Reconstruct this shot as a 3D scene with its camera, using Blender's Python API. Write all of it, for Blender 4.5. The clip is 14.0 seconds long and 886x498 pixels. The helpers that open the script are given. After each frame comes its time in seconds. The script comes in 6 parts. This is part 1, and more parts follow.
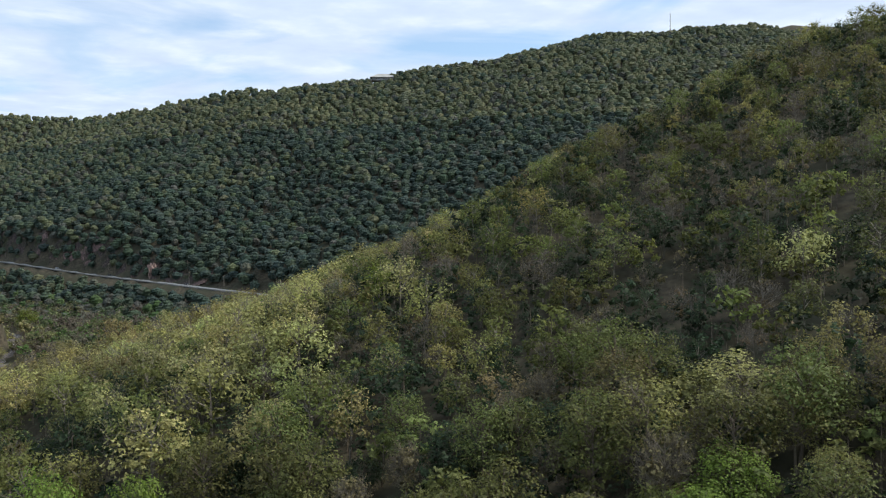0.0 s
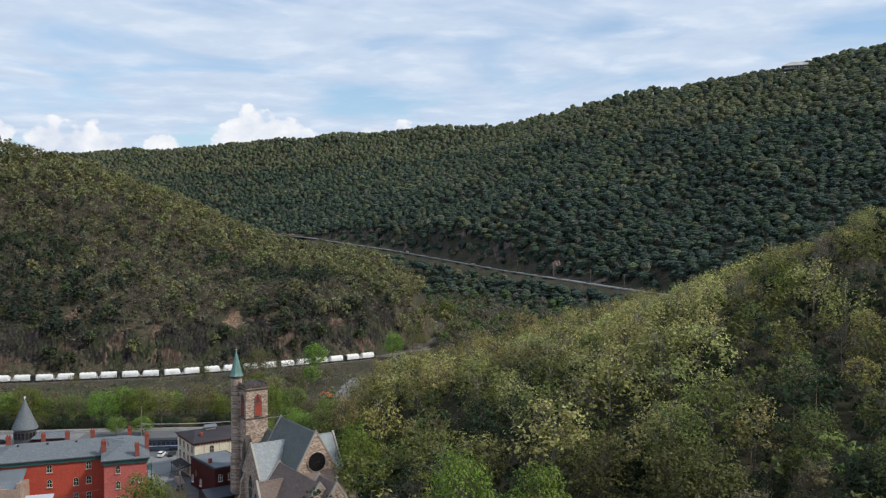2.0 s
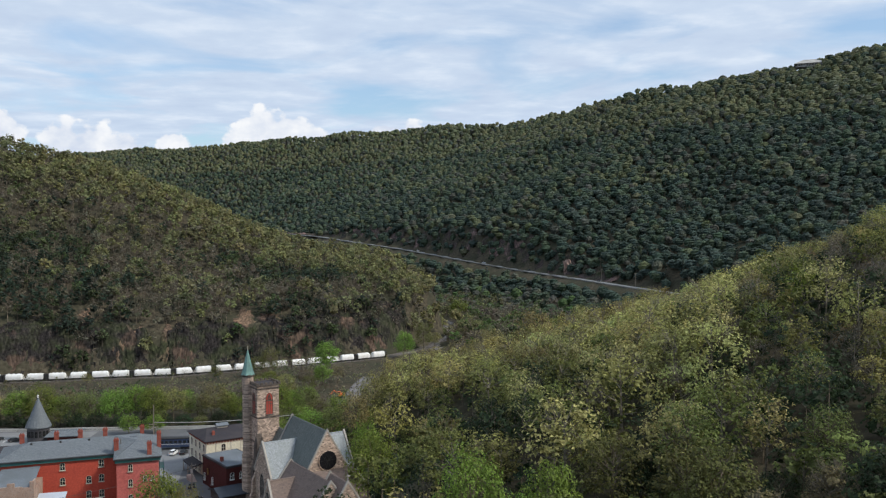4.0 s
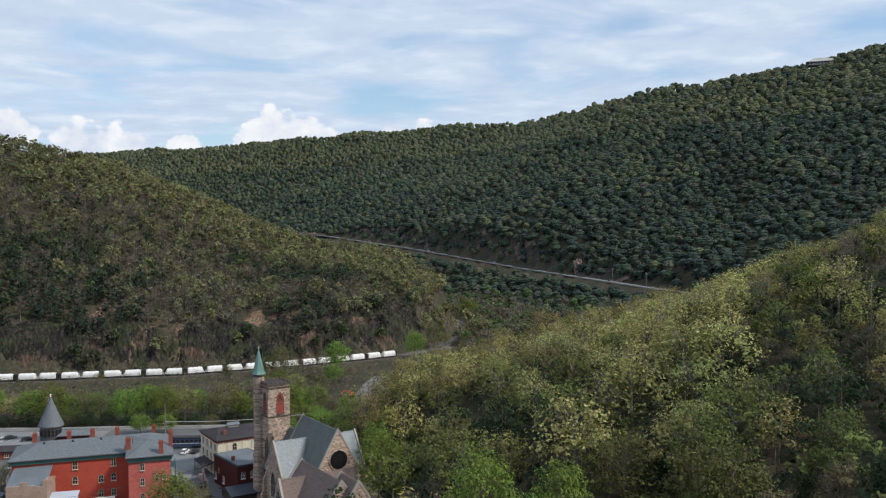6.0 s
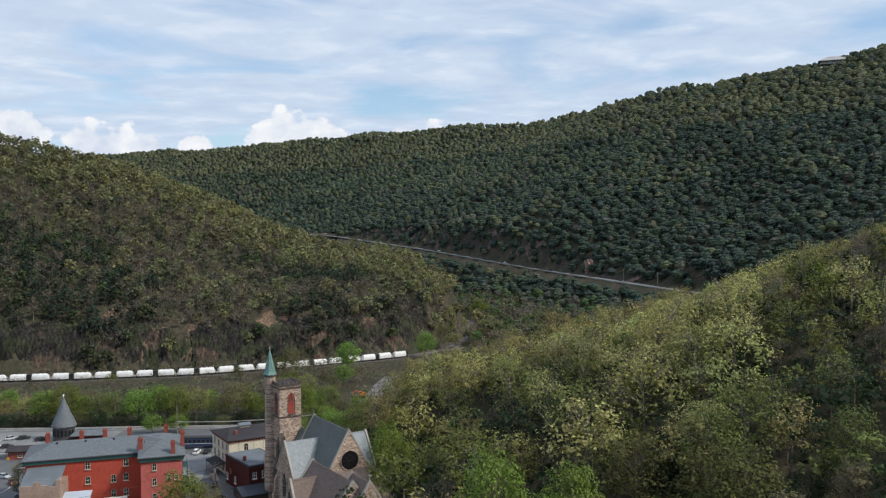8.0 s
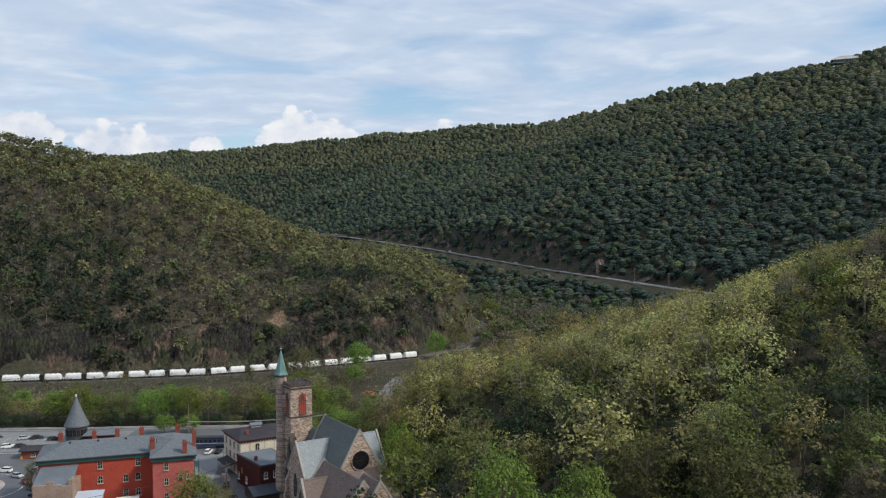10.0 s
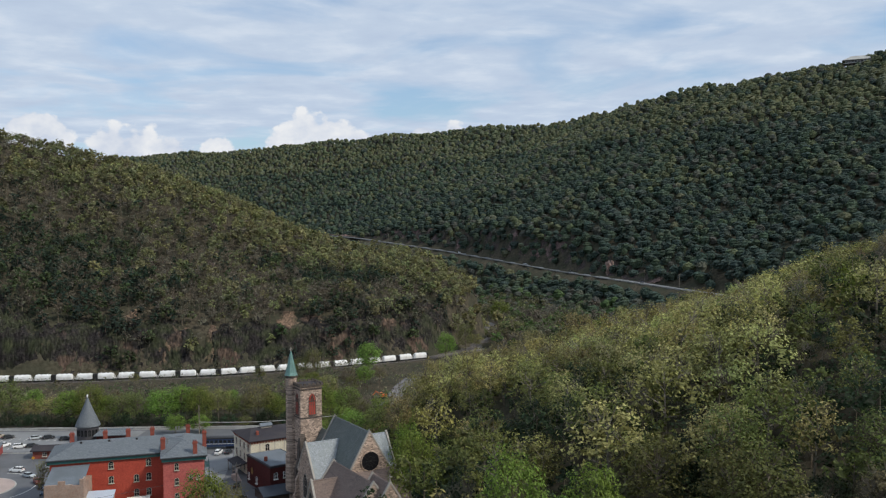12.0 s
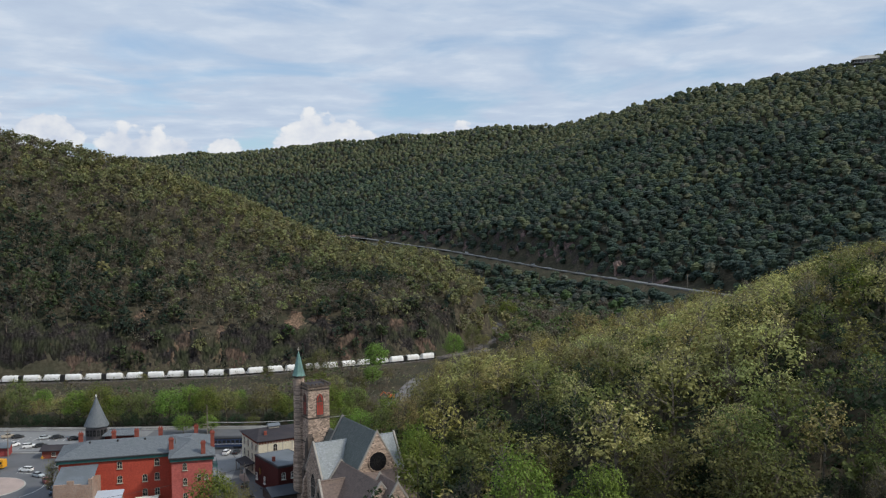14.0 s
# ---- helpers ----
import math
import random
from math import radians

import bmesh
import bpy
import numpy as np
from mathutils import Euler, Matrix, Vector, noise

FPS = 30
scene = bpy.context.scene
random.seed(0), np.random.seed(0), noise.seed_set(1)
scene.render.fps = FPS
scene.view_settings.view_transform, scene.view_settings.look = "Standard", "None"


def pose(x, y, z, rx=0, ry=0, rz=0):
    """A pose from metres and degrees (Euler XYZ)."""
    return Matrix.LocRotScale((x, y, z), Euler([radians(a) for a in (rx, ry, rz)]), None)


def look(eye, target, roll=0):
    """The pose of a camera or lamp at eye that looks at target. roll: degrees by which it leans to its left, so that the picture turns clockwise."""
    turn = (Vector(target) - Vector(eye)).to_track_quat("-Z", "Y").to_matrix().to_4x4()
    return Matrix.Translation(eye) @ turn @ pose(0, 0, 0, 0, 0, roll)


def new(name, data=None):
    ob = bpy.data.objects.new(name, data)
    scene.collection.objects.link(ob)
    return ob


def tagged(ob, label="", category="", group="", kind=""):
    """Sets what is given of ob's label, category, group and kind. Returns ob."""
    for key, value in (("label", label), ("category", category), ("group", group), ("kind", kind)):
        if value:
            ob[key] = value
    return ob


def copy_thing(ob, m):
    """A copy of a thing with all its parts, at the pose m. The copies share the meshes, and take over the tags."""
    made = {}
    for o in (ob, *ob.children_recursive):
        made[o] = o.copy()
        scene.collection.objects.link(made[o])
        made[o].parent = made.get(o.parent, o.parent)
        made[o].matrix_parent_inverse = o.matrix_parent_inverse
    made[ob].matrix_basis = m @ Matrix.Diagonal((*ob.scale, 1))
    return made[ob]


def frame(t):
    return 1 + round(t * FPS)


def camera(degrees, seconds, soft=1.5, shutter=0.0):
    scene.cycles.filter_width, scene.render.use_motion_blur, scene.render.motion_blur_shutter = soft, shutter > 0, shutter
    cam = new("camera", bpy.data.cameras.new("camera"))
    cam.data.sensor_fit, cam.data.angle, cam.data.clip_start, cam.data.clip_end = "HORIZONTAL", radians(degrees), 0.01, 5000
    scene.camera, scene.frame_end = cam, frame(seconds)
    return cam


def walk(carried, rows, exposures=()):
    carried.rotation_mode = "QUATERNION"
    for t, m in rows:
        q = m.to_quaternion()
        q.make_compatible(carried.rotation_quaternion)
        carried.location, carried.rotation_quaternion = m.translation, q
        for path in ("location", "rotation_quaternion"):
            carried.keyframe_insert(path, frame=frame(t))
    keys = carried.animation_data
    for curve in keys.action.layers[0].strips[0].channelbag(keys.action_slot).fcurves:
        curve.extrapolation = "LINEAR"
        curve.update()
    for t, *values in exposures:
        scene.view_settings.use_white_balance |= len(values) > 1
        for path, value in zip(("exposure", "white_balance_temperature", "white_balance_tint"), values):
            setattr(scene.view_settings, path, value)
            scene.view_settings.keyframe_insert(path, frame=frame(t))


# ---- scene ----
cam = camera(53.62, 14.0, soft=1.25)
EYE = (0, 0, 78)
PATH = [  # seconds, heading, pitch, roll: the craft hovers on one spot and turns
    (0.0, -29.63, -1.6, 0.2), (0.1, -24.75, -1.58, 0.23), (0.2, -19.75, -1.56, 0.26), (0.3, -14.88, -1.54, 0.3),
    (0.4, -10.0, -1.52, 0.34), (0.5, -6.55, -1.52, 0.37), (0.6, -5.45, -1.53, 0.35), (0.7, -5.1, -1.54, 0.3),
    (0.8, -4.85, -1.55, 0.27), (1.0, -4.59, -1.56, 0.24), (1.5, -4.21, -1.58, 0.2), (2.0, -3.88, -1.57, 0.16),
    (2.5, -3.62, -1.58, 0.13), (3.0, -3.47, -1.6, 0.16), (5.5, -2.68, -1.66, 0.28), (6.0, -2.51, -1.66, 0.31),
    (6.5, -2.34, -1.67, 0.33), (7.0, -2.17, -1.68, 0.35), (7.5, -2.0, -1.63, 0.38), (8.0, -1.82, -1.63, 0.42),
    (10.5, -0.96, -1.58, 0.46), (11.0, -0.8, -1.53, 0.44), (11.5, -0.65, -1.53, 0.46), (12.0, -0.49, -1.53, 0.47),
    (12.5, -0.37, -1.5, 0.47), (13.0, -0.24, -1.48, 0.5), (13.5, -0.12, -1.47, 0.51), (14.0, 0.0, -1.5, 0.5),
]
walk(cam, [(t, pose(*EYE, 90 + pitch, roll, yaw)) for t, yaw, pitch, roll in PATH],
     exposures=((0.0, 0.26), (0.3, 0.32), (0.5, 0.4), (0.8, 0.15), (1.1, 0.0), (7.0, 0.0), (10.5, -0.12), (14.0, -0.2)))

# ---- light ----
SUN_AZ, SUN_EL = radians(111), radians(42)  # clockwise from the y axis
sun = new("sun", bpy.data.lights.new("sun", "SUN"))
sun.data.energy, sun.data.angle, sun.data.color = 3.2, radians(9), (1, 0.95, 0.86)
sun.matrix_world = look((0, 0, 400), (-math.sin(SUN_AZ) * math.cos(SUN_EL), -math.cos(SUN_AZ) * math.cos(SUN_EL), 400 - math.sin(SUN_EL)))


# heaped clouds low over the ridge: direction and breadth
HEAPS = ((-0.416, 0.904, 0.0878, 0.035), (-0.400, 0.911, 0.0942, 0.023), (-0.343, 0.935, 0.0848, 0.023), (-0.320, 0.943, 0.0796, 0.026), (-0.285, 0.955, 0.0762, 0.023), (-0.239, 0.967, 0.0832, 0.016), (-0.144, 0.984, 0.0951, 0.028), (-0.119, 0.988, 0.0922, 0.029), (-0.165, 0.982, 0.0855, 0.023), (-0.091, 0.991, 0.0861, 0.021), (-0.008, 0.994, 0.0987, 0.023), (0.020, 0.994, 0.0955, 0.020), (-0.028, 0.995, 0.0893, 0.017), (-0.472, 0.876, 0.0906, 0.041), (-0.509, 0.856, 0.0832, 0.035), (-0.553, 0.828, 0.0882, 0.041))


def make_sky():
    world = bpy.data.worlds.new("spring_sky")
    scene.world = world
    world.use_nodes = True
    nt = world.node_tree
    nt.nodes.clear()
    N = lambda kind, **kw: node(nt, kind, **kw)
    L = nt.links.new
    sky = N("ShaderNodeTexSky", sky_type="NISHITA", sun_disc=False, sun_elevation=SUN_EL, sun_rotation=SUN_AZ,
            air_density=1.0, dust_density=1.2, ozone_density=1.2)
    tex = N("ShaderNodeTexCoord")
    sep = N("ShaderNodeSeparateXYZ")
    L(tex.outputs["Generated"], sep.inputs[0])
    # the cloud sheet: the direction carried on to a level plane high above
    zc = math_node(nt, "MAXIMUM", sep.outputs["Z"], 0.015)
    zs = math_node(nt, "ADD", zc, 0.06)
    px = math_node(nt, "DIVIDE", sep.outputs["X"], zs)
    py = math_node(nt, "DIVIDE", sep.outputs["Y"], zs)
    plane = N("ShaderNodeCombineXYZ")
    L(px, plane.inputs[0]), L(py, plane.inputs[1])
    big = N("ShaderNodeTexNoise")
    big.inputs["Scale"].default_value, big.inputs["Detail"].default_value = 1.1, 8
    big.inputs["Roughness"].default_value, big.inputs["Distortion"].default_value = 0.52, 0.5
    L(plane.outputs[0], big.inputs["Vector"])
    sheet = ramp(nt, big.outputs[0], ((0.32, (0, 0, 0, 1)), (0.51, (1, 1, 1, 1))))
    fine = N("ShaderNodeTexNoise")
    fine.inputs["Scale"].default_value, fine.inputs["Detail"].default_value = 3.2, 8
    fine.inputs["Roughness"].default_value = 0.55
    L(plane.outputs[0], fine.inputs["Vector"])
    grey = ramp(nt, fine.outputs[0], ((0.28, (5.2, 6.3, 8.1, 1)), (0.5, (6.0, 7.1, 8.7, 1)), (0.72, (7.8, 8.6, 9.7, 1))))
    mixed = mix(nt, sheet, mix(nt, 1.0, sky.outputs[0], (1.25, 1.45, 1.6, 1), "MULTIPLY"), grey)
    mixed = mix(nt, 0.2, mixed, (6.0, 7.1, 8.7, 1))
    # heaped clouds low over the horizon
    band = N("ShaderNodeTexNoise")
    band.inputs["Scale"].default_value, band.inputs["Detail"].default_value = 30, 9
    band.inputs["Roughness"].default_value = 0.5
    squash = N("ShaderNodeMapping")
    squash.inputs["Scale"].default_value = (1, 1, 1.3)
    L(tex.outputs["Generated"], squash.inputs[0])
    L(squash.outputs[0], band.inputs["Vector"])
    heap = None
    for cx, cy, cz, wide in HEAPS:
        near = node(nt, "ShaderNodeVectorMath", operation="DISTANCE")
        L(tex.outputs["Generated"], near.inputs[0])
        near.inputs[1].default_value = (cx, cy, cz)
        puff = math_node(nt, "SUBTRACT", 1.0, math_node(nt, "DIVIDE", near.outputs["Value"], wide))
        heap = puff if heap is None else math_node(nt, "MAXIMUM", heap, puff)
    heap = math_node(nt, "ADD", heap, math_node(nt, "MULTIPLY", math_node(nt, "SUBTRACT", band.outputs[0], 0.5), 2.6))
    heap = ramp(nt, heap, ((0.02, (0, 0, 0, 1)), (0.2, (1, 1, 1, 1))))
    white = ramp(nt, band.outputs[0], ((0.4, (6.6, 7.3, 8.6, 1)), (0.66, (9.3, 9.5, 9.8, 1))))
    final = mix(nt, heap, mixed, white)
    bg = N("ShaderNodeBackground")
    bg.inputs["Strength"].default_value = 0.1
    out = N("ShaderNodeOutputWorld")
    L(final, bg.inputs[0]), L(bg.outputs[0], out.inputs[0])


def node(nt, kind, **kw):
    n = nt.nodes.new(kind)
    for key, value in kw.items():
        setattr(n, key, value)
    return n


def plug(nt, socket, value):
    if isinstance(value, bpy.types.NodeSocket):
        nt.links.new(value, socket)
    else:
        socket.default_value = value


def math_node(nt, op, a, b=0.0, clamp=False):
    n = node(nt, "ShaderNodeMath", operation=op, use_clamp=clamp)
    plug(nt, n.inputs[0], a), plug(nt, n.inputs[1], b)
    return n.outputs[0]


def ramp(nt, fac, stops):
    n = nt.nodes.new("ShaderNodeValToRGB")
    els = n.color_ramp.elements
    while len(els) < len(stops):
        els.new(0.5)
    for el, (at, colour) in zip(els, stops):
        el.position, el.color = at, colour
    nt.links.new(fac, n.inputs[0])
    return n.outputs[0]


def mix(nt, fac, a, b, blend="MIX"):
    n = node(nt, "ShaderNodeMix", data_type="RGBA", blend_type=blend)
    plug(nt, n.inputs[0], fac), plug(nt, n.inputs[6], a), plug(nt, n.inputs[7], b)
    return n.outputs[2]


make_sky()

# ---- materials ----


def surface(name, base, rough=0.7, spread=0.25, grain=3.0, bump=0.0, metal=0.0, second=None, spec=0.5, cloud=0.25, vary=0.0):
    """A paint, stone or metal with grain at two scales; second: a stain colour; vary: change from piece to piece."""
    m = bpy.data.materials.new(name)
    m.use_nodes = True
    nt = m.node_tree
    b = nt.nodes["Principled BSDF"]
    tex = node(nt, "ShaderNodeTexCoord")
    geo = node(nt, "ShaderNodeNewGeometry")
    fine = node(nt, "ShaderNodeTexNoise")
    fine.inputs["Scale"].default_value, fine.inputs["Detail"].default_value = grain, 5
    nt.links.new(geo.outputs["Position"], fine.inputs["Vector"])
    wide = node(nt, "ShaderNodeTexNoise")
    wide.inputs["Scale"].default_value, wide.inputs["Detail"].default_value = cloud, 4
    nt.links.new(geo.outputs["Position"], wide.inputs["Vector"])
    dark = tuple(c * (1 - spread) for c in base) + (1,)
    light = tuple(min(1, c * (1 + spread)) for c in base) + (1,)
    col = ramp(nt, fine.outputs[0], ((0.3, dark), (0.7, light)))
    other = tuple(second or [c * (1 - spread) for c in base]) + (1,)
    col = mix(nt, ramp(nt, wide.outputs[0], ((0.42, (0, 0, 0, 1)), (0.68, (1, 1, 1, 1)))), col, other)
    if vary:
        info = node(nt, "ShaderNodeObjectInfo")
        hsv = node(nt, "ShaderNodeHueSaturation")
        value = math_node(nt, "ADD", math_node(nt, "MULTIPLY", info.outputs["Random"], 2 * vary), 1 - vary)
        nt.links.new(value, hsv.inputs["Value"]), nt.links.new(col, hsv.inputs["Color"])
        col = hsv.outputs[0]
    nt.links.new(col, b.inputs["Base Color"])
    b.inputs["Roughness"].default_value, b.inputs["Metallic"].default_value = rough, metal
    b.inputs["Specular IOR Level"].default_value = spec
    if bump:
        bm = node(nt, "ShaderNodeBump")
        bm.inputs["Strength"].default_value, bm.inputs["Distance"].default_value = 0.6, bump
        nt.links.new(fine.outputs[0], bm.inputs["Height"]), nt.links.new(bm.outputs[0], b.inputs["Normal"])
    return m


def foliage(name, colour=None, hue=0.03, value=0.3, through_light=0.3, mottle=0.0, mottle_scale=2.0):
    """Leaves: light passes through them. With no colour, the tree's own tint is read from its mesh.
    mottle: how far noise swings the tone lighter and darker from spot to spot."""
    m = bpy.data.materials.new(name)
    m.use_nodes = True
    nt = m.node_tree
    b = nt.nodes["Principled BSDF"]
    out = nt.nodes["Material Output"]
    island = node(nt, "ShaderNodeNewGeometry").outputs["Random Per Island"]
    info = node(nt, "ShaderNodeObjectInfo").outputs["Random"]
    hsv = node(nt, "ShaderNodeHueSaturation")
    if colour:
        hsv.inputs["Color"].default_value = (*colour, 1)
        amount = through_light
        hue_v = math_node(nt, "ADD", math_node(nt, "MULTIPLY", info, 2 * hue), 0.5 - hue)
        both = math_node(nt, "ADD", math_node(nt, "MULTIPLY", info, 0.65), math_node(nt, "MULTIPLY", island, 0.35))
        val = math_node(nt, "ADD", math_node(nt, "MULTIPLY", both, 2 * value), 1 - value)
        nt.links.new(hue_v, hsv.inputs["Hue"])
    else:
        tint = node(nt, "ShaderNodeAttribute", attribute_name="tint")
        nt.links.new(tint.outputs["Color"], hsv.inputs["Color"])
        amount = tint.outputs["Alpha"]
        val = math_node(nt, "ADD", math_node(nt, "MULTIPLY", island, 2 * value), 1 - value)
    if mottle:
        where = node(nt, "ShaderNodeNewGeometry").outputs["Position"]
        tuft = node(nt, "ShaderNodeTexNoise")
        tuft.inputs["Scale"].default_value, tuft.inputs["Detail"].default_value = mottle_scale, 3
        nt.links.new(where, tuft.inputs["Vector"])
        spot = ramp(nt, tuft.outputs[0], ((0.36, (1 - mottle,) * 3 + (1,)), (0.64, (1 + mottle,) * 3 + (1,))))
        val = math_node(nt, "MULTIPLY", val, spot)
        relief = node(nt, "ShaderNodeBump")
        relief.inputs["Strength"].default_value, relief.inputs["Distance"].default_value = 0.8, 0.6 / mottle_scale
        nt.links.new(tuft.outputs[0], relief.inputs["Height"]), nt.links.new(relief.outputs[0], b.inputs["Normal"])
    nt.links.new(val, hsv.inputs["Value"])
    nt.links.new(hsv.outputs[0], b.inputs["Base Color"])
    b.inputs["Roughness"].default_value, b.inputs["Specular IOR Level"].default_value = 0.65, 0.25
    tr = node(nt, "ShaderNodeBsdfTranslucent")
    nt.links.new(hsv.outputs[0], tr.inputs["Color"])
    mx = node(nt, "ShaderNodeMixShader")
    plug(nt, mx.inputs[0], amount)
    nt.links.new(b.outputs[0], mx.inputs[1]), nt.links.new(tr.outputs[0], mx.inputs[2])
    nt.links.new(mx.outputs[0], out.inputs["Surface"])
    return m


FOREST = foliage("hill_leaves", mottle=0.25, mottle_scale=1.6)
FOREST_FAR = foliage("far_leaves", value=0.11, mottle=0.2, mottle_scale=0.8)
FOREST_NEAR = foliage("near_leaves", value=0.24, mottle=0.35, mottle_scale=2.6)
BARK = surface("bark", (0.16, 0.13, 0.10), 0.9, 0.35, 2.0, 0.03, spec=0.2)
PALE_BARK = surface("pale_bark", (0.185, 0.158, 0.115), 0.9, 0.3, 2.0, 0.03, spec=0.2)
LITTER = surface("leaf_litter", (0.068, 0.058, 0.040), 0.95, 0.55, 0.5, 0.2, second=(0.042, 0.044, 0.028), spec=0.1, cloud=0.06)

# ---- the lie of the land ----


def smooth(a, b, v):
    t = np.clip((v - a) / (b - a), 0, 1)
    return t * t * (3 - 2 * t)


def value_noise(x, y, seed=0):
    xi, yi = np.floor(x), np.floor(y)
    u, v = x - xi, y - yi
    u, v = u * u * (3 - 2 * u), v * v * (3 - 2 * v)
    h = lambda a, b: np.modf(np.abs(np.sin(a * 127.1 + b * 311.7 + seed * 74.7) * 43758.5453))[0]
    return (h(xi, yi) * (1 - u) + h(xi + 1, yi) * u) * (1 - v) + (h(xi, yi + 1) * (1 - u) + h(xi + 1, yi + 1) * u) * v - 0.5


# crests: x, y, height, breadth of the flank
NEAR_SPUR = ((470, 120, 205, 380), (287, 206, 144, 345), (239, 243, 118, 335), (189, 281, 90, 325), (155, 310, 67, 290),
             (116, 331, 46, 220), (90, 336, 40, 170), (55, 325, 31, 140), (28, 305, 26, 105), (-5, 291, 18, 75), (-11, 265, 13, 55))
LEFT_SPUR = ((-900, 640, 200, 330), (-340, 675, 147, 262), (-293, 689, 139, 250), (-237, 693, 128, 238), (-171, 692, 100, 222), (-125, 683, 80, 200),
             (-80, 678, 66, 150), (-36, 664, 46, 100), (6, 650, 27, 62), (26, 632, 11, 32))
FAR_RIDGE = ((-1500, 2700, 270, 600), (-747, 2309, 255, 500), (-380, 2088, 258, 450), (-99, 1866, 260, 430), (211, 1511, 245, 545), (346, 1290, 257, 535),
             (449, 1131, 264, 535), (513, 1069, 268, 530), (648, 964, 289, 590), (774, 945, 325, 700), (1046, 841, 347, 850), (1700, 700, 360, 900))
RAIL = ((-700, 400), (-400, 424), (-225, 441.5), (-170, 447.5), (-115, 456.5), (-58.5, 479), (-5, 511), (19, 545), (32, 588), (40, 618), (45, 645), (38, 690), (10, 770), (-60, 900))
ROAD = ((-400, 1500, 78), (-230, 1360, 70), (-106, 1227, 61), (11, 1054, 47.6), (118, 850, 33.3), (189, 681, 27), (250, 560, 22), (420, 420, 18))


def along(points, step):
    pts = np.array(points, float)
    out = []
    for a, b in zip(pts[:-1], pts[1:]):
        n = max(2, int(np.linalg.norm((b - a)[:2]) / step))
        out.append(a + (b - a) * np.linspace(0, 1, n, endpoint=False)[:, None])
    return np.concatenate(out + [pts[-1:]])


def ridge(points, x, y, bend=1.0):
    z = np.zeros_like(x)
    for cx, cy, h, w in along(points, 16):
        r = np.sqrt((x - cx) ** 2 + (y - cy) ** 2 + 80) / w
        z = np.maximum(z, h * np.clip(1.02 - r, 0, 1) ** bend)
    return z


def nearest(points, x, y, step=3.0):
    """Distance to a line over the plan, and the line's height there."""
    best = np.full_like(x, 1e9)
    high = np.zeros_like(x)
    for p in along(points, step):
        d = np.hypot(x - p[0], y - p[1])
        near = d < best
        best = np.where(near, d, best)
        if len(p) > 2:
            high = np.where(near, p[2], high)
    return best, high


ROAD_ABOVE = tuple((x + 8.8, y + 4.75) for x, y, _ in ROAD)


def town_edge(y):
    """Where the near hill meets the town."""
    return np.interp(y, (60, 100, 150, 185, 252, 268, 340), (-110, -95, -60, -8, -12, -48, -48))


def near_hill(x, y):
    """The near spur: its crest comes down steadily towards the river."""
    run = (287 - x) * 0.89 + (y - 206) * 0.456
    cap = np.interp(run, (-300, 0, 60, 121, 165, 209, 235, 261, 277, 300, 330), (260, 141, 115, 87, 63, 42, 35, 26, 21, 14, 6))
    edge = town_edge(y)
    behind = y - np.interp(x, (-11, 28, 90, 155, 287), (268, 305, 336, 312, 208))
    return np.minimum(ridge(NEAR_SPUR, x, y), cap) * smooth(edge, edge + 62, x) * (1 - smooth(25, 95, behind))


def land(x, y):
    """Height of the ground."""
    x, y = np.asarray(x, float), np.asarray(y, float)
    rough = value_noise(x / 90, y / 90, 1) * 1.0 + value_noise(x / 38, y / 38, 2) * 0.45 + value_noise(x / 15, y / 15, 3) * 0.15
    a = near_hill(x, y)
    b = ridge(LEFT_SPUR, x, y)
    c = ridge(FAR_RIDGE, x, y, 1.05) * 1.014
    rail, _ = nearest(RAIL, x, y)
    b = b + 15 * smooth(6, 13, rail) * (1 - smooth(40, 130, rail)) * smooth(0.5, 6, b)
    z = np.maximum(np.maximum(a, b), c)
    z = z + rough * np.clip(z * 0.12, 0, 9)
    z = z + smooth(-150, -700, y) * 90
    z = z * smooth(5, 11, rail)
    d, h = nearest(ROAD, x, y)
    up = nearest(ROAD_ABOVE, x, y)[0] < d   # the mountain side of the road
    ledge = np.maximum(h - 0.55 * np.maximum(d - 6.5, 0), 0.5 + rough)
    z = np.where(~up & (d < 170) & (a < 1), np.minimum(z, ledge), z)
    return h + (z - h) * smooth(6, np.where(up, 26, 9), d)


def grid_mesh(name, xs, ys, material):
    gx, gy = np.meshgrid(xs, ys)
    z = land(gx, gy)
    me = bpy.data.meshes.new(name)
    co = np.stack([gx, gy, z], -1).reshape(-1, 3)
    n, m = len(ys), len(xs)
    i = (np.arange(n - 1)[:, None] * m + np.arange(m - 1)[None]).ravel()
    quads(me, co, np.stack([i, i + 1, i + m + 1, i + m], 1))
    me.polygons.foreach_set("use_smooth", np.ones((n - 1) * (m - 1), bool))
    me.materials.append(material)
    return me


def quads(me, co, faces):
    co, faces = np.asarray(co, np.float32), np.asarray(faces, np.int32)
    me.vertices.add(len(co))
    me.vertices.foreach_set("co", co.ravel())
    me.loops.add(faces.size)
    me.loops.foreach_set("vertex_index", faces.ravel())
    me.polygons.add(len(faces))
    me.polygons.foreach_set("loop_start", np.arange(0, faces.size, 4, dtype=np.int32))
    me.update(calc_edges=True)
    me.validate()


def spaced(stops):
    """Grid lines: (from, to, step) runs."""
    return np.unique(np.concatenate([np.arange(a, b + 0.01, s) for a, b, s in stops]))


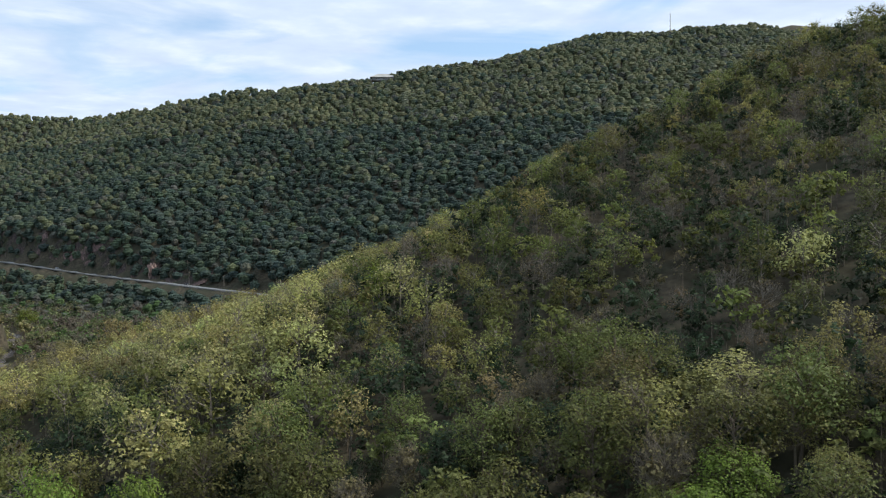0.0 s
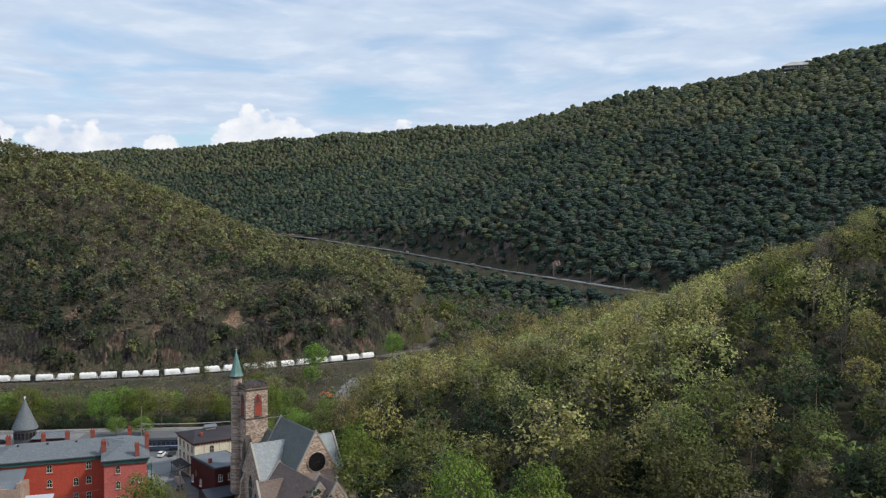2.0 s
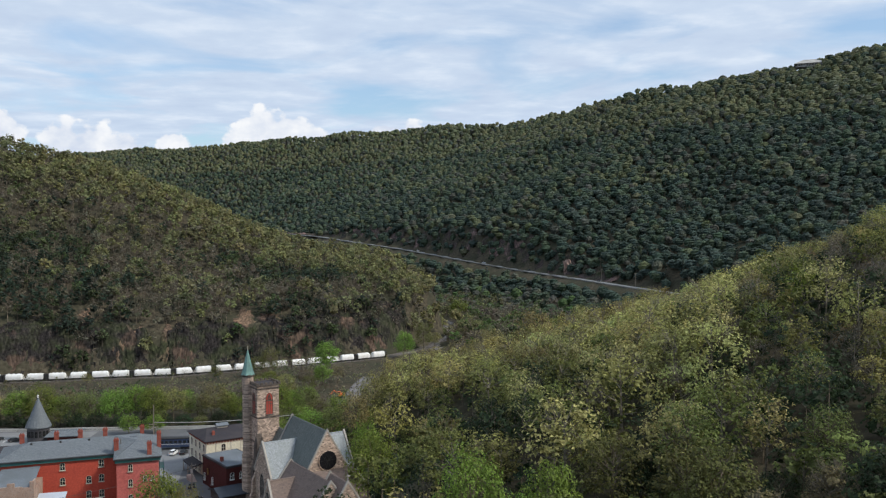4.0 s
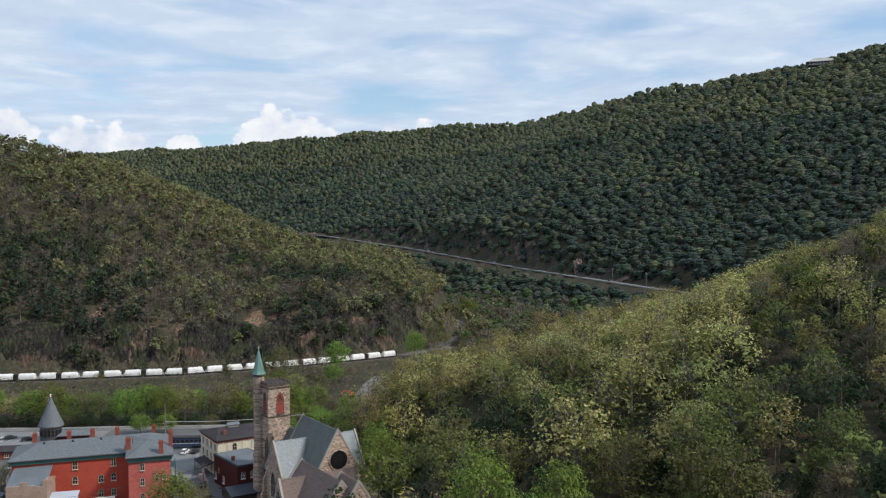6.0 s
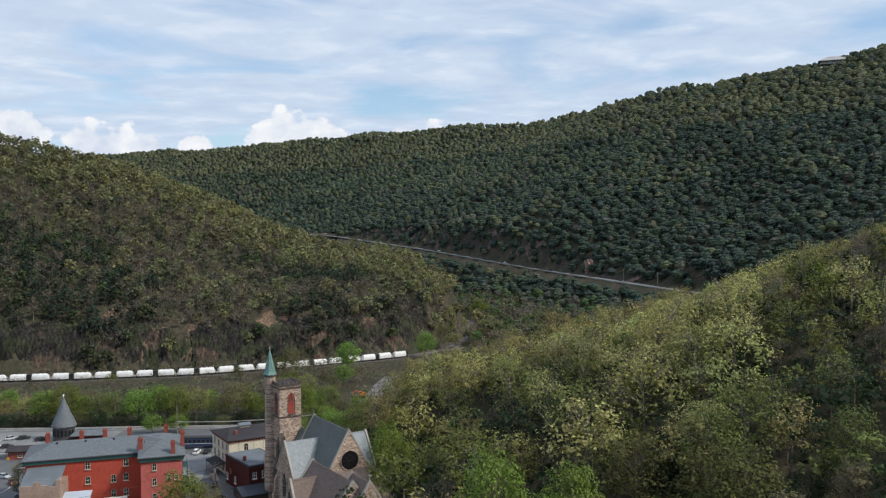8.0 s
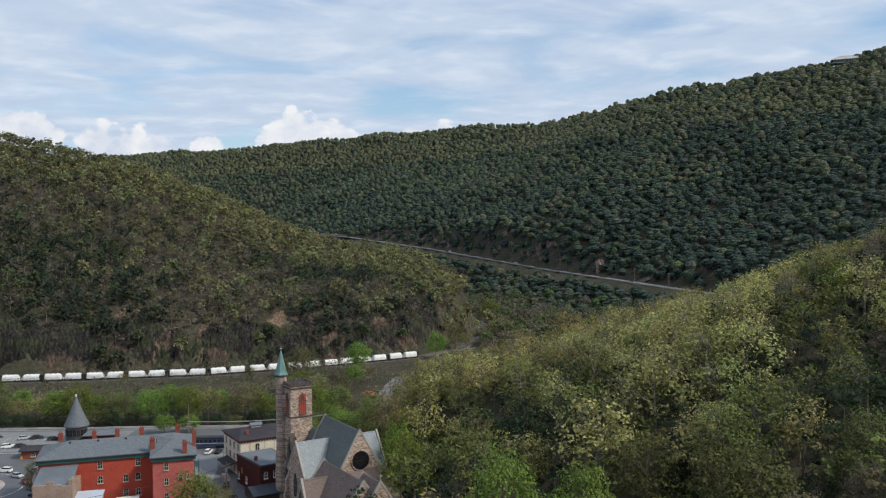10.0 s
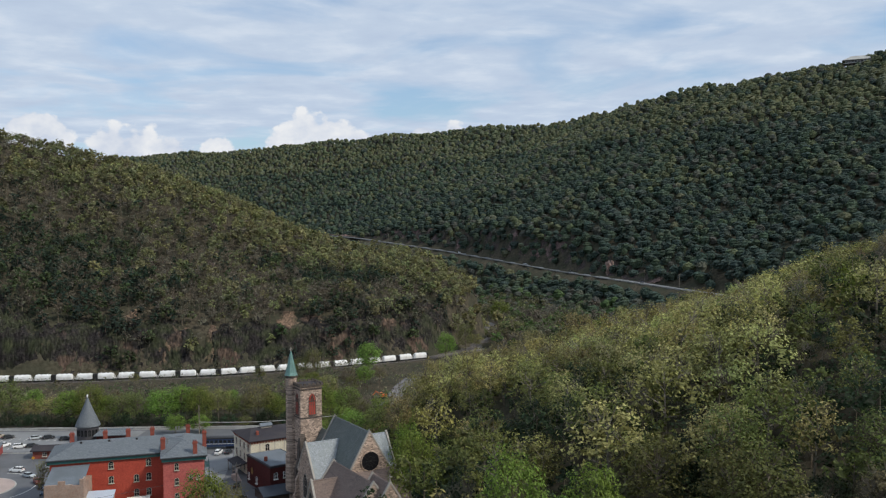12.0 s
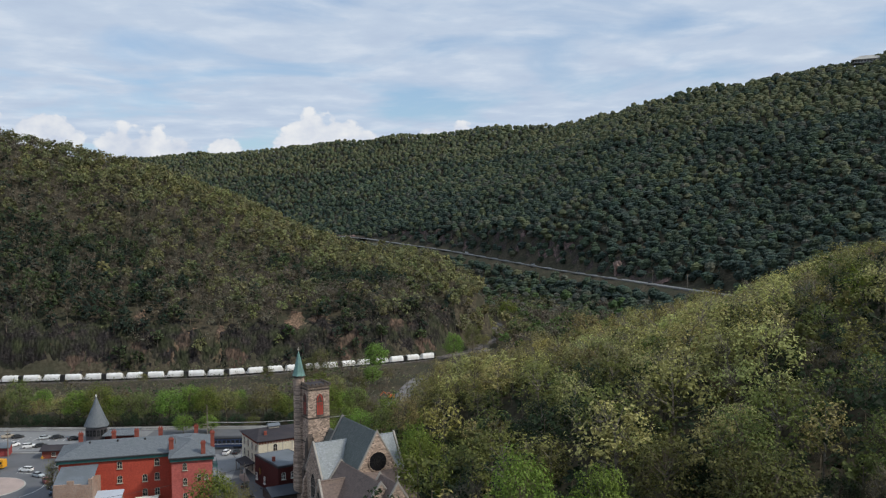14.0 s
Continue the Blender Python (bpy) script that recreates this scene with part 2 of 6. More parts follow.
GX = spaced(((-4800, -1200, 200), (-1200, -420, 26), (-420, 340, 6.5), (340, 1300, 24), (1300, 4800, 200)))
GY = spaced(((-4800, -400, 200), (-400, 40, 40), (40, 760, 6.5), (760, 2500, 24), (2500, 4800, 200)))
tagged(new("ground", grid_mesh("ground", GX, GY, LITTER)), "brown leaf-littered hillsides and valley floor under the woods", "ground", kind="structure")

# ---- woods ----


class Shape:
    """Triangles gathered for one tree; wood marks those that are bark."""

    def __init__(self):
        self.v, self.w = [], []

    def add(self, v, wood):
        v = np.asarray(v, float)
        if v.shape[1] == 4:
            v = np.concatenate([v[:, (0, 1, 2)], v[:, (0, 2, 3)]])
        self.v.append(v)
        self.w.append(np.full(len(v), int(wood)))

    def arrays(self):
        return np.concatenate(self.v), np.concatenate(self.w)


def triangles(me, co):
    co = np.asarray(co, np.float32).reshape(-1, 3)
    n = len(co)
    me.vertices.add(n)
    me.vertices.foreach_set("co", co.ravel())
    me.loops.add(n)
    me.loops.foreach_set("vertex_index", np.arange(n, dtype=np.int32))
    me.polygons.add(n // 3)
    me.polygons.foreach_set("loop_start", np.arange(0, n, 3, dtype=np.int32))
    me.update(calc_edges=True)


def turned(rng, normal, long_way=None):
    n = normal / (np.linalg.norm(normal, axis=1, keepdims=True) + 1e-9)
    a = rng.normal(size=n.shape) if long_way is None else long_way
    a = a - n * (a * n).sum(1, keepdims=True)
    a /= np.linalg.norm(a, axis=1, keepdims=True) + 1e-9
    return a, np.cross(n, a)


def leaves(rng, centre, radius, count, size, up=0.5, squash=0.8, chaos=0.5):
    """Leaf sprays on the outer side of one clump."""
    d = rng.normal(size=(count, 3))
    d /= np.linalg.norm(d, axis=1, keepdims=True)
    d[:, 2] = np.abs(d[:, 2]) * np.where(rng.random(count) < 0.22, -0.6, 1)
    p = centre + d * radius * rng.uniform(0.65, 1.05, (count, 1)) * (1, 1, squash)
    a, b = turned(rng, d * 0.8 + rng.normal(size=d.shape) * chaos + (0, 0, up))
    s = size * rng.uniform(0.55, 1.35, (count, 1))
    a, b = a * s * 0.7, b * s * 0.62
    return np.stack([p + a, p - a * 0.7 + b, p - a * 0.6 - b], 1)


def lump(rng, centre, wide, tall, rings=2, sides=6, rough=0.16):
    """One rounded mass of leaves, uneven all round, closed at the top."""
    t = np.arange(sides) * 2 * np.pi / sides + rng.random() * 6
    rows = []
    outline = ((0.72, -0.75), (1.0, 0.05), (0.74, 0.68), (0.04, 0.98)) if rings == 3 else ((0.78, -0.7), (0.96, 0.3), (0.04, 0.95))
    for k, (out, up) in enumerate(outline):
        r = wide * 0.5 * out * rng.uniform(1 - rough, 1 + rough, sides)
        z = centre[2] + tall * 0.5 * up * rng.uniform(1 - rough, 1 + rough * 0.3, sides)
        rows.append(np.stack([centre[0] + np.cos(t + k * 0.4) * r, centre[1] + np.sin(t + k * 0.4) * r, z], 1))
    rows = np.array(rows)
    a, b = rows[:-1], rows[1:]
    return np.stack([a, np.roll(a, -1, 1), np.roll(b, -1, 1), b], 2).reshape(-1, 4, 3)


def far_tree(rng, high, wide, lumps, sprays, sides=5):
    """A broad tree seen from a kilometre away: a main mass, side masses and a ragged edge of sprays."""
    s = Shape()
    s.add(lump(rng, (0, 0, high * 0.48), wide * 0.84, high * 0.92, 3, sides, 0.2), False)
    for i in range(lumps):
        ang = i * 2.4 + rng.normal() * 0.4
        c = (math.cos(ang) * wide * 0.27, math.sin(ang) * wide * 0.27, high * rng.uniform(0.36, 0.72))
        w = wide * rng.uniform(0.34, 0.52)
        s.add(lump(rng, c, w, w * rng.uniform(0.75, 1.1), 2, 4, 0.25), False)
    s.add(leaves(rng, np.array([0, 0, high * 0.5]), wide * 0.45, sprays, wide * 0.14, up=0.5, squash=high / wide * 1.02, chaos=0.5), False)
    return s.arrays()


def twigs(rng, base, way, length, count, width):
    d = way + rng.normal(size=(count, 3)) * 0.5
    d /= np.linalg.norm(d, axis=1, keepdims=True)
    l = length * rng.uniform(0.4, 1.1, (count, 1))
    p = base + rng.normal(size=(count, 3)) * length * 0.22
    _, side = turned(rng, d)
    s = side * width
    return np.stack([p - s, p + s, p + d * l], 1)


def limb(p0, p1, r0, r1, sides):
    p0, p1 = np.asarray(p0, float), np.asarray(p1, float)
    d = (p1 - p0) / (np.linalg.norm(p1 - p0) + 1e-9)
    a = np.cross(d, (0.31, 0.95, 0.05))
    a /= np.linalg.norm(a)
    b = np.cross(d, a)
    t = np.arange(sides + 1) * 2 * np.pi / sides
    ring = np.cos(t)[:, None] * a + np.sin(t)[:, None] * b
    lo, hi = p0 + ring * r0, p1 + ring * r1
    return np.stack([lo[:-1], lo[1:], hi[1:], hi[:-1]], 1)


def broadleaf(rng, high, wide, clumps, per, size, bare=0.0, sides=5, limbs=6, twig=0, low=0.32, chaos=0.5, core=0):
    """A broad crown: trunk, limbs to the clumps, sprays on the clumps. bare: share of clumps with twigs alone.
    core: larger sprays within each clump."""
    s = Shape()
    lean = rng.normal(size=2) * 0.03 * high
    fork = np.array([lean[0] * 0.5, lean[1] * 0.5, high * (low + 0.06)])
    s.add(limb((0, 0, -0.8), fork, high * 0.018 + 0.05, high * 0.012 + 0.03, sides), True)
    top = np.array([lean[0], lean[1], high * 0.86])
    s.add(limb(fork, top, high * 0.011 + 0.03, 0.04, sides), True)
    mid = high * (1 + low) / 2
    tall = high * (1 - low) / 2
    for i in range(clumps):
        g = (i + 0.5) / clumps
        zc = 1 - 1.75 * g
        ang = i * 2.39996 + rng.normal() * 0.35
        rad = math.sqrt(max(0.03, 1 - zc * zc * 0.85)) * rng.uniform(0.55, 0.92)
        c = np.array([math.cos(ang) * rad * wide / 2 + lean[0], math.sin(ang) * rad * wide / 2 + lean[1], mid + zc * tall * 0.82 + rng.normal() * 0.03 * high])
        cr = wide * rng.uniform(0.15, 0.24)
        if i < limbs or (limbs and rng.random() < 0.25):
            root = fork + (top - fork) * np.clip((c[2] - fork[2]) / (top[2] - fork[2]) - 0.35, 0, 0.9)
            s.add(limb(root, c, high * 0.006 + 0.02, 0.03, max(3, sides - 2)), True)
        way = c - (lean[0], lean[1], mid - tall * 0.7)
        way = way / np.linalg.norm(way)
        if rng.random() < bare:
            s.add(twigs(rng, c - way * cr * 0.5, way, cr * 1.3, per, size * 0.04 + 0.02), 2)
            s.add(leaves(rng, c, cr, max(1, per // 3), size * 0.7, chaos=chaos), False)
        else:
            if core:
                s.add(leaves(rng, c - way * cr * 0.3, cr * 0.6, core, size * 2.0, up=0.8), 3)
            s.add(leaves(rng, c, cr, per, size, chaos=chaos), False)
            if twig:
                s.add(twigs(rng, c - way * cr * 0.6, way, cr * 1.6, twig, size * 0.04 + 0.02), 2)
    return s.arrays()


def conifer(rng, high, wide, count, size, sides=4):
    s = Shape()
    s.add(limb((0, 0, -0.8), (0, 0, high), high * 0.014 + 0.05, 0.03, sides), True)
    g = rng.random(count) ** 0.75
    z = high * (0.14 + 0.84 * (1 - g))
    tier = np.floor(g * 11) / 11
    rad = wide / 2 * (0.1 + g * 0.6 + tier * 0.3) * rng.uniform(0.45, 1.05, count)
    ang = rng.random(count) * 2 * np.pi
    p = np.stack([np.cos(ang) * rad, np.sin(ang) * rad, z], 1)
    out = np.stack([np.cos(ang), np.sin(ang), np.full(count, -0.25)], 1)
    a, b = turned(rng, np.stack([np.cos(ang) * 0.3, np.sin(ang) * 0.3, np.ones(count)], 1) + rng.normal(size=p.shape) * 0.25, out)
    sz = size * rng.uniform(0.6, 1.2, (count, 1))
    s.add(np.stack([p - a * sz * 0.6 + b * sz * 0.4, p + a * sz * 0.8, p - a * sz * 0.6 - b * sz * 0.4], 1), False)
    return s.arrays()


WOOD_TINT = (0.140, 0.112, 0.082)
# kinds: leaf colour, spread, bareness, light let through
KINDS = {
    "olive": (0.245, 0.236, 0.078), "gold": (0.355, 0.325, 0.118), "silver": (0.345, 0.335, 0.126), "green": (0.142, 0.156, 0.046),
    "bright": (0.175, 0.245, 0.044), "brown": (0.175, 0.145, 0.070), "dark": (0.036, 0.058, 0.026), "pine": (0.020, 0.040, 0.022),
}


# bluer than the near leaves: distance haze is mixed into these colours
FAR_TINTS = {
    "olive": (0.145, 0.164, 0.088), "gold": (0.195, 0.200, 0.104), "silver": (0.175, 0.190, 0.122), "green": (0.088, 0.122, 0.078),
    "bright": (0.105, 0.165, 0.060), "brown": (0.115, 0.122, 0.096), "dark": (0.065, 0.095, 0.074), "pine": (0.028, 0.052, 0.040),
}
LEFT_TINTS = {
    "olive": (0.210, 0.216, 0.101), "gold": (0.282, 0.276, 0.122), "silver": (0.180, 0.174, 0.118), "green": (0.085, 0.113, 0.050),
    "bright": (0.109, 0.180, 0.052), "brown": (0.168, 0.151, 0.110), "dark": (0.044, 0.068, 0.044), "pine": (0.022, 0.046, 0.028),
}


def scatter(rng, x0, x1, y0, y1, step, keep):
    xs, ys = np.arange(x0, x1, step), np.arange(y0, y1, step)
    gx, gy = np.meshgrid(xs, ys)
    gx = (gx + rng.uniform(-0.46, 0.46, gx.shape) * step).ravel()
    gy = (gy + rng.uniform(-0.46, 0.46, gy.shape) * step).ravel()
    k = keep(gx, gy)
    return gx[k], gy[k]


def woodland(name, label, rng, x, y, kind, scale, bank, tints=KINDS, wood=WOOD_TINT, material=None, even=1.0):
    """Many far trees as one object. bank: kind -> list of tree arrays."""
    z = land(x, y)
    cos, col = [], []
    spin = rng.random(len(x)) * 2 * np.pi
    pick = rng.integers(0, 1 << 20, len(x))
    jitter = 1 + (rng.uniform(0.68, 1.35, (len(x), 1)) * rng.uniform(0.92, 1.08, (len(x), 3)) - 1) * even
    for k in sorted(set(kind)):
        for j, (tv, tw) in enumerate(bank[k]):
            m = np.where((kind == k) & (pick % len(bank[k]) == j))[0]
            if not len(m):
                continue
            c, s, sc = np.cos(spin[m])[:, None, None], np.sin(spin[m])[:, None, None], scale[m][:, None, None]
            vx, vy, vz = tv[None, :, :, 0], tv[None, :, :, 1], tv[None, :, :, 2]
            v = np.stack([(vx * c - vy * s) * sc + x[m][:, None, None], (vx * s + vy * c) * sc + y[m][:, None, None], vz * sc + z[m][:, None, None]], -1)
            t = np.empty((len(m), len(tw), 3, 4), np.float32)
            t[..., :3] = np.array(tints[k]) * jitter[m][:, None, None, :]
            t[..., 3] = 0.4
            t[:, tw == 3, :, :3] *= 0.7   # shade inside the clump, put into the leaf tint
            t[:, (tw == 1) | (tw == 2)] = (*wood, 0.0)
            cos.append(v.reshape(-1, 3)), col.append(t.reshape(-1, 4))
    co, col = np.concatenate(cos), np.concatenate(col)
    me = bpy.data.meshes.new(name)
    triangles(me, co)
    me.attributes.new("tint", "FLOAT_COLOR", "POINT").data.foreach_set("color", col.ravel())
    me.materials.append(material or FOREST)
    return tagged(new(name, me), label, "woodland", kind="stuff")


def mixture(rng, weights, n):
    names = sorted(weights)
    w = np.array([weights[k] for k in names], float)
    return np.array(names)[rng.choice(len(names), n, p=w / w.sum())]


def bank_of(seed, size, clumps, per, limbs, sides=4, pine_count=30, chaos=0.5, core=0):
    """Five shapes of each kind, ten metres tall, at one fineness."""
    r = np.random.default_rng(seed)
    bank = {}
    for k in KINDS:
        if k == "pine":
            bank[k] = [conifer(r, 12, 5.5, pine_count, size * 1.5) for _ in range(3)]
            continue
        bare = {"brown": 0.8, "gold": 0.15, "silver": 0.1, "olive": 0.12}.get(k, 0.0)
        low = 0.08 if k == "dark" else 0.28
        bank[k] = [broadleaf(r, r.uniform(9.5, 11.5), r.uniform(6.5, 9.5), clumps, per, size, bare, sides, limbs, low=low, chaos=chaos, core=core) for _ in range(5)]
    return bank


def far_bank(seed, lumps, sprays, broad=1.0):
    """Five shapes of each kind for the mountain across the valley."""
    r = np.random.default_rng(seed)
    bank = {k: [far_tree(r, r.uniform(8.8, 11) * (0.85 if k == "dark" else 1), r.uniform(8.8, 11.4) * broad, lumps, sprays) for _ in range(5)] for k in KINDS}
    bank["pine"] = [conifer(r, 13, 6, 40, 1.8) for _ in range(3)]
    return bank


def far_woods():
    rng = np.random.default_rng(11)
    bank = far_bank(1, 1, 14)
    coarse = far_bank(5, 0, 8, 0.95)

    def keep(x, y):
        d, h = nearest(ROAD, x, y)
        inside = np.zeros(x.shape, bool)
        lit = ridge(FAR_RIDGE, x, y, 1.05)
        back = np.zeros(x.shape)
        crest = along(FAR_RIDGE, 25)
        for cx, cy, ch, w in crest:   # nothing is planted far behind the crest
            back = np.maximum(back, ((x - cx) * 0.35 + (y - cy) * 0.94 > 75) * (np.hypot(x - cx, y - cy) < 160))
        inside = (lit > 1.5) & (d > 9) & (back == 0) & (np.hypot(x - 508, y - 1050) > 14)
        below = land(x, y) < h - 0.3
        inside &= ~(below & (d < 20))
        return inside & (y > 0.9 * np.abs(x) - 300) & (x > -0.4 * y - 20) & ~((ridge(NEAR_SPUR, x, y) > 1))
    x, y = scatter(rng, -500, 1000, 560, 1350, 7.9, lambda x, y: keep(x, y) & (np.hypot(x, y) <= 1350))
    x2, y2 = scatter(rng, -900, 1000, 800, 2350, 8.6, lambda x, y: keep(x, y) & (np.hypot(x, y) > 1350))
    x, y = np.concatenate([x, x2]), np.concatenate([y, y2])
    patch = value_noise(x / 130, y / 130, 7) + 0.6 * value_noise(x / 50, y / 50, 8)
    kind = mixture(rng, {"olive": 26, "green": 40, "dark": 18, "brown": 14, "silver": 2, "pine": 1}, len(x))
    # darker kinds right and low, paler on top: shade and sunlight planted as colour
    kind = np.where(patch + x / 520 > 0.3, mixture(rng, {"olive": 4, "green": 30, "dark": 58, "brown": 6, "pine": 2}, len(x)), kind)
    kind = np.where((land(x, y) < 120) & (rng.random(len(x)) < 0.55), mixture(rng, {"green": 20, "dark": 60, "pine": 8}, len(x)), kind)
    kind = np.where((land(x, y) > 185) & (rng.random(len(x)) < 0.8), mixture(rng, {"olive": 52, "gold": 30, "brown": 8, "silver": 10}, len(x)), kind)
    riverside = (land(x, y) < 12) & (y < 900)
    kind = np.where(riverside, mixture(rng, {"bright": 3, "green": 4, "brown": 4}, len(x)), kind)
    scale = rng.uniform(0.82, 1.12, len(x)) * (1 + 0.25 * value_noise(x / 45, y / 45, 31))
    closer = np.hypot(x, y) < 960
    distant = np.hypot(x, y) > 1350
    for name, m, shapes, even in (("far_mountain_woods", ~closer & ~distant, bank, 0.32), ("mountain_crest_woods", distant, coarse, 0.6)):
        woodland(name, "dense dark green spring woods on the far mountainside", rng, x[m], y[m], kind[m], scale[m], shapes, FAR_TINTS, material=FOREST_FAR, even=even)
    finer = far_bank(7, 3, 20)
    woodland("roadside_woods", "dark green spring woods above and below the mountain road", rng, x[closer], y[closer], kind[closer], scale[closer], finer, FAR_TINTS, material=FOREST_FAR, even=0.7)


# bare soil slides on the left hill: x, y, width, length down the slope
SCARS = ((-169, 487, 5, 9), (-147, 476, 6, 14), (-137, 479, 7, 8), (-124, 482, 6, 12), (-86, 506, 13, 17), (-70, 507, 9, 9), (-141, 472, 4, 10), (-206, 456, 5, 8), (-102, 488, 5, 8))


def on_scar(x, y):
    hit = np.zeros(np.shape(x), bool)
    for a, b, w, l in SCARS:
        hit |= (np.abs(x - a) < w * 0.5 + 1.5) & (y - b < l * 0.4) & (y - b > -l * 0.6 - 5)
    return hit


def left_woods():
    rng = np.random.default_rng(12)
    bank = bank_of(2, 0.9, 8, 10, 2, 3, 60, 0.35, 3)

    def keep(x, y):
        b = ridge(LEFT_SPUR, x, y)
        d, _ = nearest(RAIL, x, y)
        back = np.zeros(x.shape, bool)
        for cx, cy, ch, w in along(LEFT_SPUR, 25):
            back |= ((y - cy) > 45) & (np.hypot(x - cx, y - cy) < 110)
        bare = (d < 26) & (value_noise(x / 14, y / 14, 9) > 0.05) & (x < 0)
        return (b > 0.5) & (d > np.where(x < 0, 12, 7)) & ~back & (x > -0.64 * y - 10) & ~bare & ~on_scar(x, y)
    x, y = scatter(rng, -480, 60, 440, 760, 5.4, keep)
    crest = ridge(LEFT_SPUR, x, y)
    d, _ = nearest(RAIL, x, y)
    kind = mixture(rng, {"brown": 62, "olive": 22, "green": 5, "gold": 3, "silver": 3, "dark": 6, "pine": 3}, len(x))
    patch = value_noise(x / 60, y / 60, 5) + value_noise(x / 25, y / 25, 6) * 0.5
    kind = np.where((patch > -0.02 - 0.12 * (x < -170)) & (d < 130), mixture(rng, {"dark": 6, "green": 4, "pine": 2, "brown": 3}, len(x)), kind)
    top = nearest(tuple((a, b) for a, b, _, _ in LEFT_SPUR), x, y, 6.0)[0]
    # sunlight on crest and shoulder is put in as paler, golden kinds
    lighter = (top < 70) & (x > -430)
    kind = np.where(lighter, mixture(rng, {"olive": 50, "gold": 16, "brown": 28, "silver": 4, "dark": 2}, len(x)), kind)
    shoulder = (top < 55) & (x > -270)
    kind = np.where(shoulder, mixture(rng, {"olive": 36, "gold": 52, "brown": 12}, len(x)), kind)
    scale = rng.uniform(0.7, 1.1, len(x))
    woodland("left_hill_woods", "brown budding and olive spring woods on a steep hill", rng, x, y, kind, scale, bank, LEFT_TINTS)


far_woods()
left_woods()


def near_keep(x, y):
    a = ridge(NEAR_SPUR, x, y)
    edge = town_edge(y)
    best, lead = np.full(x.shape, 1e9), np.zeros(x.shape)
    for cx, cy, ch, w in along(NEAR_SPUR[1:], 10):
        d = np.hypot(x - cx, y - cy)
        lead = np.where(d < best, (x - cx) * 0.45 + (y - cy) * 0.9, lead)
        best = np.minimum(best, d)
    back = lead > 26
    return (a > 1) & (x > edge + 12) & ~back & ((y > 246) | (x > 4))


def near_woods():
    rng = np.random.default_rng(13)
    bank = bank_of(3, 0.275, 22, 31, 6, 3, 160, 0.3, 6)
    x, y = scatter(rng, -40, 420, 60, 380, 8.0, lambda x, y: near_keep(x, y) & (np.hypot(x, y) > NEAR) & (y > 0.5 * x - 40))
    kind = mixture(rng, {"olive": 34, "gold": 8, "silver": 26, "green": 12, "brown": 18, "dark": 5, "bright": 1}, len(x))
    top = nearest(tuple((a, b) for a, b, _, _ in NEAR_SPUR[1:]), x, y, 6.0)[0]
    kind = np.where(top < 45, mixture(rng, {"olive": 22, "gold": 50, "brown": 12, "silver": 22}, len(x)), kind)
    ratio = x / y
    # shade on the right flank is put in as darker kinds
    kind = np.where((ratio > 0.44) & (rng.random(len(x)) < 0.6), mixture(rng, {"olive": 34, "brown": 28, "green": 28, "dark": 10}, len(x)), kind)
    kind = np.where((ratio < 0.38) & (ratio > 0.12) & (top > 25) & (rng.random(len(x)) < 0.55), "silver", kind)
    kind = np.where((ratio > 0.6) & (rng.random(len(x)) < 0.9), mixture(rng, {"olive": 12, "brown": 22, "green": 38, "dark": 28}, len(x)), kind)
    kind = np.where((ratio < 0.14) & (kind == "silver"), "olive", kind)
    foot = (x < 36) & (rng.random(len(x)) < 0.6) & (y < 250)
    kind = np.where(foot, mixture(rng, {"dark": 45, "green": 55}, len(x)), kind)
    kind = np.where((x < -1) & (y > 240), mixture(rng, {"bright": 40, "green": 30, "olive": 30}, len(x)), kind)
    scale = np.where((x < -1) & (y > 240), 0.7, 1) * rng.uniform(0.8, 1.3, len(x)) * np.where(ratio > 0.5, 0.85, 1)
    scale = scale * np.select([(kind == "silver") | (kind == "gold"), (kind == "brown") | (kind == "dark")], [1.2, 0.85], 1.0)
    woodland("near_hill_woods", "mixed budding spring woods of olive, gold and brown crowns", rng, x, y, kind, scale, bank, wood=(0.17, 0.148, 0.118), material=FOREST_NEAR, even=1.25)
    small = bank_of(4, 0.58, 9, 15, 0, 3, 50, 0.4, 4)
    x, y = scatter(rng, -60, 330, 40, 340, 6.2, lambda x, y: (near_keep(x, y) | ((ridge(NEAR_SPUR, x, y) > 1) & (x > town_edge(y) + np.where(y < 225, 12, 6)) & (y < 262) & (x < 10))) & (np.hypot(x, y) > 55) & (y > 0.5 * x - 40))
    kind = mixture(rng, {"dark": 56, "green": 30, "olive": 8, "brown": 6}, len(x))
    woodland("undergrowth", "dark green understorey shrubs below the spring woods", rng, x, y, kind, rng.uniform(0.5, 0.92, len(x)), small, material=FOREST_NEAR)


NEAR = 128
near_woods()


# ---- building helpers ----


def part(name, bm, material, parent, label="", at=None):
    """Links a bmesh as one mesh object under a thing or a part."""
    me = bpy.data.meshes.new(name)
    bmesh.ops.recalc_face_normals(bm, faces=bm.faces)
    bm.to_mesh(me)
    bm.free()
    me.materials.append(material)
    ob = new(name, me)
    ob.parent = parent
    if at is not None:
        ob.matrix_basis = at
    return tagged(ob, label)


def thing(name, m, label, category, group="", kind=""):
    ob = new(name)
    ob.matrix_basis = m
    return tagged(ob, label, category, group, kind)


def single(name, bm, material, m, label, category, group="", kind=""):
    ob = part(name, bm, material, None)
    ob.matrix_basis = m
    return tagged(ob, label, category, group, kind)


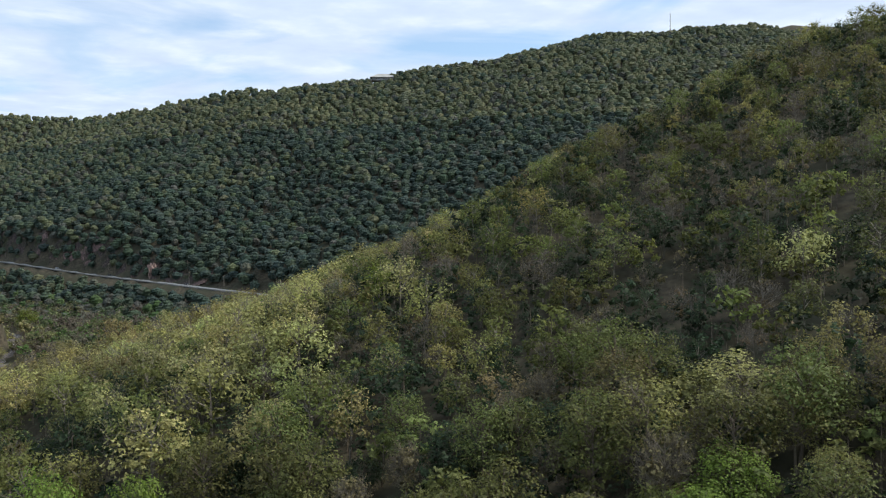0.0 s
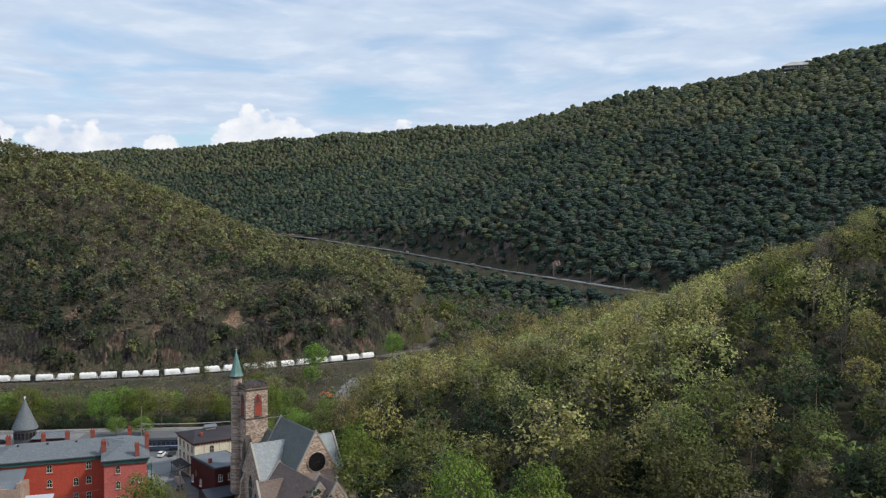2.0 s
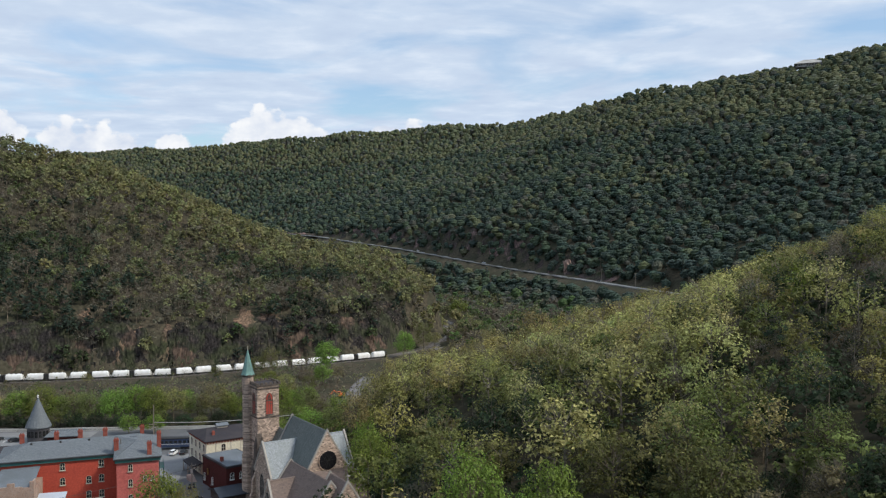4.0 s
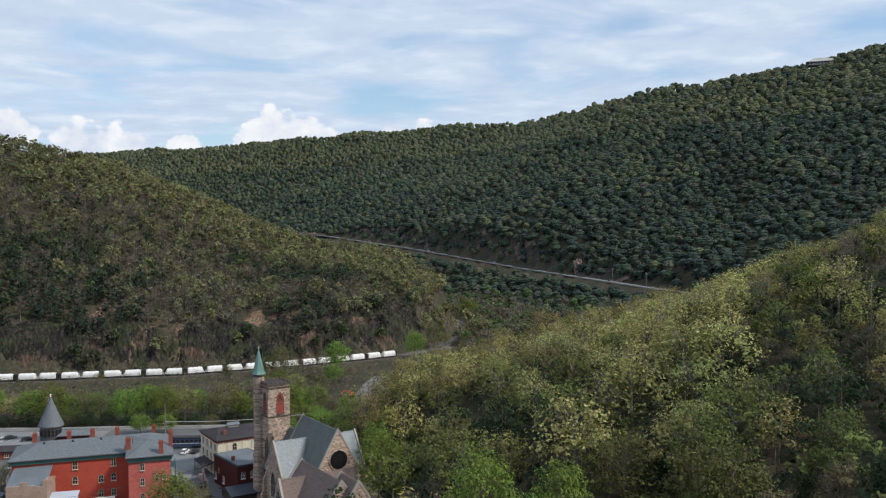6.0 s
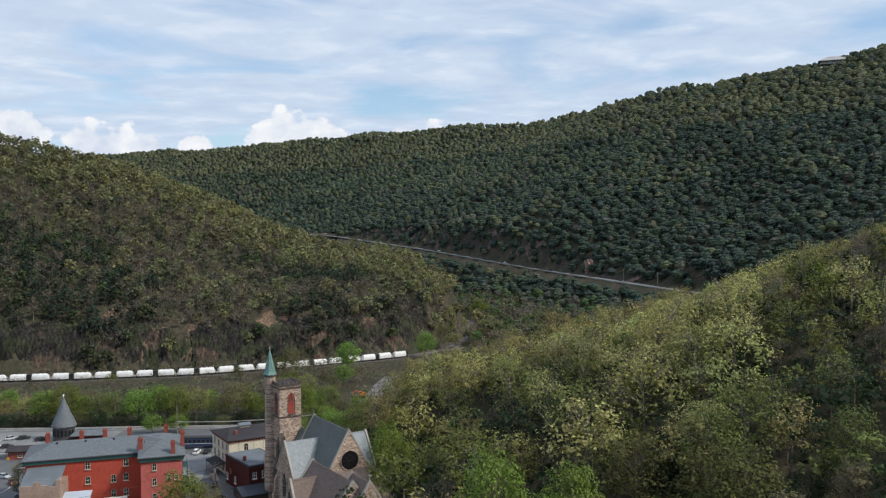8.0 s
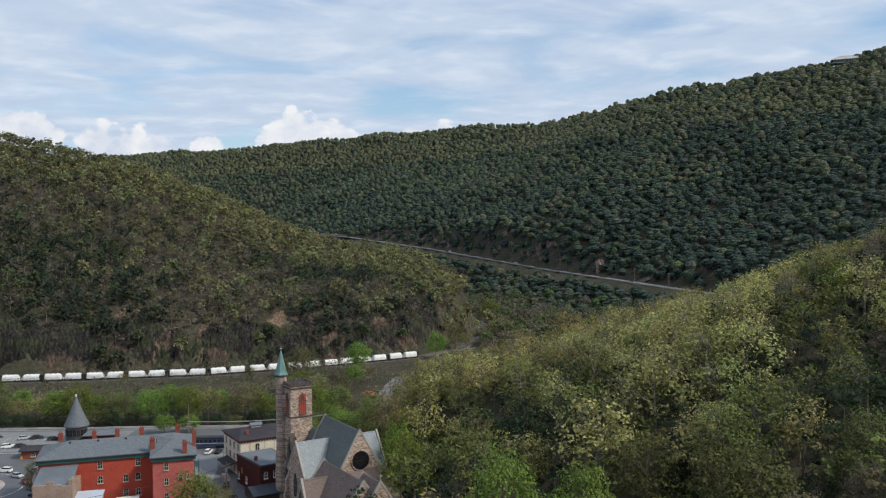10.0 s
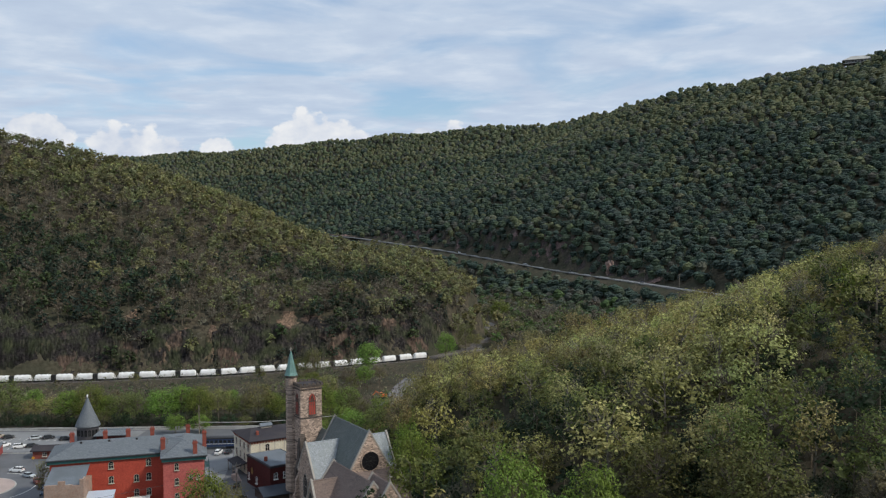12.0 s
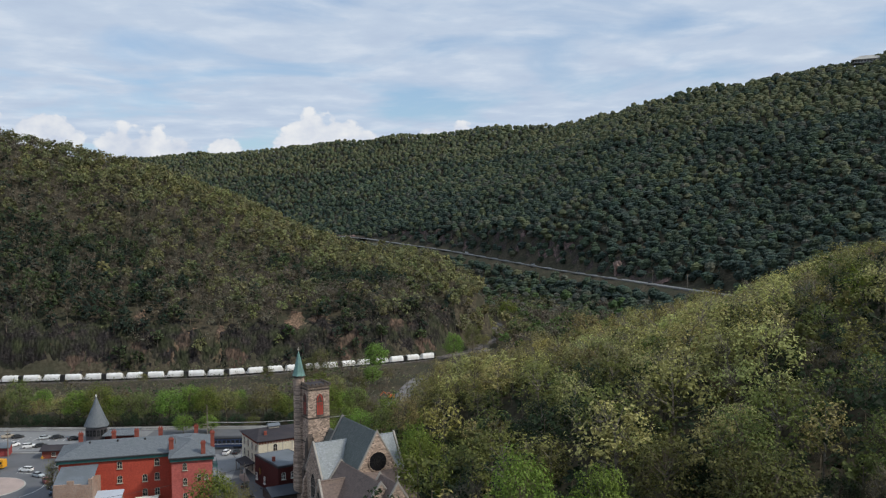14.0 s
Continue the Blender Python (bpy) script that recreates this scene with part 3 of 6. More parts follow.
def box(bm, x0, x1, y0, y1, z0, z1, taper=0.0):
    t = taper
    lo = [bm.verts.new(p) for p in ((x0, y0, z0), (x1, y0, z0), (x1, y1, z0), (x0, y1, z0))]
    hi = [bm.verts.new(p) for p in ((x0 + t, y0 + t, z1), (x1 - t, y0 + t, z1), (x1 - t, y1 - t, z1), (x0 + t, y1 - t, z1))]
    bm.faces.new(lo[::-1]), bm.faces.new(hi)
    for i in range(4):
        bm.faces.new((lo[i], lo[(i + 1) % 4], hi[(i + 1) % 4], hi[i]))
    return bm


def boxed(*a, **k):
    return box(bmesh.new(), *a, **k)


def solid(bm, front, shift):
    """A prism: a flat outline carried along shift."""
    a = [bm.verts.new(p) for p in front]
    b = [bm.verts.new(Vector(p) + Vector(shift)) for p in front]
    bm.faces.new(a), bm.faces.new(b[::-1])
    for i in range(len(a)):
        bm.faces.new((a[i], a[i - 1], b[i - 1], b[i]))
    return bm


def slab(bm, corners, thick=0.25):
    """A roof plane of some thickness."""
    p = [Vector(c) for c in corners]
    n = (p[1] - p[0]).cross(p[2] - p[0]).normalized()
    n = n if n.z > 0 else -n
    return solid(bm, [c + n * 0.02 for c in p], -n * thick)


def tube(bm, p0, p1, r0, r1=None, sides=8, caps=True):
    p0, p1 = Vector(p0), Vector(p1)
    r1 = r0 if r1 is None else r1
    d = (p1 - p0).normalized()
    a = d.cross(Vector((0.3, 0.1, 0.95)) if abs(d.z) < 0.9 else Vector((1, 0.2, 0))).normalized()
    b = d.cross(a)
    rings = []
    for p, r in ((p0, r0), (p1, r1)):
        rings.append([bm.verts.new(p + (a * math.cos(t) + b * math.sin(t)) * r) for t in (2 * math.pi * i / sides for i in range(sides))])
    for i in range(sides):
        bm.faces.new((rings[0][i - 1], rings[0][i], rings[1][i], rings[1][i - 1]))
    if caps:
        bm.faces.new(rings[0][::-1])
        if r1 > 0.001:
            bm.faces.new(rings[1])
    return bm


def tubed(*a, **k):
    return tube(bmesh.new(), *a, **k)


def arch_line(w, h, pointed, steps=5):
    """Outline of an opening in its own plane, from its lower left corner; rise: a round or pointed head."""
    pts = [(-w / 2, 0), (w / 2, 0)]
    spring = h - (w * 0.87 if pointed else w * 0.28)
    if pointed:
        for i in range(steps + 1):
            a = math.radians(60) * i / steps
            pts.append((-w / 2 + w * math.cos(a), spring + w * math.sin(a)))
        for i in range(steps - 1, -1, -1):
            a = math.radians(60) * i / steps
            pts.append((w / 2 - w * math.cos(a), spring + w * math.sin(a)))
    else:
        for i in range(steps + 1):
            a = math.pi * i / steps
            pts.append((w / 2 * math.cos(a), spring + w * 0.28 * math.sin(a)))
    return pts


def stand(u, n):
    """A pose whose x runs along the wall, y up it and z out of it."""
    u, n = Vector(u).normalized(), Vector(n).normalized()
    v = n.cross(u)
    return Matrix(((u.x, v.x, n.x, 0), (u.y, v.y, n.y, 0), (u.z, v.z, n.z, 0), (0, 0, 0, 1)))


def window(parent, at, u, n, w, h, frame_mat, pane_mat, pointed=False, bars=1, sill=True, label=""):
    m = Matrix.Translation(at) @ stand(u, n)
    outer, inner = arch_line(w + 0.22, h + 0.2, pointed), arch_line(w, h, pointed)
    bm = bmesh.new()
    k = len(outer)
    rows = []
    for line, z in ((outer, 0.0), (outer, 0.12), (inner, 0.12), (inner, 0.01)):
        rows.append([bm.verts.new((x, y + (-0.1 if line is outer else 0.05), z)) for x, y in line])
    for a, b in zip(rows[:-1], rows[1:]):
        for i in range(k):
            bm.faces.new((a[i - 1], a[i], b[i], b[i - 1]))
    win = part("window", bm, frame_mat, parent, label, m)
    bm = bmesh.new()
    bm.faces.new([bm.verts.new((x, y + 0.05, 0.03)) for x, y in inner])
    part("pane", bm, pane_mat, win)
    bm = bmesh.new()
    for i in range(bars):
        x = w * ((i + 1) / (bars + 1) - 0.5)
        box(bm, x - 0.05, x + 0.05, 0.05, h * 0.86, 0.035, 0.1)
    box(bm, -w / 2, w / 2, h * 0.48, h * 0.48 + 0.09, 0.036, 0.095)
    part("glazing_bar", bm, frame_mat, win)
    if sill:
        part("sill", boxed(-w / 2 - 0.25, w / 2 + 0.25, -0.22, -0.02, 0.0, 0.28), frame_mat, win)
    return win


def masonry(name, a, b, mortar, bw, bh, rough=0.85, gap=0.02, stain=None):
    """Coursed stone or brick in the wall's own plane."""
    m = bpy.data.materials.new(name)
    m.use_nodes = True
    nt = m.node_tree
    bs = nt.nodes["Principled BSDF"]
    tex = node(nt, "ShaderNodeTexCoord")
    sep = node(nt, "ShaderNodeSeparateXYZ")
    nt.links.new(tex.outputs["Object"], sep.inputs[0])
    com = node(nt, "ShaderNodeCombineXYZ")
    nt.links.new(math_node(nt, "ADD", sep.outputs["X"], sep.outputs["Y"]), com.inputs[0])
    nt.links.new(sep.outputs["Z"], com.inputs[1])
    warp = node(nt, "ShaderNodeTexNoise")
    warp.inputs["Scale"].default_value = 1.6
    nt.links.new(com.outputs[0], warp.inputs["Vector"])
    vec = mix(nt, 0.06, com.outputs[0], warp.outputs["Color"], "ADD")
    br = node(nt, "ShaderNodeTexBrick")
    br.inputs["Color1"].default_value, br.inputs["Color2"].default_value, br.inputs["Mortar"].default_value = (*a, 1), (*b, 1), (*mortar, 1)
    br.inputs["Scale"].default_value = 1.0
    br.inputs["Brick Width"].default_value, br.inputs["Row Height"].default_value = bw, bh
    br.inputs["Mortar Size"].default_value, br.inputs["Bias"].default_value = gap, -0.1
    nt.links.new(vec, br.inputs["Vector"])
    wide = node(nt, "ShaderNodeTexNoise")
    wide.inputs["Scale"].default_value, wide.inputs["Detail"].default_value = 0.35, 6
    nt.links.new(tex.outputs["Object"], wide.inputs["Vector"])
    stain = stain or tuple(c * 0.6 for c in a)
    col = mix(nt, ramp(nt, wide.outputs[0], ((0.45, (0, 0, 0, 1)), (0.75, (0.7, 0.7, 0.7, 1)))), br.outputs["Color"], (*stain, 1))
    blot = node(nt, "ShaderNodeTexNoise")
    blot.inputs["Scale"].default_value, blot.inputs["Detail"].default_value = 2.2, 3
    nt.links.new(tex.outputs["Object"], blot.inputs["Vector"])
    col = mix(nt, 0.6, col, ramp(nt, blot.outputs[0], ((0.3, (0.55, 0.55, 0.55, 1)), (0.7, (1, 1, 1, 1)))), "MULTIPLY")
    nt.links.new(col, bs.inputs["Base Color"])
    bs.inputs["Roughness"].default_value = rough
    bs.inputs["Specular IOR Level"].default_value = 0.25
    bump = node(nt, "ShaderNodeBump")
    bump.inputs["Strength"].default_value, bump.inputs["Distance"].default_value = 0.4, 0.03
    nt.links.new(br.outputs["Fac"], bump.inputs["Height"])
    bump.invert = True
    nt.links.new(bump.outputs[0], bs.inputs["Normal"])
    return m


STONE = masonry("church_stone", (0.68, 0.51, 0.40), (0.16, 0.118, 0.095), (0.32, 0.26, 0.21), 0.62, 0.31, stain=(0.27, 0.205, 0.16))
DARK_STONE = masonry("weathered_stone", (0.15, 0.12, 0.10), (0.07, 0.058, 0.05), (0.11, 0.095, 0.085), 0.75, 0.34)
RED_BRICK = masonry("painted_red_brick", (0.50, 0.085, 0.050), (0.45, 0.072, 0.045), (0.46, 0.08, 0.05), 0.24, 0.08, gap=0.01, stain=(0.38, 0.06, 0.04))
PINK_BRICK = masonry("faded_red_brick", (0.55, 0.145, 0.120), (0.50, 0.125, 0.105), (0.52, 0.14, 0.12), 0.24, 0.08, gap=0.01, stain=(0.44, 0.10, 0.085))
MAROON = masonry("maroon_brick", (0.105, 0.024, 0.021), (0.08, 0.02, 0.018), (0.09, 0.024, 0.021), 0.24, 0.08, gap=0.01)
TAN_BRICK = masonry("tan_brick", (0.48, 0.32, 0.24), (0.36, 0.23, 0.17), (0.42, 0.36, 0.30), 0.24, 0.08, gap=0.012)
CHIMNEY_BRICK = masonry("chimney_brick", (0.36, 0.085, 0.055), (0.26, 0.06, 0.045), (0.28, 0.12, 0.09), 0.24, 0.08, gap=0.012)
CREAM = masonry("cream_painted_brick", (0.80, 0.74, 0.58), (0.74, 0.68, 0.53), (0.70, 0.65, 0.52), 0.24, 0.08, gap=0.01, stain=(0.68, 0.62, 0.48))
SLATE_GREY = masonry("grey_slate", (0.185, 0.205, 0.22), (0.145, 0.16, 0.175), (0.10, 0.11, 0.12), 0.30, 0.26, 0.6, 0.02, stain=(0.14, 0.16, 0.165))
SLATE_GREEN = masonry("dark_green_slate", (0.185, 0.205, 0.19), (0.125, 0.145, 0.138), (0.07, 0.08, 0.076), 0.30, 0.26, 0.55, 0.02, stain=(0.10, 0.12, 0.115))
SLATE_LIGHT = masonry("pale_slate", (0.33, 0.36, 0.38), (0.25, 0.28, 0.30), (0.20, 0.22, 0.23), 0.30, 0.26, 0.5, 0.02, stain=(0.26, 0.29, 0.29))
SHINGLE_BROWN = masonry("brown_shingle", (0.235, 0.175, 0.148), (0.175, 0.132, 0.115), (0.12, 0.095, 0.085), 0.9, 0.28, 0.8, 0.02, stain=(0.20, 0.155, 0.135))
ROOF_DARK = surface("dark_roof", (0.042, 0.038, 0.043), 0.75, 0.25, 4, second=(0.055, 0.048, 0.050), spec=0.15)
ROOF_FLAT = surface("grey_roof", (0.135, 0.155, 0.175), 0.75, 0.2, 3, second=(0.11, 0.125, 0.135))
ROOF_PALE = surface("pale_blue_roof", (0.48, 0.53, 0.60), 0.5, 0.1, 3)
COPPER = surface("verdigris_copper", (0.135, 0.255, 0.225), 0.6, 0.25, 2.5, second=(0.10, 0.17, 0.16))
TEAL = surface("teal_paint", (0.025, 0.105, 0.095), 0.5, 0.2, 4)
TRIM = surface("pale_trim", (0.52, 0.47, 0.40), 0.7, 0.15, 4)
GREY_TRIM = surface("grey_stone_trim", (0.36, 0.33, 0.29), 0.8, 0.2, 4)
WINDOW_GREY = surface("worn_window_paint", (0.46, 0.43, 0.34), 0.7, 0.2, 4)
WHITE = surface("white_paint", (0.80, 0.79, 0.76), 0.5, 0.06, 3, second=(0.68, 0.66, 0.62))
LEAD = surface("black_lead", (0.018, 0.017, 0.016), 0.7, 0.2, 2, spec=0.2)
LEADED = surface("leaded_church_glass", (0.008, 0.008, 0.010), 0.6, 0.2, 2, spec=0.15)
GLASS = surface("dark_window_glass", (0.018, 0.020, 0.022), 0.12, 0.2, 1)
LOUVRE = surface("red_louvre", (0.38, 0.055, 0.035), 0.6, 0.2, 6)
ASPHALT = surface("asphalt", (0.120, 0.122, 0.128), 0.85, 0.12, 1.5, second=(0.095, 0.098, 0.102), cloud=0.12)
LOT = surface("parking_asphalt", (0.21, 0.212, 0.212), 0.85, 0.1, 1.5, second=(0.17, 0.172, 0.175), cloud=0.12)
CONCRETE = surface("concrete", (0.42, 0.41, 0.38), 0.85, 0.15, 2, second=(0.32, 0.31, 0.29))
PAVER = surface("paver", (0.40, 0.31, 0.27), 0.85, 0.15, 3, second=(0.34, 0.27, 0.24))
LINE = surface("road_paint", (0.66, 0.65, 0.60), 0.7, 0.1, 3)
BALLAST = surface("ballast", (0.115, 0.100, 0.090), 0.95, 0.35, 1.2, 0.1, second=(0.15, 0.135, 0.12), spec=0.15, cloud=0.1)
GRAVEL = surface("gravel", (0.13, 0.125, 0.13), 0.95, 0.3, 0.8, 0.1, second=(0.21, 0.20, 0.19), spec=0.15, cloud=0.15)
STEEL = surface("rail_steel", (0.30, 0.28, 0.26), 0.4, 0.2, 4, metal=0.7)
IRON = surface("dark_iron", (0.028, 0.027, 0.027), 0.6, 0.3, 4)
TANK = surface("white_tank_paint", (0.80, 0.79, 0.77), 0.4, 0.05, 1.5, second=(0.70, 0.68, 0.64), cloud=0.4)
POLE_WOOD = surface("weathered_pole", (0.25, 0.21, 0.17), 0.9, 0.3, 3)
TYRE = surface("tyre", (0.02, 0.02, 0.02), 0.8, 0.2, 5)
ORANGE = surface("orange_paint", (0.62, 0.14, 0.03), 0.5, 0.15, 3)
YELLOW = surface("bus_yellow", (0.72, 0.33, 0.02), 0.4, 0.08, 3)
NAVY = surface("navy_paint", (0.025, 0.045, 0.10), 0.35, 0.15, 3)


def rock_material(name, base, scar, scar_at):
    m = surface(name, base, 0.95, 0.6, 0.9, 0.5, spec=0.1, second=(0.045, 0.052, 0.028), cloud=0.12)
    nt = m.node_tree
    bs = nt.nodes["Principled BSDF"]
    geo = node(nt, "ShaderNodeNewGeometry")
    big = node(nt, "ShaderNodeTexNoise")
    big.inputs["Scale"].default_value, big.inputs["Detail"].default_value = 0.055, 5
    nt.links.new(geo.outputs["Position"], big.inputs["Vector"])
    old = bs.inputs["Base Color"].links[0].from_socket
    old = mix(nt, ramp(nt, big.outputs[0], ((scar_at, (0, 0, 0, 1)), (scar_at + 0.06, (1, 1, 1, 1)))), old, (*scar, 1))
    streak = node(nt, "ShaderNodeTexNoise")
    streak.inputs["Scale"].default_value, streak.inputs["Detail"].default_value = 1.0, 5
    longer = node(nt, "ShaderNodeMapping")
    longer.inputs["Scale"].default_value = (0.9, 0.9, 0.16)
    nt.links.new(geo.outputs["Position"], longer.inputs[0]), nt.links.new(longer.outputs[0], streak.inputs["Vector"])
    col = mix(nt, 0.85, old, ramp(nt, streak.outputs[0], ((0.35, (0.35, 0.33, 0.32, 1)), (0.55, (1, 1, 1, 1)), (0.7, (1.9, 1.7, 1.55, 1)))), "MULTIPLY")
    nt.links.new(col, bs.inputs["Base Color"])
    return m


ROCK = rock_material("dark_rock", (0.030, 0.027, 0.026), (0.105, 0.075, 0.058), 0.56)
ROCK_RED = rock_material("reddish_rock", (0.075, 0.060, 0.056), (0.17, 0.12, 0.11), 0.55)

# ---- track, road and cuttings ----


def offset_line(points, step, shift):
    """A line over the plan, moved sideways (positive: to the right of its run)."""
    p = along(points, step)
    t = np.gradient(p[:, :2], axis=0)
    t /= np.linalg.norm(t, axis=1, keepdims=True)
    out = p.copy()
    out[:, 0] += t[:, 1] * shift
    out[:, 1] -= t[:, 0] * shift
    return out


def strip(bm, points, step, left, right, z, crown=0.0):
    a, b = offset_line(points, step, left), offset_line(points, step, right)
    hz = (lambda p: p[2] + z) if a.shape[1] > 2 else (lambda p: z)
    va = [bm.verts.new((p[0], p[1], hz(p))) for p in a]
    vb = [bm.verts.new((p[0], p[1], hz(p))) for p in b]
    lo = [bm.verts.new((p[0], p[1], hz(p) - 0.6)) for p in a]
    lo2 = [bm.verts.new((p[0], p[1], hz(p) - 0.6)) for p in b]
    for i in range(len(va) - 1):
        bm.faces.new((va[i], vb[i], vb[i + 1], va[i + 1]))
        bm.faces.new((va[i], va[i + 1], lo[i + 1], lo[i]))
        bm.faces.new((vb[i], vb[i + 1], lo2[i + 1], lo2[i]))
    return bm


def stripped(*a, **k):
    return strip(bmesh.new(), *a, **k)


ID = Matrix.Identity(4)
track = thing("railway_track", ID, "double railway track on dark ballast along the foot of the hill", "railway", kind="structure")
part("ballast", stripped(RAIL, 6, -8.0, 3.2, 0.22), BALLAST, track)
yard = along(RAIL, 1.0)
yard = [tuple(p[:2]) for p in yard[(yard[:, 1] > 540) & (yard[:, 1] < 720) & (yard[:, 0] > 5)][::12]]
part("yard_ballast", stripped(yard, 5, -14.0, 9.0, 0.14), GRAVEL, track, "grey gravel beside the curving tracks")
for centre in (4.8, -9.6):
    for gauge in (-0.75, 0.75):
        part("rail", stripped(yard, 5, centre + gauge - 0.1, centre + gauge + 0.1, 0.34), STEEL, track)
for centre in (0.0, -4.6):
    for gauge in (-0.75, 0.75):
        part("rail", stripped(RAIL, 6, centre + gauge - 0.07, centre + gauge + 0.07, 0.4), STEEL, track)

road = thing("road", ID, "two-lane grey road climbing the far mountainside", "road", kind="structure")
part("carriageway", stripped(ROAD, 8, -4.2, 4.4, 0.30), LOT, road)
part("edge_line", stripped(ROAD, 8, 3.3, 3.6, 0.32), LINE, road)
rail_bm = stripped(ROAD, 8, 5.0, 5.25, 1.1)
part("guard_rail", rail_bm, CONCRETE, road, "pale metal guard rail")


def cutting(name, line, start, stop, near, far, seed, step, material, label, rise=0.0, ragged=0.6):
    """A blasted rock face between two offsets of a line, set a little proud of the land."""
    pts = along(line, step)
    t = np.gradient(pts[:, :2], axis=0)
    t /= np.linalg.norm(t, axis=1, keepdims=True)
    keep = np.where((pts[:, 0] > start) & (pts[:, 0] < stop))[0]
    rng = np.random.default_rng(seed)
    n = int(abs(far - near) / (step * 0.7)) + 2
    u = np.linspace(0, 1, n)[None, :]
    px, py = pts[keep, 0][:, None], pts[keep, 1][:, None]
    side_x, side_y = -t[keep, 1][:, None], t[keep, 0][:, None]
    s = np.arange(len(keep))[:, None] * step
    reach = near + (far - near) * u * (1 + 0.7 * value_noise(s / 17, s * 0, seed) + 0.4 * value_noise(s / 6, s * 0, seed + 1))
    x, y = px + side_x * reach, py + side_y * reach
    rag = rng.normal(size=x.shape) * ragged + value_noise(x / 5, y / 5, seed) * 3 * ragged
    z = land(x, y) + rise * np.sin(u * np.pi) + rag * np.minimum(1, 4 * u * (1 - u) + 0.15) + 0.25
    z[:, -1] = land(x[:, -1], y[:, -1]) - 0.8
    z[:, 0] = land(x[:, 0], y[:, 0]) - 0.3
    x = x + rng.normal(size=x.shape) * ragged * 0.5
    co = np.stack([x, y, z], -1).reshape(-1, 3)
    m = x.shape[1]
    i = (np.arange(x.shape[0] - 1)[:, None] * m + np.arange(m - 1)[None]).ravel()
    me = bpy.data.meshes.new(name)
    quads(me, co, np.stack([i, i + m, i + m + 1, i + 1], 1))
    me.materials.append(material)
    return tagged(new(name, me), label, "rock face", kind="structure")


cutting("rock_cutting", RAIL, -430, 18, 8.2, 34, 21, 1.3, ROCK, "dark jagged rock cutting with bare orange soil scars above the railway", rise=1.0, ragged=1.05)


def soil_slide(x, y, w, l, seed):
    """Bare soil draped down the slope, narrow at the top, with a torn edge and gullies."""
    rng = np.random.default_rng(seed)
    rows, cols = 12, 7
    v = np.linspace(0, 1, rows)[:, None]
    u = np.linspace(-0.5, 0.5, cols)[None]
    width = w * (0.35 + 0.65 * np.sin(v * 2.6 + 0.2)) * rng.uniform(0.7, 1.2, (rows, 1))
    gx = x + u * width + rng.normal(size=(rows, 1)) * w * 0.07
    gy = y + (0.5 - v) * l + u * 0
    lift = 0.45 * np.cos(u * 3.0) + rng.normal(size=gx.shape) * 0.18
    lift[:, (0, -1)] = -0.25
    lift[(0, -1), :] = -0.25
    gz = land(gx, gy) + lift
    i = (np.arange(rows - 1)[:, None] * cols + np.arange(cols - 1)[None]).ravel()
    me = bpy.data.meshes.new("soil_slide")
    quads(me, np.stack([gx, gy, gz], -1).reshape(-1, 3), np.stack([i, i + cols, i + cols + 1, i + 1], 1))
    me.materials.append(SOIL)
    tagged(new("soil_slide", me), "bare tan and orange soil slide above the rock cutting", "soil", kind="structure")


SOIL = rock_material("bare_soil", (0.115, 0.082, 0.060), (0.19, 0.130, 0.090), 0.5)
for n, (x, y, w, l) in enumerate(SCARS):
    soil_slide(x, y, w, l * 1.4, 60 + n)
cutting("road_cutting", ROAD, -330, 175, 6, 24, 22, 3.0, ROCK_RED, "reddish rock cutting above the mountain road", rise=2.0, ragged=0.7)


def boulder_face(x, y, w, h, d, seed, material, label):
    rng = np.random.default_rng(seed)
    bm = bmesh.new()
    nx, nz = 7, 6
    z0 = float(land(x, y))
    grid = []
    for face in (0, 1):
        grid.append([[bm.verts.new((x + (i / (nx - 1) - 0.5) * w * (1 - 0.25 * j / nz) + rng.normal() * w * 0.03, y + (d if face else 0) + rng.normal() * d * 0.12 + j / nz * d * 0.3,
                                    z0 - 2 + j / (nz - 1) * h * (0.9 + 0.15 * math.sin(i * 2.1 + seed)) + rng.normal() * h * 0.02)) for i in range(nx)] for j in range(nz)])
    for f in grid:
        for j in range(nz - 1):
            for i in range(nx - 1):
                bm.faces.new((f[j][i], f[j][i + 1], f[j + 1][i + 1], f[j + 1][i]))
    for j in range(nz - 1):
        for i in (0, nx - 1):
            bm.faces.new((grid[0][j][i], grid[0][j + 1][i], grid[1][j + 1][i], grid[1][j][i]))
    for i in range(nx - 1):
        bm.faces.new((grid[0][-1][i], grid[0][-1][i + 1], grid[1][-1][i + 1], grid[1][-1][i]))
    single("rock_outcrop", bm, material, ID, label, "rock")


PINK_ROCK = surface("pink_rock", (0.36, 0.26, 0.22), 0.95, 0.3, 0.5, 0.3, second=(0.25, 0.17, 0.14), spec=0.1, cloud=0.15)
boulder_face(157, 785, 8, 15, 7, 3, PINK_ROCK, "tall pinkish rock face standing beside the mountain road")
boulder_face(172, 762, 12, 9, 6, 5, ROCK_RED, "low reddish rock outcrop beside the mountain road")

# ---- the train ----


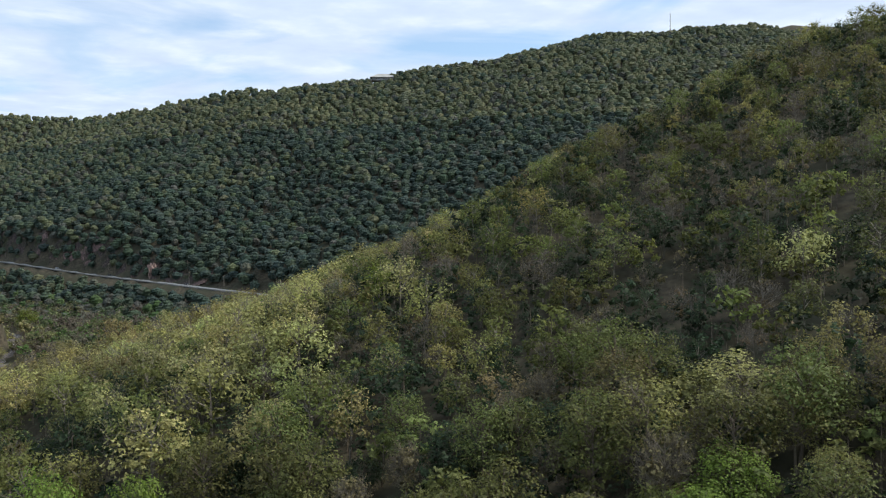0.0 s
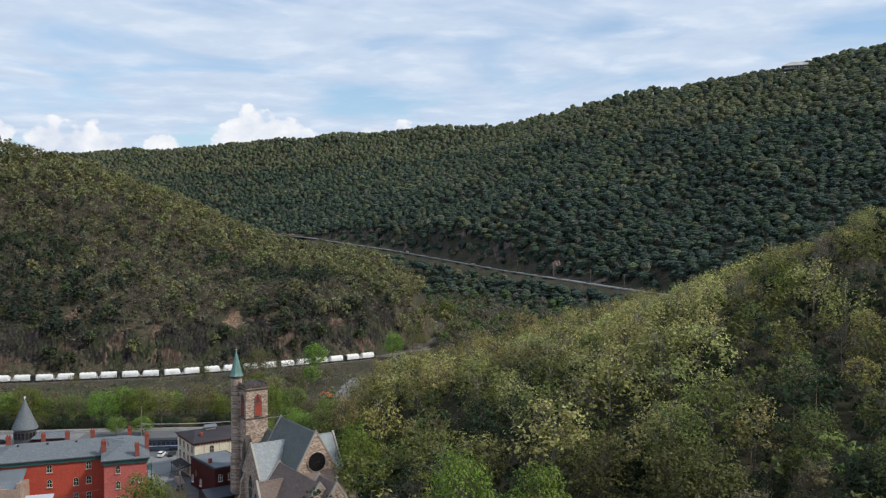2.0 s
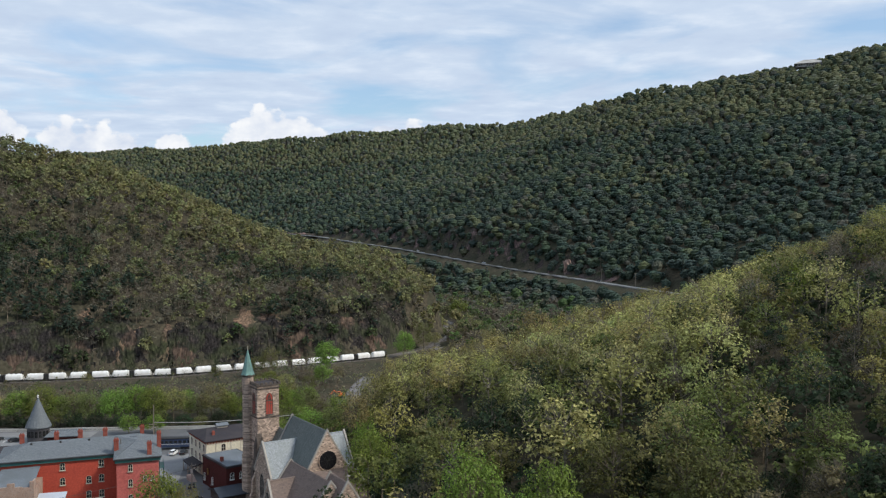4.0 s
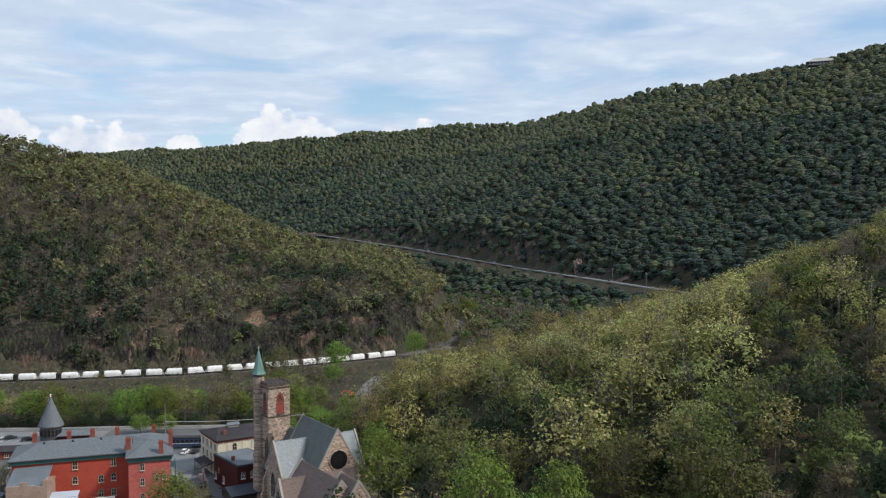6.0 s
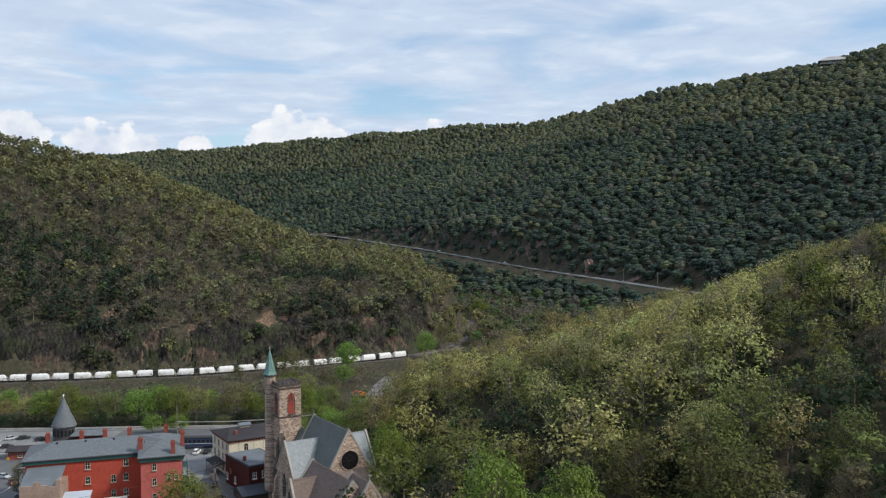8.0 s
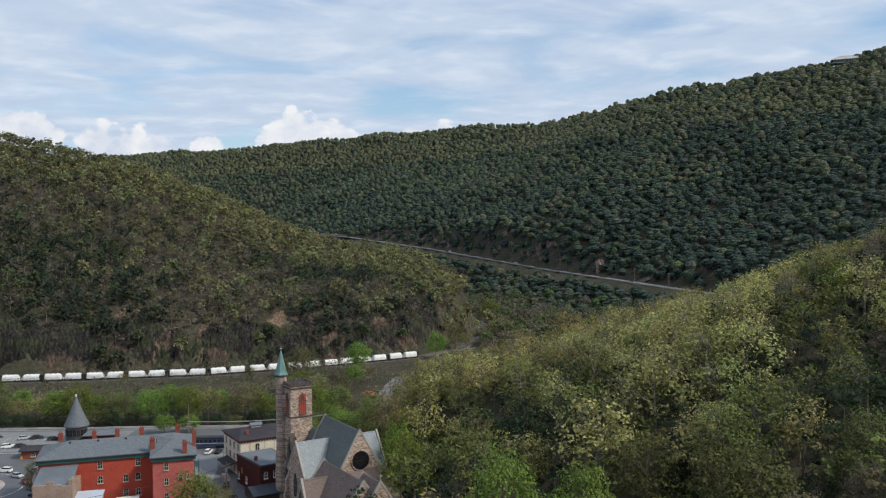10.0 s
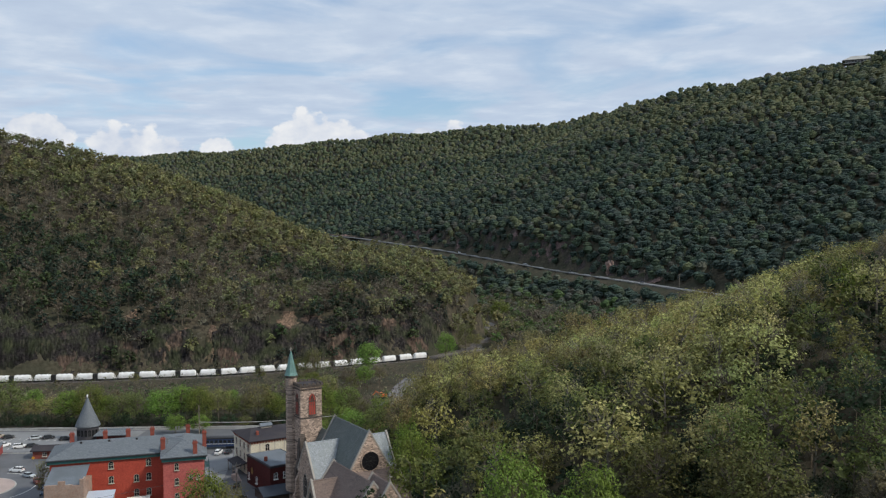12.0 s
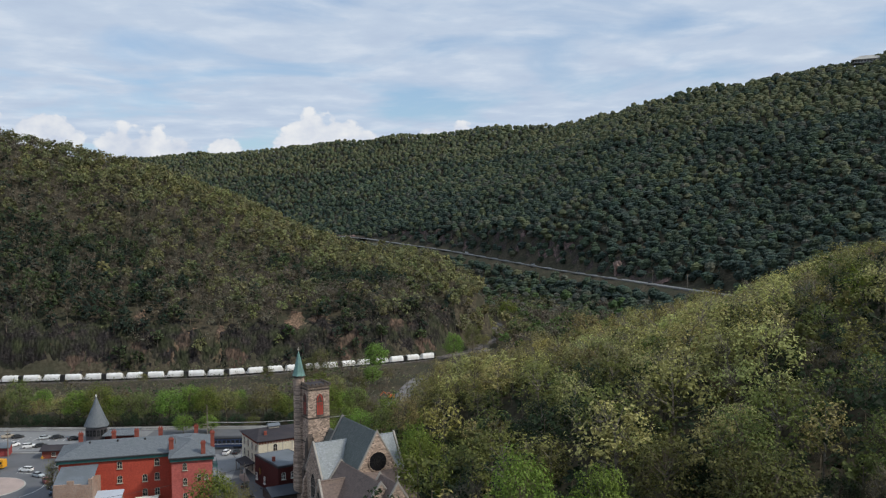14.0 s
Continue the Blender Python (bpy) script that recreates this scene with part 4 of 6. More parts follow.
def hopper_car(colour_label):
    """White cylindrical-sided covered car: body, two end frames, underframe, bogies."""
    car = thing("covered_hopper_car", ID, colour_label, "railway car", "white cars of the goods train")
    bm = bmesh.new()
    prof = [(-1.55, 1.5), (-1.62, 2.2), (-1.6, 3.1), (-1.35, 3.9), (-0.8, 4.4), (0, 4.55), (0.8, 4.4), (1.35, 3.9), (1.6, 3.1), (1.62, 2.2), (1.55, 1.5)]
    rows = []
    for x, sc, lift in ((-4.1, 0.8, 0.0), (-3.95, 0.97, 0.0), (-3.7, 1, 0), (3.5, 1, 0), (4.0, 0.97, 0.0), (4.2, 0.85, 0.0)):
        rows.append([bm.verts.new((x + (0.5 if x > 3.5 else -0.1) * (3 - z) * 0.2, y * sc, 3 + (z - 3) * sc)) for y, z in prof])
    for a, b in zip(rows[:-1], rows[1:]):
        for i in range(1, len(prof)):
            bm.faces.new((a[i - 1], a[i], b[i], b[i - 1]))
    bm.faces.new(rows[0]), bm.faces.new(rows[-1][::-1])
    for ribs in (-2.0, 0.4):
        box(bm, ribs - 0.05, ribs + 0.05, -1.68, -1.5, 1.6, 3.4)
    body = part("tank_body", bm, TANK, car)
    for x in (-2.4, 0.0, 2.4):
        part("roof_hatch", boxed(x - 0.4, x + 0.4, -0.4, 0.4, 4.4, 4.68), TANK, body)
    part("underframe", boxed(-5.2, 5.2, -1.2, 1.2, 0.95, 1.4), IRON, car)
    bm = bmesh.new()
    for y in (-1.35, 1.35):
        tube(bm, (5.05, y, 1.3), (4.3, y, 3.6), 0.09, sides=5)
        tube(bm, (5.05, y, 1.3), (5.05, y, 2.2), 0.09, sides=5)
    for z in (1.7, 2.2):
        tube(bm, (5.05, -1.35, z), (5.05, 1.35, z), 0.06, sides=5)
    part("end_ladder", bm, WHITE, car, "white tubular end ladder")
    part("end_bulkhead", boxed(-5.3, -4.3, -1.45, 1.45, 1.2, 4.2), IRON, car, "black end bulkhead")
    for x in (-3.7, 3.7):
        bogie = part("bogie", boxed(x - 1.3, x + 1.3, -1.1, 1.1, 0.55, 0.95), IRON, car)
        for dx in (-0.85, 0.85):
            bm = bmesh.new()
            tube(bm, (x + dx, -0.9, 0.95), (x + dx, 0.9, 0.95), 0.42, sides=12)
            part("wheelset", bm, IRON, bogie)
    return car


def on_line(line, dist):
    """Place and heading at a distance back from the line's seventh bend."""
    p = along(line[:7], 1.0)[:, :2][::-1]
    run = np.concatenate([[0], np.cumsum(np.linalg.norm(np.diff(p, axis=0), axis=1))])
    x, y = np.interp(dist, run, p[:, 0]), np.interp(dist, run, p[:, 1])
    x2, y2 = np.interp(dist + 2, run, p[:, 0]), np.interp(dist + 2, run, p[:, 1])
    return x, y, math.degrees(math.atan2(y - y2, x - x2))


CAR_SCALE = 0.92
first = hopper_car("white covered hopper car with black ends on the railway")
for ob in (first, *first.children_recursive):
    if ob.data:
        ob.data.transform(Matrix.Scale(CAR_SCALE, 4))
for i in range(34):
    x, y, heading = on_line(RAIL, 5.4 + i * 10.15)
    m = pose(x, y, 0.0, 0, 0, heading + (180 if i % 2 == 0 else 0))
    if i == 0:
        first.matrix_basis = m
    else:
        copy_thing(first, m)

# ---- town ground ----


def sheet(name, corners, z, material, label, category):
    bm = bmesh.new()
    vs = [bm.verts.new((x, y, z)) for x, y in corners]
    lo = [bm.verts.new((x, y, z - 0.5)) for x, y in corners]
    bm.faces.new(vs)
    for i in range(len(vs)):
        bm.faces.new((vs[i - 1], vs[i], lo[i], lo[i - 1]))
    return single(name, bm, material, ID, label, category, kind="structure")


sheet("pavement", ((-330, 190), (-52, 190), (-45, 268), (-40, 338), (-330, 338)), 0.10, ASPHALT, "grey asphalt streets of the town", "street")
sheet("parking_lot", ((-300, 304), (-112, 306), (-112, 336), (-300, 336)), 0.16, LOT, "pale grey asphalt parking lot with painted bays", "parking lot")
sheet("forecourt", ((-92, 262), (-66, 268), (-70, 300), (-96, 300)), 0.15, LOT, "pale grey asphalt yard between the buildings", "yard")
bays = thing("bay_marking", ID, "white painted parking bay lines on the lot", "marking", kind="structure")
bm = bmesh.new()
for i in range(24):
    box(bm, -180 + i * 2.8, -179.88 + i * 2.8, 321, 326, 0.165, 0.172)
    box(bm, -180 + i * 2.8, -179.88 + i * 2.8, 309, 314, 0.165, 0.172)
part("bay_line", bm, LINE, bays)
single("lot_wall", boxed(-300, -62, 337.6, 338.1, 0, 1.25), CONCRETE, ID, "long low pale concrete wall behind the parking lot", "wall", kind="structure")
single("kerb", boxed(-300, -112, 303.4, 303.9, 0, 0.3), CONCRETE, ID, "concrete kerb along the parking lot", "kerb", kind="structure")

circle = thing("roundabout", pose(-139, 262, 0.1), "round island of pale brick pavers with a kerb", "traffic island", kind="structure")
bm = bmesh.new()
tube(bm, (0, 0, -0.2), (0, 0, 0.18), 11.5, sides=40)
part("kerb_ring", bm, CONCRETE, circle)
part("paving", tubed((0, 0, 0), (0, 0, 0.24), 11.1, sides=40), PAVER, circle)
bm = bmesh.new()
for i in range(22):
    a0, a1 = radians(-30 + i * 5.2), radians(-27.6 + i * 5.2)
    for r0, r1 in ((17.0, 17.25),):
        v = [bm.verts.new((math.cos(a) * r, math.sin(a) * r, 0.03)) for a, r in ((a0, r0), (a0, r1), (radians(-24.8 + i * 5.2), r1), (radians(-24.8 + i * 5.2), r0))]
        bm.faces.new(v)
part("lane_line", bm, LINE, circle)

# ---- hotel ----


def chimney(parent, x, y, z0, z1, w=1.2, d=0.9):
    bm = boxed(x - w / 2, x + w / 2, y - d / 2, y + d / 2, z0, z1)
    box(bm, x - w / 2 - 0.12, x + w / 2 + 0.12, y - d / 2 - 0.12, y + d / 2 + 0.12, z1 - 0.55, z1 - 0.25)
    ch = part("chimney", bm, CHIMNEY_BRICK, parent, "weathered brick chimney")
    for dx in (-0.28, 0.28):
        part("chimney_pot", tubed((x + dx, y, z1), (x + dx, y, z1 + 0.45), 0.16, 0.13, sides=7), CHIMNEY_BRICK, ch)


def hotel():
    h = thing("hotel", pose(-107, 241, 0, 0, 0, 16), "long red brick hotel with grey slate hip roof and teal cornice", "building")
    body = part("main_wall", boxed(0, 30, 0, 16, -1, 14.0), RED_BRICK, h, "red painted brick wall")
    wing = part("wing_wall", boxed(30, 41.0, -7, 16, -1, 14.0), PINK_BRICK, h, "faded red brick wing wall")
    part("cornice", boxed(-0.5, 29.6, -0.55, 16.5, 12.95, 13.75), TEAL, h, "teal painted cornice")
    part("cornice", boxed(29.6, 41.5, -7.55, 16.5, 12.95, 13.75), TEAL, h, "teal painted cornice")
    bm = boxed(-0.8, 29.3, -0.9, 16.8, 13.75, 14.2)
    box(bm, 29.3, 41.8, -7.9, 16.8, 13.75, 14.2)
    part("gutter", bm, IRON, h)
    bm = bmesh.new()
    slab(bm, ((-0.9, -1.0, 14.2), (30, -1.0, 14.2), (30, 8, 17.2), (7, 8, 17.2)))
    slab(bm, ((-0.9, -1.0, 14.2), (7, 8, 17.2), (-0.9, 17, 14.2)))
    slab(bm, ((-0.9, 17, 14.2), (7, 8, 17.2), (36, 8, 17.2), (36, 17, 14.2)))
    part("roof", bm, SLATE_GREY, h, "grey slate hip roof")
    bm = bmesh.new()
    slab(bm, ((29.2, -8, 14.22), (41.9, -8, 14.22), (35.5, 0.5, 17.25)))
    slab(bm, ((41.9, -8, 14.22), (41.9, 17, 14.22), (35.5, 8.5, 17.25), (35.5, 0.5, 17.25)))
    slab(bm, ((29.2, -8, 14.22), (35.5, 0.5, 17.25), (35.5, 8.5, 17.25), (29.2, 8, 17.2), (29.2, -1, 14.22)))
    part("wing_roof", bm, SLATE_GREY, h, "grey slate wing roof")
    for x in (4.2, 13.3, 19.7, 26.5, 36.8):
        chimney(h, x, 14.6, 14.0, 18.1)
    chimney(h, 29.9, -1.6, 11.5, 18.4, 1.25, 1.1)
    chimney(h, 38.6, -6.6, 12.5, 18.0, 1.2, 1.0)
    chimney(h, 41.3, 1.5, 12.0, 18.9, 1.1, 1.3)
    for x, z in ((15.9, 10.5), (25.9, 10.6), (15.9, 6.4), (22.6, 6.3), (25.9, 6.5), (22.6, 2.2), (25.9, 2.2), (3.5, 6.4), (9.5, 2.2)):
        window(h, (x, -0.02, z), (1, 0, 0), (0, -1, 0), 1.15, 1.95, WINDOW_GREY, GLASS)
    for x, z, w, hh in ((33.6, 10.4, 0.95, 1.9), (33.6, 6.2, 0.95, 1.9), (37.4, 7.4, 0.8, 1.4), (39.4, 7.4, 0.8, 1.4), (33.6, 2.0, 0.95, 1.9)):
        window(h, (x, -7.02, z), (1, 0, 0), (0, -1, 0), w, hh, WINDOW_GREY, GLASS)
    for y, z in ((-4, 10.2), (1, 10.2), (6, 10.2), (-4, 6.0), (1, 6.0), (6, 6.0), (11, 6.0), (11, 10.2)):
        window(h, (41.02, y, z), (0, 1, 0), (1, 0, 0), 1.1, 2.0, GREY_TRIM, GLASS)
    bm = boxed(33.5, 35.2, 4.2, 5.6, 16.0, 17.3)
    sky = part("roof_hatch", bm, IRON, h, "small dark roof hatch")
    part("hatch_lid", boxed(33.65, 35.05, 4.3, 5.5, 17.3, 17.36), ROOF_FLAT, sky)
    for x in (7.5, 15, 22.5):
        part("roof_vent", boxed(x - 0.25, x + 0.25, 6.4, 6.9, 16.4, 17.2), IRON, h)
    bm = tubed((31.0, 1.5, 15.3), (31.0, 1.5, 17.6), 0.16, sides=8)
    part("vent_pipe", bm, STEEL, h)
    bm = tubed((41.15, -6.8, 0), (41.15, -6.8, 13.6), 0.09, sides=6)
    part("drainpipe", bm, IRON, h)
    bm = bmesh.new()
    for z in (3.6, 7.8):
        box(bm, 41.05, 42.7, 3.2, 9.8, z, z + 0.1)
        for y in (3.3, 5.4, 7.6, 9.7):
            tube(bm, (42.6, y, z), (42.6, y, z + 1.1), 0.05, sides=5)
        tube(bm, (42.6, 3.3, z + 1.1), (42.6, 9.7, z + 1.1), 0.05, sides=5)
    for y in (3.3, 9.7):
        tube(bm, (42.6, y, 0), (42.6, y, 8.8), 0.07, sides=5)
    part("fire_escape", bm, TEAL, h, "teal iron fire escape")


hotel()


def white_terrace():
    """Stairs and rails at the back of the hotel."""
    t = thing("back_stair", pose(-81, 247, 0, 0, 0, 16), "white metal back stair and landing beside the hotel", "stairs")
    part("landing", boxed(-6.5, -0.4, -4.4, -0.1, 2.2, 2.4), WHITE, t)
    for x in (-6.3, -3.4, -0.6):
        part("post", boxed(x - 0.08, x + 0.08, -4.3, -4.14, 0, 3.5), WHITE, t)
    for z in (2.9, 3.45):
        part("rail", boxed(-6.3, -0.6, -4.27, -4.17, z, z + 0.08), WHITE, t)
    bm = bmesh.new()
    for i in range(11):
        box(bm, -7.0 - i * 0.3, -6.6 - i * 0.3, -4.3, -3.0, 2.1 - i * 0.2, 2.2 - i * 0.2)
    part("flight", bm, WHITE, t)


white_terrace()


def brick_annex():
    a = thing("brick_annex", pose(-103.5, 229.5, 0, 0, 0, 12), "old tan brick building with a stepped parapet and grey roof", "building")
    part("wall", boxed(0, 9.8, 0, 14, -1, 9.2), TAN_BRICK, a)
    bm = bmesh.new()
    for x0, x1, z in ((0, 3.4, 10.4), (3.4, 5.2, 11.3), (5.2, 7.0, 10.3), (7.0, 8.8, 10.0), (8.8, 9.8, 11.6)):
        box(bm, x0, x1, -0.05, 0.45, 9.2, z)
    box(bm, 9.35, 9.8, 0.45, 3, 9.2, 11.5)
    part("parapet", bm, TAN_BRICK, a, "stepped brick parapet with worn cap stones")
    bm = bmesh.new()
    slab(bm, ((-0.4, 0.5, 9.6), (9.3, 0.5, 9.6), (9.3, 14.2, 12.6), (-0.4, 14.2, 12.6)))
    part("roof", bm, ROOF_FLAT, a, "sloping grey felt roof")
    part("back_wall", boxed(-0.2, 9.2, 13.6, 14, 9.2, 12.4), TAN_BRICK, a)
    part("lean_to", boxed(9.9, 16.5, 1, 7, -1, 5.2), TAN_BRICK, a)
    bm = bmesh.new()
    slab(bm, ((9.8, 0.6, 5.3), (16.8, 0.6, 5.3), (16.8, 7.3, 6.2), (9.8, 7.3, 6.2)))
    part("lean_to_roof", bm, ROOF_PALE, a, "pale blue metal lean-to roof")


brick_annex()

# ---- station, sheds ----


def station():
    s = thing("station_turret", pose(-128.6, 322, 0), "round station turret with a tall grey slate cone roof", "building")
    bm = bmesh.new()
    tube(bm, (0, 0, 0), (0, 0, 5.7), 3.75, sides=20)
    part("drum", bm, surface("dark_station_wall", (0.075, 0.07, 0.075), 0.7, 0.2, 3), s)
    bm = bmesh.new()
    prev = None
    for z, r in ((5.5, 4.45), (5.85, 4.4), (7.6, 3.6), (10.7, 2.25), (13.7, 1.05), (15.8, 0.26), (16.0, 0.2)):
        ring = [bm.verts.new((math.cos(a) * r, math.sin(a) * r, z)) for a in (2 * math.pi * i / 24 for i in range(24))]
        if prev:
            for i in range(24):
                bm.faces.new((prev[i - 1], prev[i], ring[i], ring[i - 1]))
        else:
            bm.faces.new(ring[::-1])
        prev = ring
    bm.faces.new(prev)
    part("cone_roof", bm, SLATE_GREY, s, "tall grey slate cone roof")
    bm = tubed((0, 0, 15.9), (0, 0, 16.8), 0.22, 0.12, sides=8)
    bmesh.ops.create_icosphere(bm, subdivisions=1, radius=0.34, matrix=Matrix.Translation((0, 0, 16.7)))
    part("finial", bm, WHITE, s, "pale ball finial")
    for i in range(9):
        a = radians(180 + 20 * i)
        n = Vector((math.cos(a), math.sin(a), 0))
        window(s, n * 3.72 + Vector((0, 0, 2.2)), (-n.y, n.x, 0), n, 0.8, 2.2, IRON, GLASS, sill=False)
    b = thing("station_building", pose(-126, 320, 0, 0, 0, 8), "low station building with a dark grey hip roof", "building")
    part("wall", boxed(2, 12, -3.5, 6, 0, 3.0), MAROON, b)
    bm = bmesh.new()
    slab(bm, ((1, -4.5, 3.0), (13, -4.5, 3.0), (11, 1.2, 4.4), (3, 1.2, 4.4)))
    slab(bm, ((13, -4.5, 3.0), (13, 7, 3.0), (11, 1.2, 4.4)))
    slab(bm, ((1, 7, 3.0), (13, 7, 3.0), (11, 1.2, 4.4), (3, 1.2, 4.4)))
    part("roof", bm, SLATE_GREY, b)


station()


def low_shed(x, y, heading, w, d, hgt, wall, roof, label):
    s = thing("shed", pose(x, y, 0, 0, 0, heading), label, "building", "sheds by the street")
    part("wall", boxed(0, w, 0, d, 0, hgt), wall, s)
    bm = bmesh.new()
    slab(bm, ((-0.7, -0.8, hgt), (w + 0.7, -0.8, hgt), (w + 0.7, d / 2, hgt + 1.2), (-0.7, d / 2, hgt + 1.2)))
    slab(bm, ((-0.7, d + 0.8, hgt), (w + 0.7, d + 0.8, hgt), (w + 0.7, d / 2, hgt + 1.2), (-0.7, d / 2, hgt + 1.2)))
    solid(bm, ((0, 0, hgt - 0.05), (0, d, hgt - 0.05), (0, d / 2, hgt + 1.0)), (0.2, 0, 0))
    solid(bm, ((w - 0.2, 0, hgt - 0.05), (w - 0.2, d, hgt - 0.05), (w - 0.2, d / 2, hgt + 1.0)), (0.2, 0, 0))
    part("roof", bm, roof, s)
    window(s, (w * 0.3, -0.02, 0.9), (1, 0, 0), (0, -1, 0), 1.2, 1.3, TRIM, GLASS)
    window(s, (w * 0.7, -0.02, 0.9), (1, 0, 0), (0, -1, 0), 1.2, 1.3, TRIM, GLASS)
    return s


low_shed(-137, 296, 6, 13, 6, 2.9, CHIMNEY_BRICK, ROOF_DARK, "low brick shed with a grey gable roof beside the street")
low_shed(-163, 297, 12, 13, 5, 3.2, surface("red_shed_paint", (0.30, 0.05, 0.045), 0.6, 0.2, 3), ROOF_FLAT, "small red painted shed at the street corner")
sign = thing("road_sign", pose(-133.0, 287.5, 0.1), "yellow diamond warning sign on a thin post", "sign")
part("post", tubed((0, 0, 0), (0, 0, 2.6), 0.05, sides=6), STEEL, sign)
part("plate", solid(bmesh.new(), ((-0.6, 0, 2.6), (0, 0, 2.0), (0.6, 0, 2.6), (0, 0, 3.2)), (0, 0.06, 0)), YELLOW, sign)

# ---- cream building, maroon building ----


def cream_building():
    c = thing("cream_building", pose(-58, 271, 0, 0, 0, 30), "cream painted brick building of three storeys with a dark roof", "building")
    part("wall", boxed(0, 24, 0, 17, -1, 11.4), CREAM, c)
    bm = boxed(-0.35, 24.3, -0.35, 17.3, 11.0, 11.5)
    part("cornice", bm, CHIMNEY_BRICK, c, "red brick cornice")
    bm = bmesh.new()
    for i in range(26):
        box(bm, 0.2 + i * 0.92, 0.6 + i * 0.92, -0.28, 0, 10.55, 11.0)
    for i in range(18):
        box(bm, -0.28, 0, 0.3 + i * 0.92, 0.7 + i * 0.92, 10.55, 11.0)
    tagged(part("dentil", bm, CHIMNEY_BRICK, c), kind="stuff")
    bm = bmesh.new()
    slab(bm, ((-0.7, -0.7, 11.5), (24.7, -0.7, 11.5), (21, 8.5, 13.6), (3, 8.5, 13.6)))
    slab(bm, ((-0.7, -0.7, 11.5), (3, 8.5, 13.6), (-0.7, 17.7, 11.5)))
    slab(bm, ((-0.7, 17.7, 11.5), (24.7, 17.7, 11.5), (21, 8.5, 13.6), (3, 8.5, 13.6)))
    slab(bm, ((24.7, -0.7, 11.5), (24.7, 17.7, 11.5), (21, 8.5, 13.6)))
    roof = part("roof", bm, ROOF_DARK, c, "dark low hip roof")
    bm = boxed(6.0, 9.4, 7.4, 9.4, 12.6, 14.1)
    lan = part("roof_lantern", bm, GREY_TRIM, roof, "grey roof lantern with sloping glass")
    bm = bmesh.new()
    slab(bm, ((5.7, 7.0, 14.1), (9.7, 7.0, 14.1), (9.7, 8.4, 14.8), (5.7, 8.4, 14.8)), 0.12)
    slab(bm, ((5.7, 9.8, 14.1), (9.7, 9.8, 14.1), (9.7, 8.4, 14.8), (5.7, 8.4, 14.8)), 0.12)
    part("lantern_roof", bm, ROOF_FLAT, lan)
    part("chimney", boxed(3.0, 3.8, 3.2, 4.0, 12, 13.6), CHIMNEY_BRICK, c)
    for y in (2.2, 6.2, 10.2, 14.2):
        for z in (1.0, 4.5, 8.0):
            window(c, (-0.02, y, z), (0, -1, 0), (-1, 0, 0), 1.05, 2.0, TRIM, GLASS)
    for x in (5.4, 13.2, 19.5):
        for z in (4.4, 7.9):
            window(c, (x, -0.02, z), (1, 0, 0), (0, -1, 0), 1.2, 2.1, TRIM, GLASS)
    bm = bmesh.new()
    for x in (3.0, 7.8, 11.0, 15.6):
        box(bm, x - 0.14, x + 0.14, -0.12, 0, 6.8, 10.5)
    part("pilaster", bm, TRIM, c)
    porch = part("porch_roof", slab(bmesh.new(), ((-3.4, 3.5, 3.3), (-3.4, 13.5, 3.3), (-0.05, 13.5, 4.1), (-0.05, 3.5, 4.1)), 0.3), ROOF_DARK, c, "dark porch roof")
    for y in (3.8, 8.5, 13.2):
        part("porch_post", boxed(-3.3, -3.1, y - 0.1, y + 0.1, 0, 3.3), POLE_WOOD, porch)
    bm = bmesh.new()
    for i in range(8):
        box(bm, -5.4, -3.5, 2.0 - i * 0.55, 2.6 - i * 0.55, 0.1, 1.5 - i * 0.18)
    part("steps", bm, PAVER, c, "brown wooden steps")


cream_building()


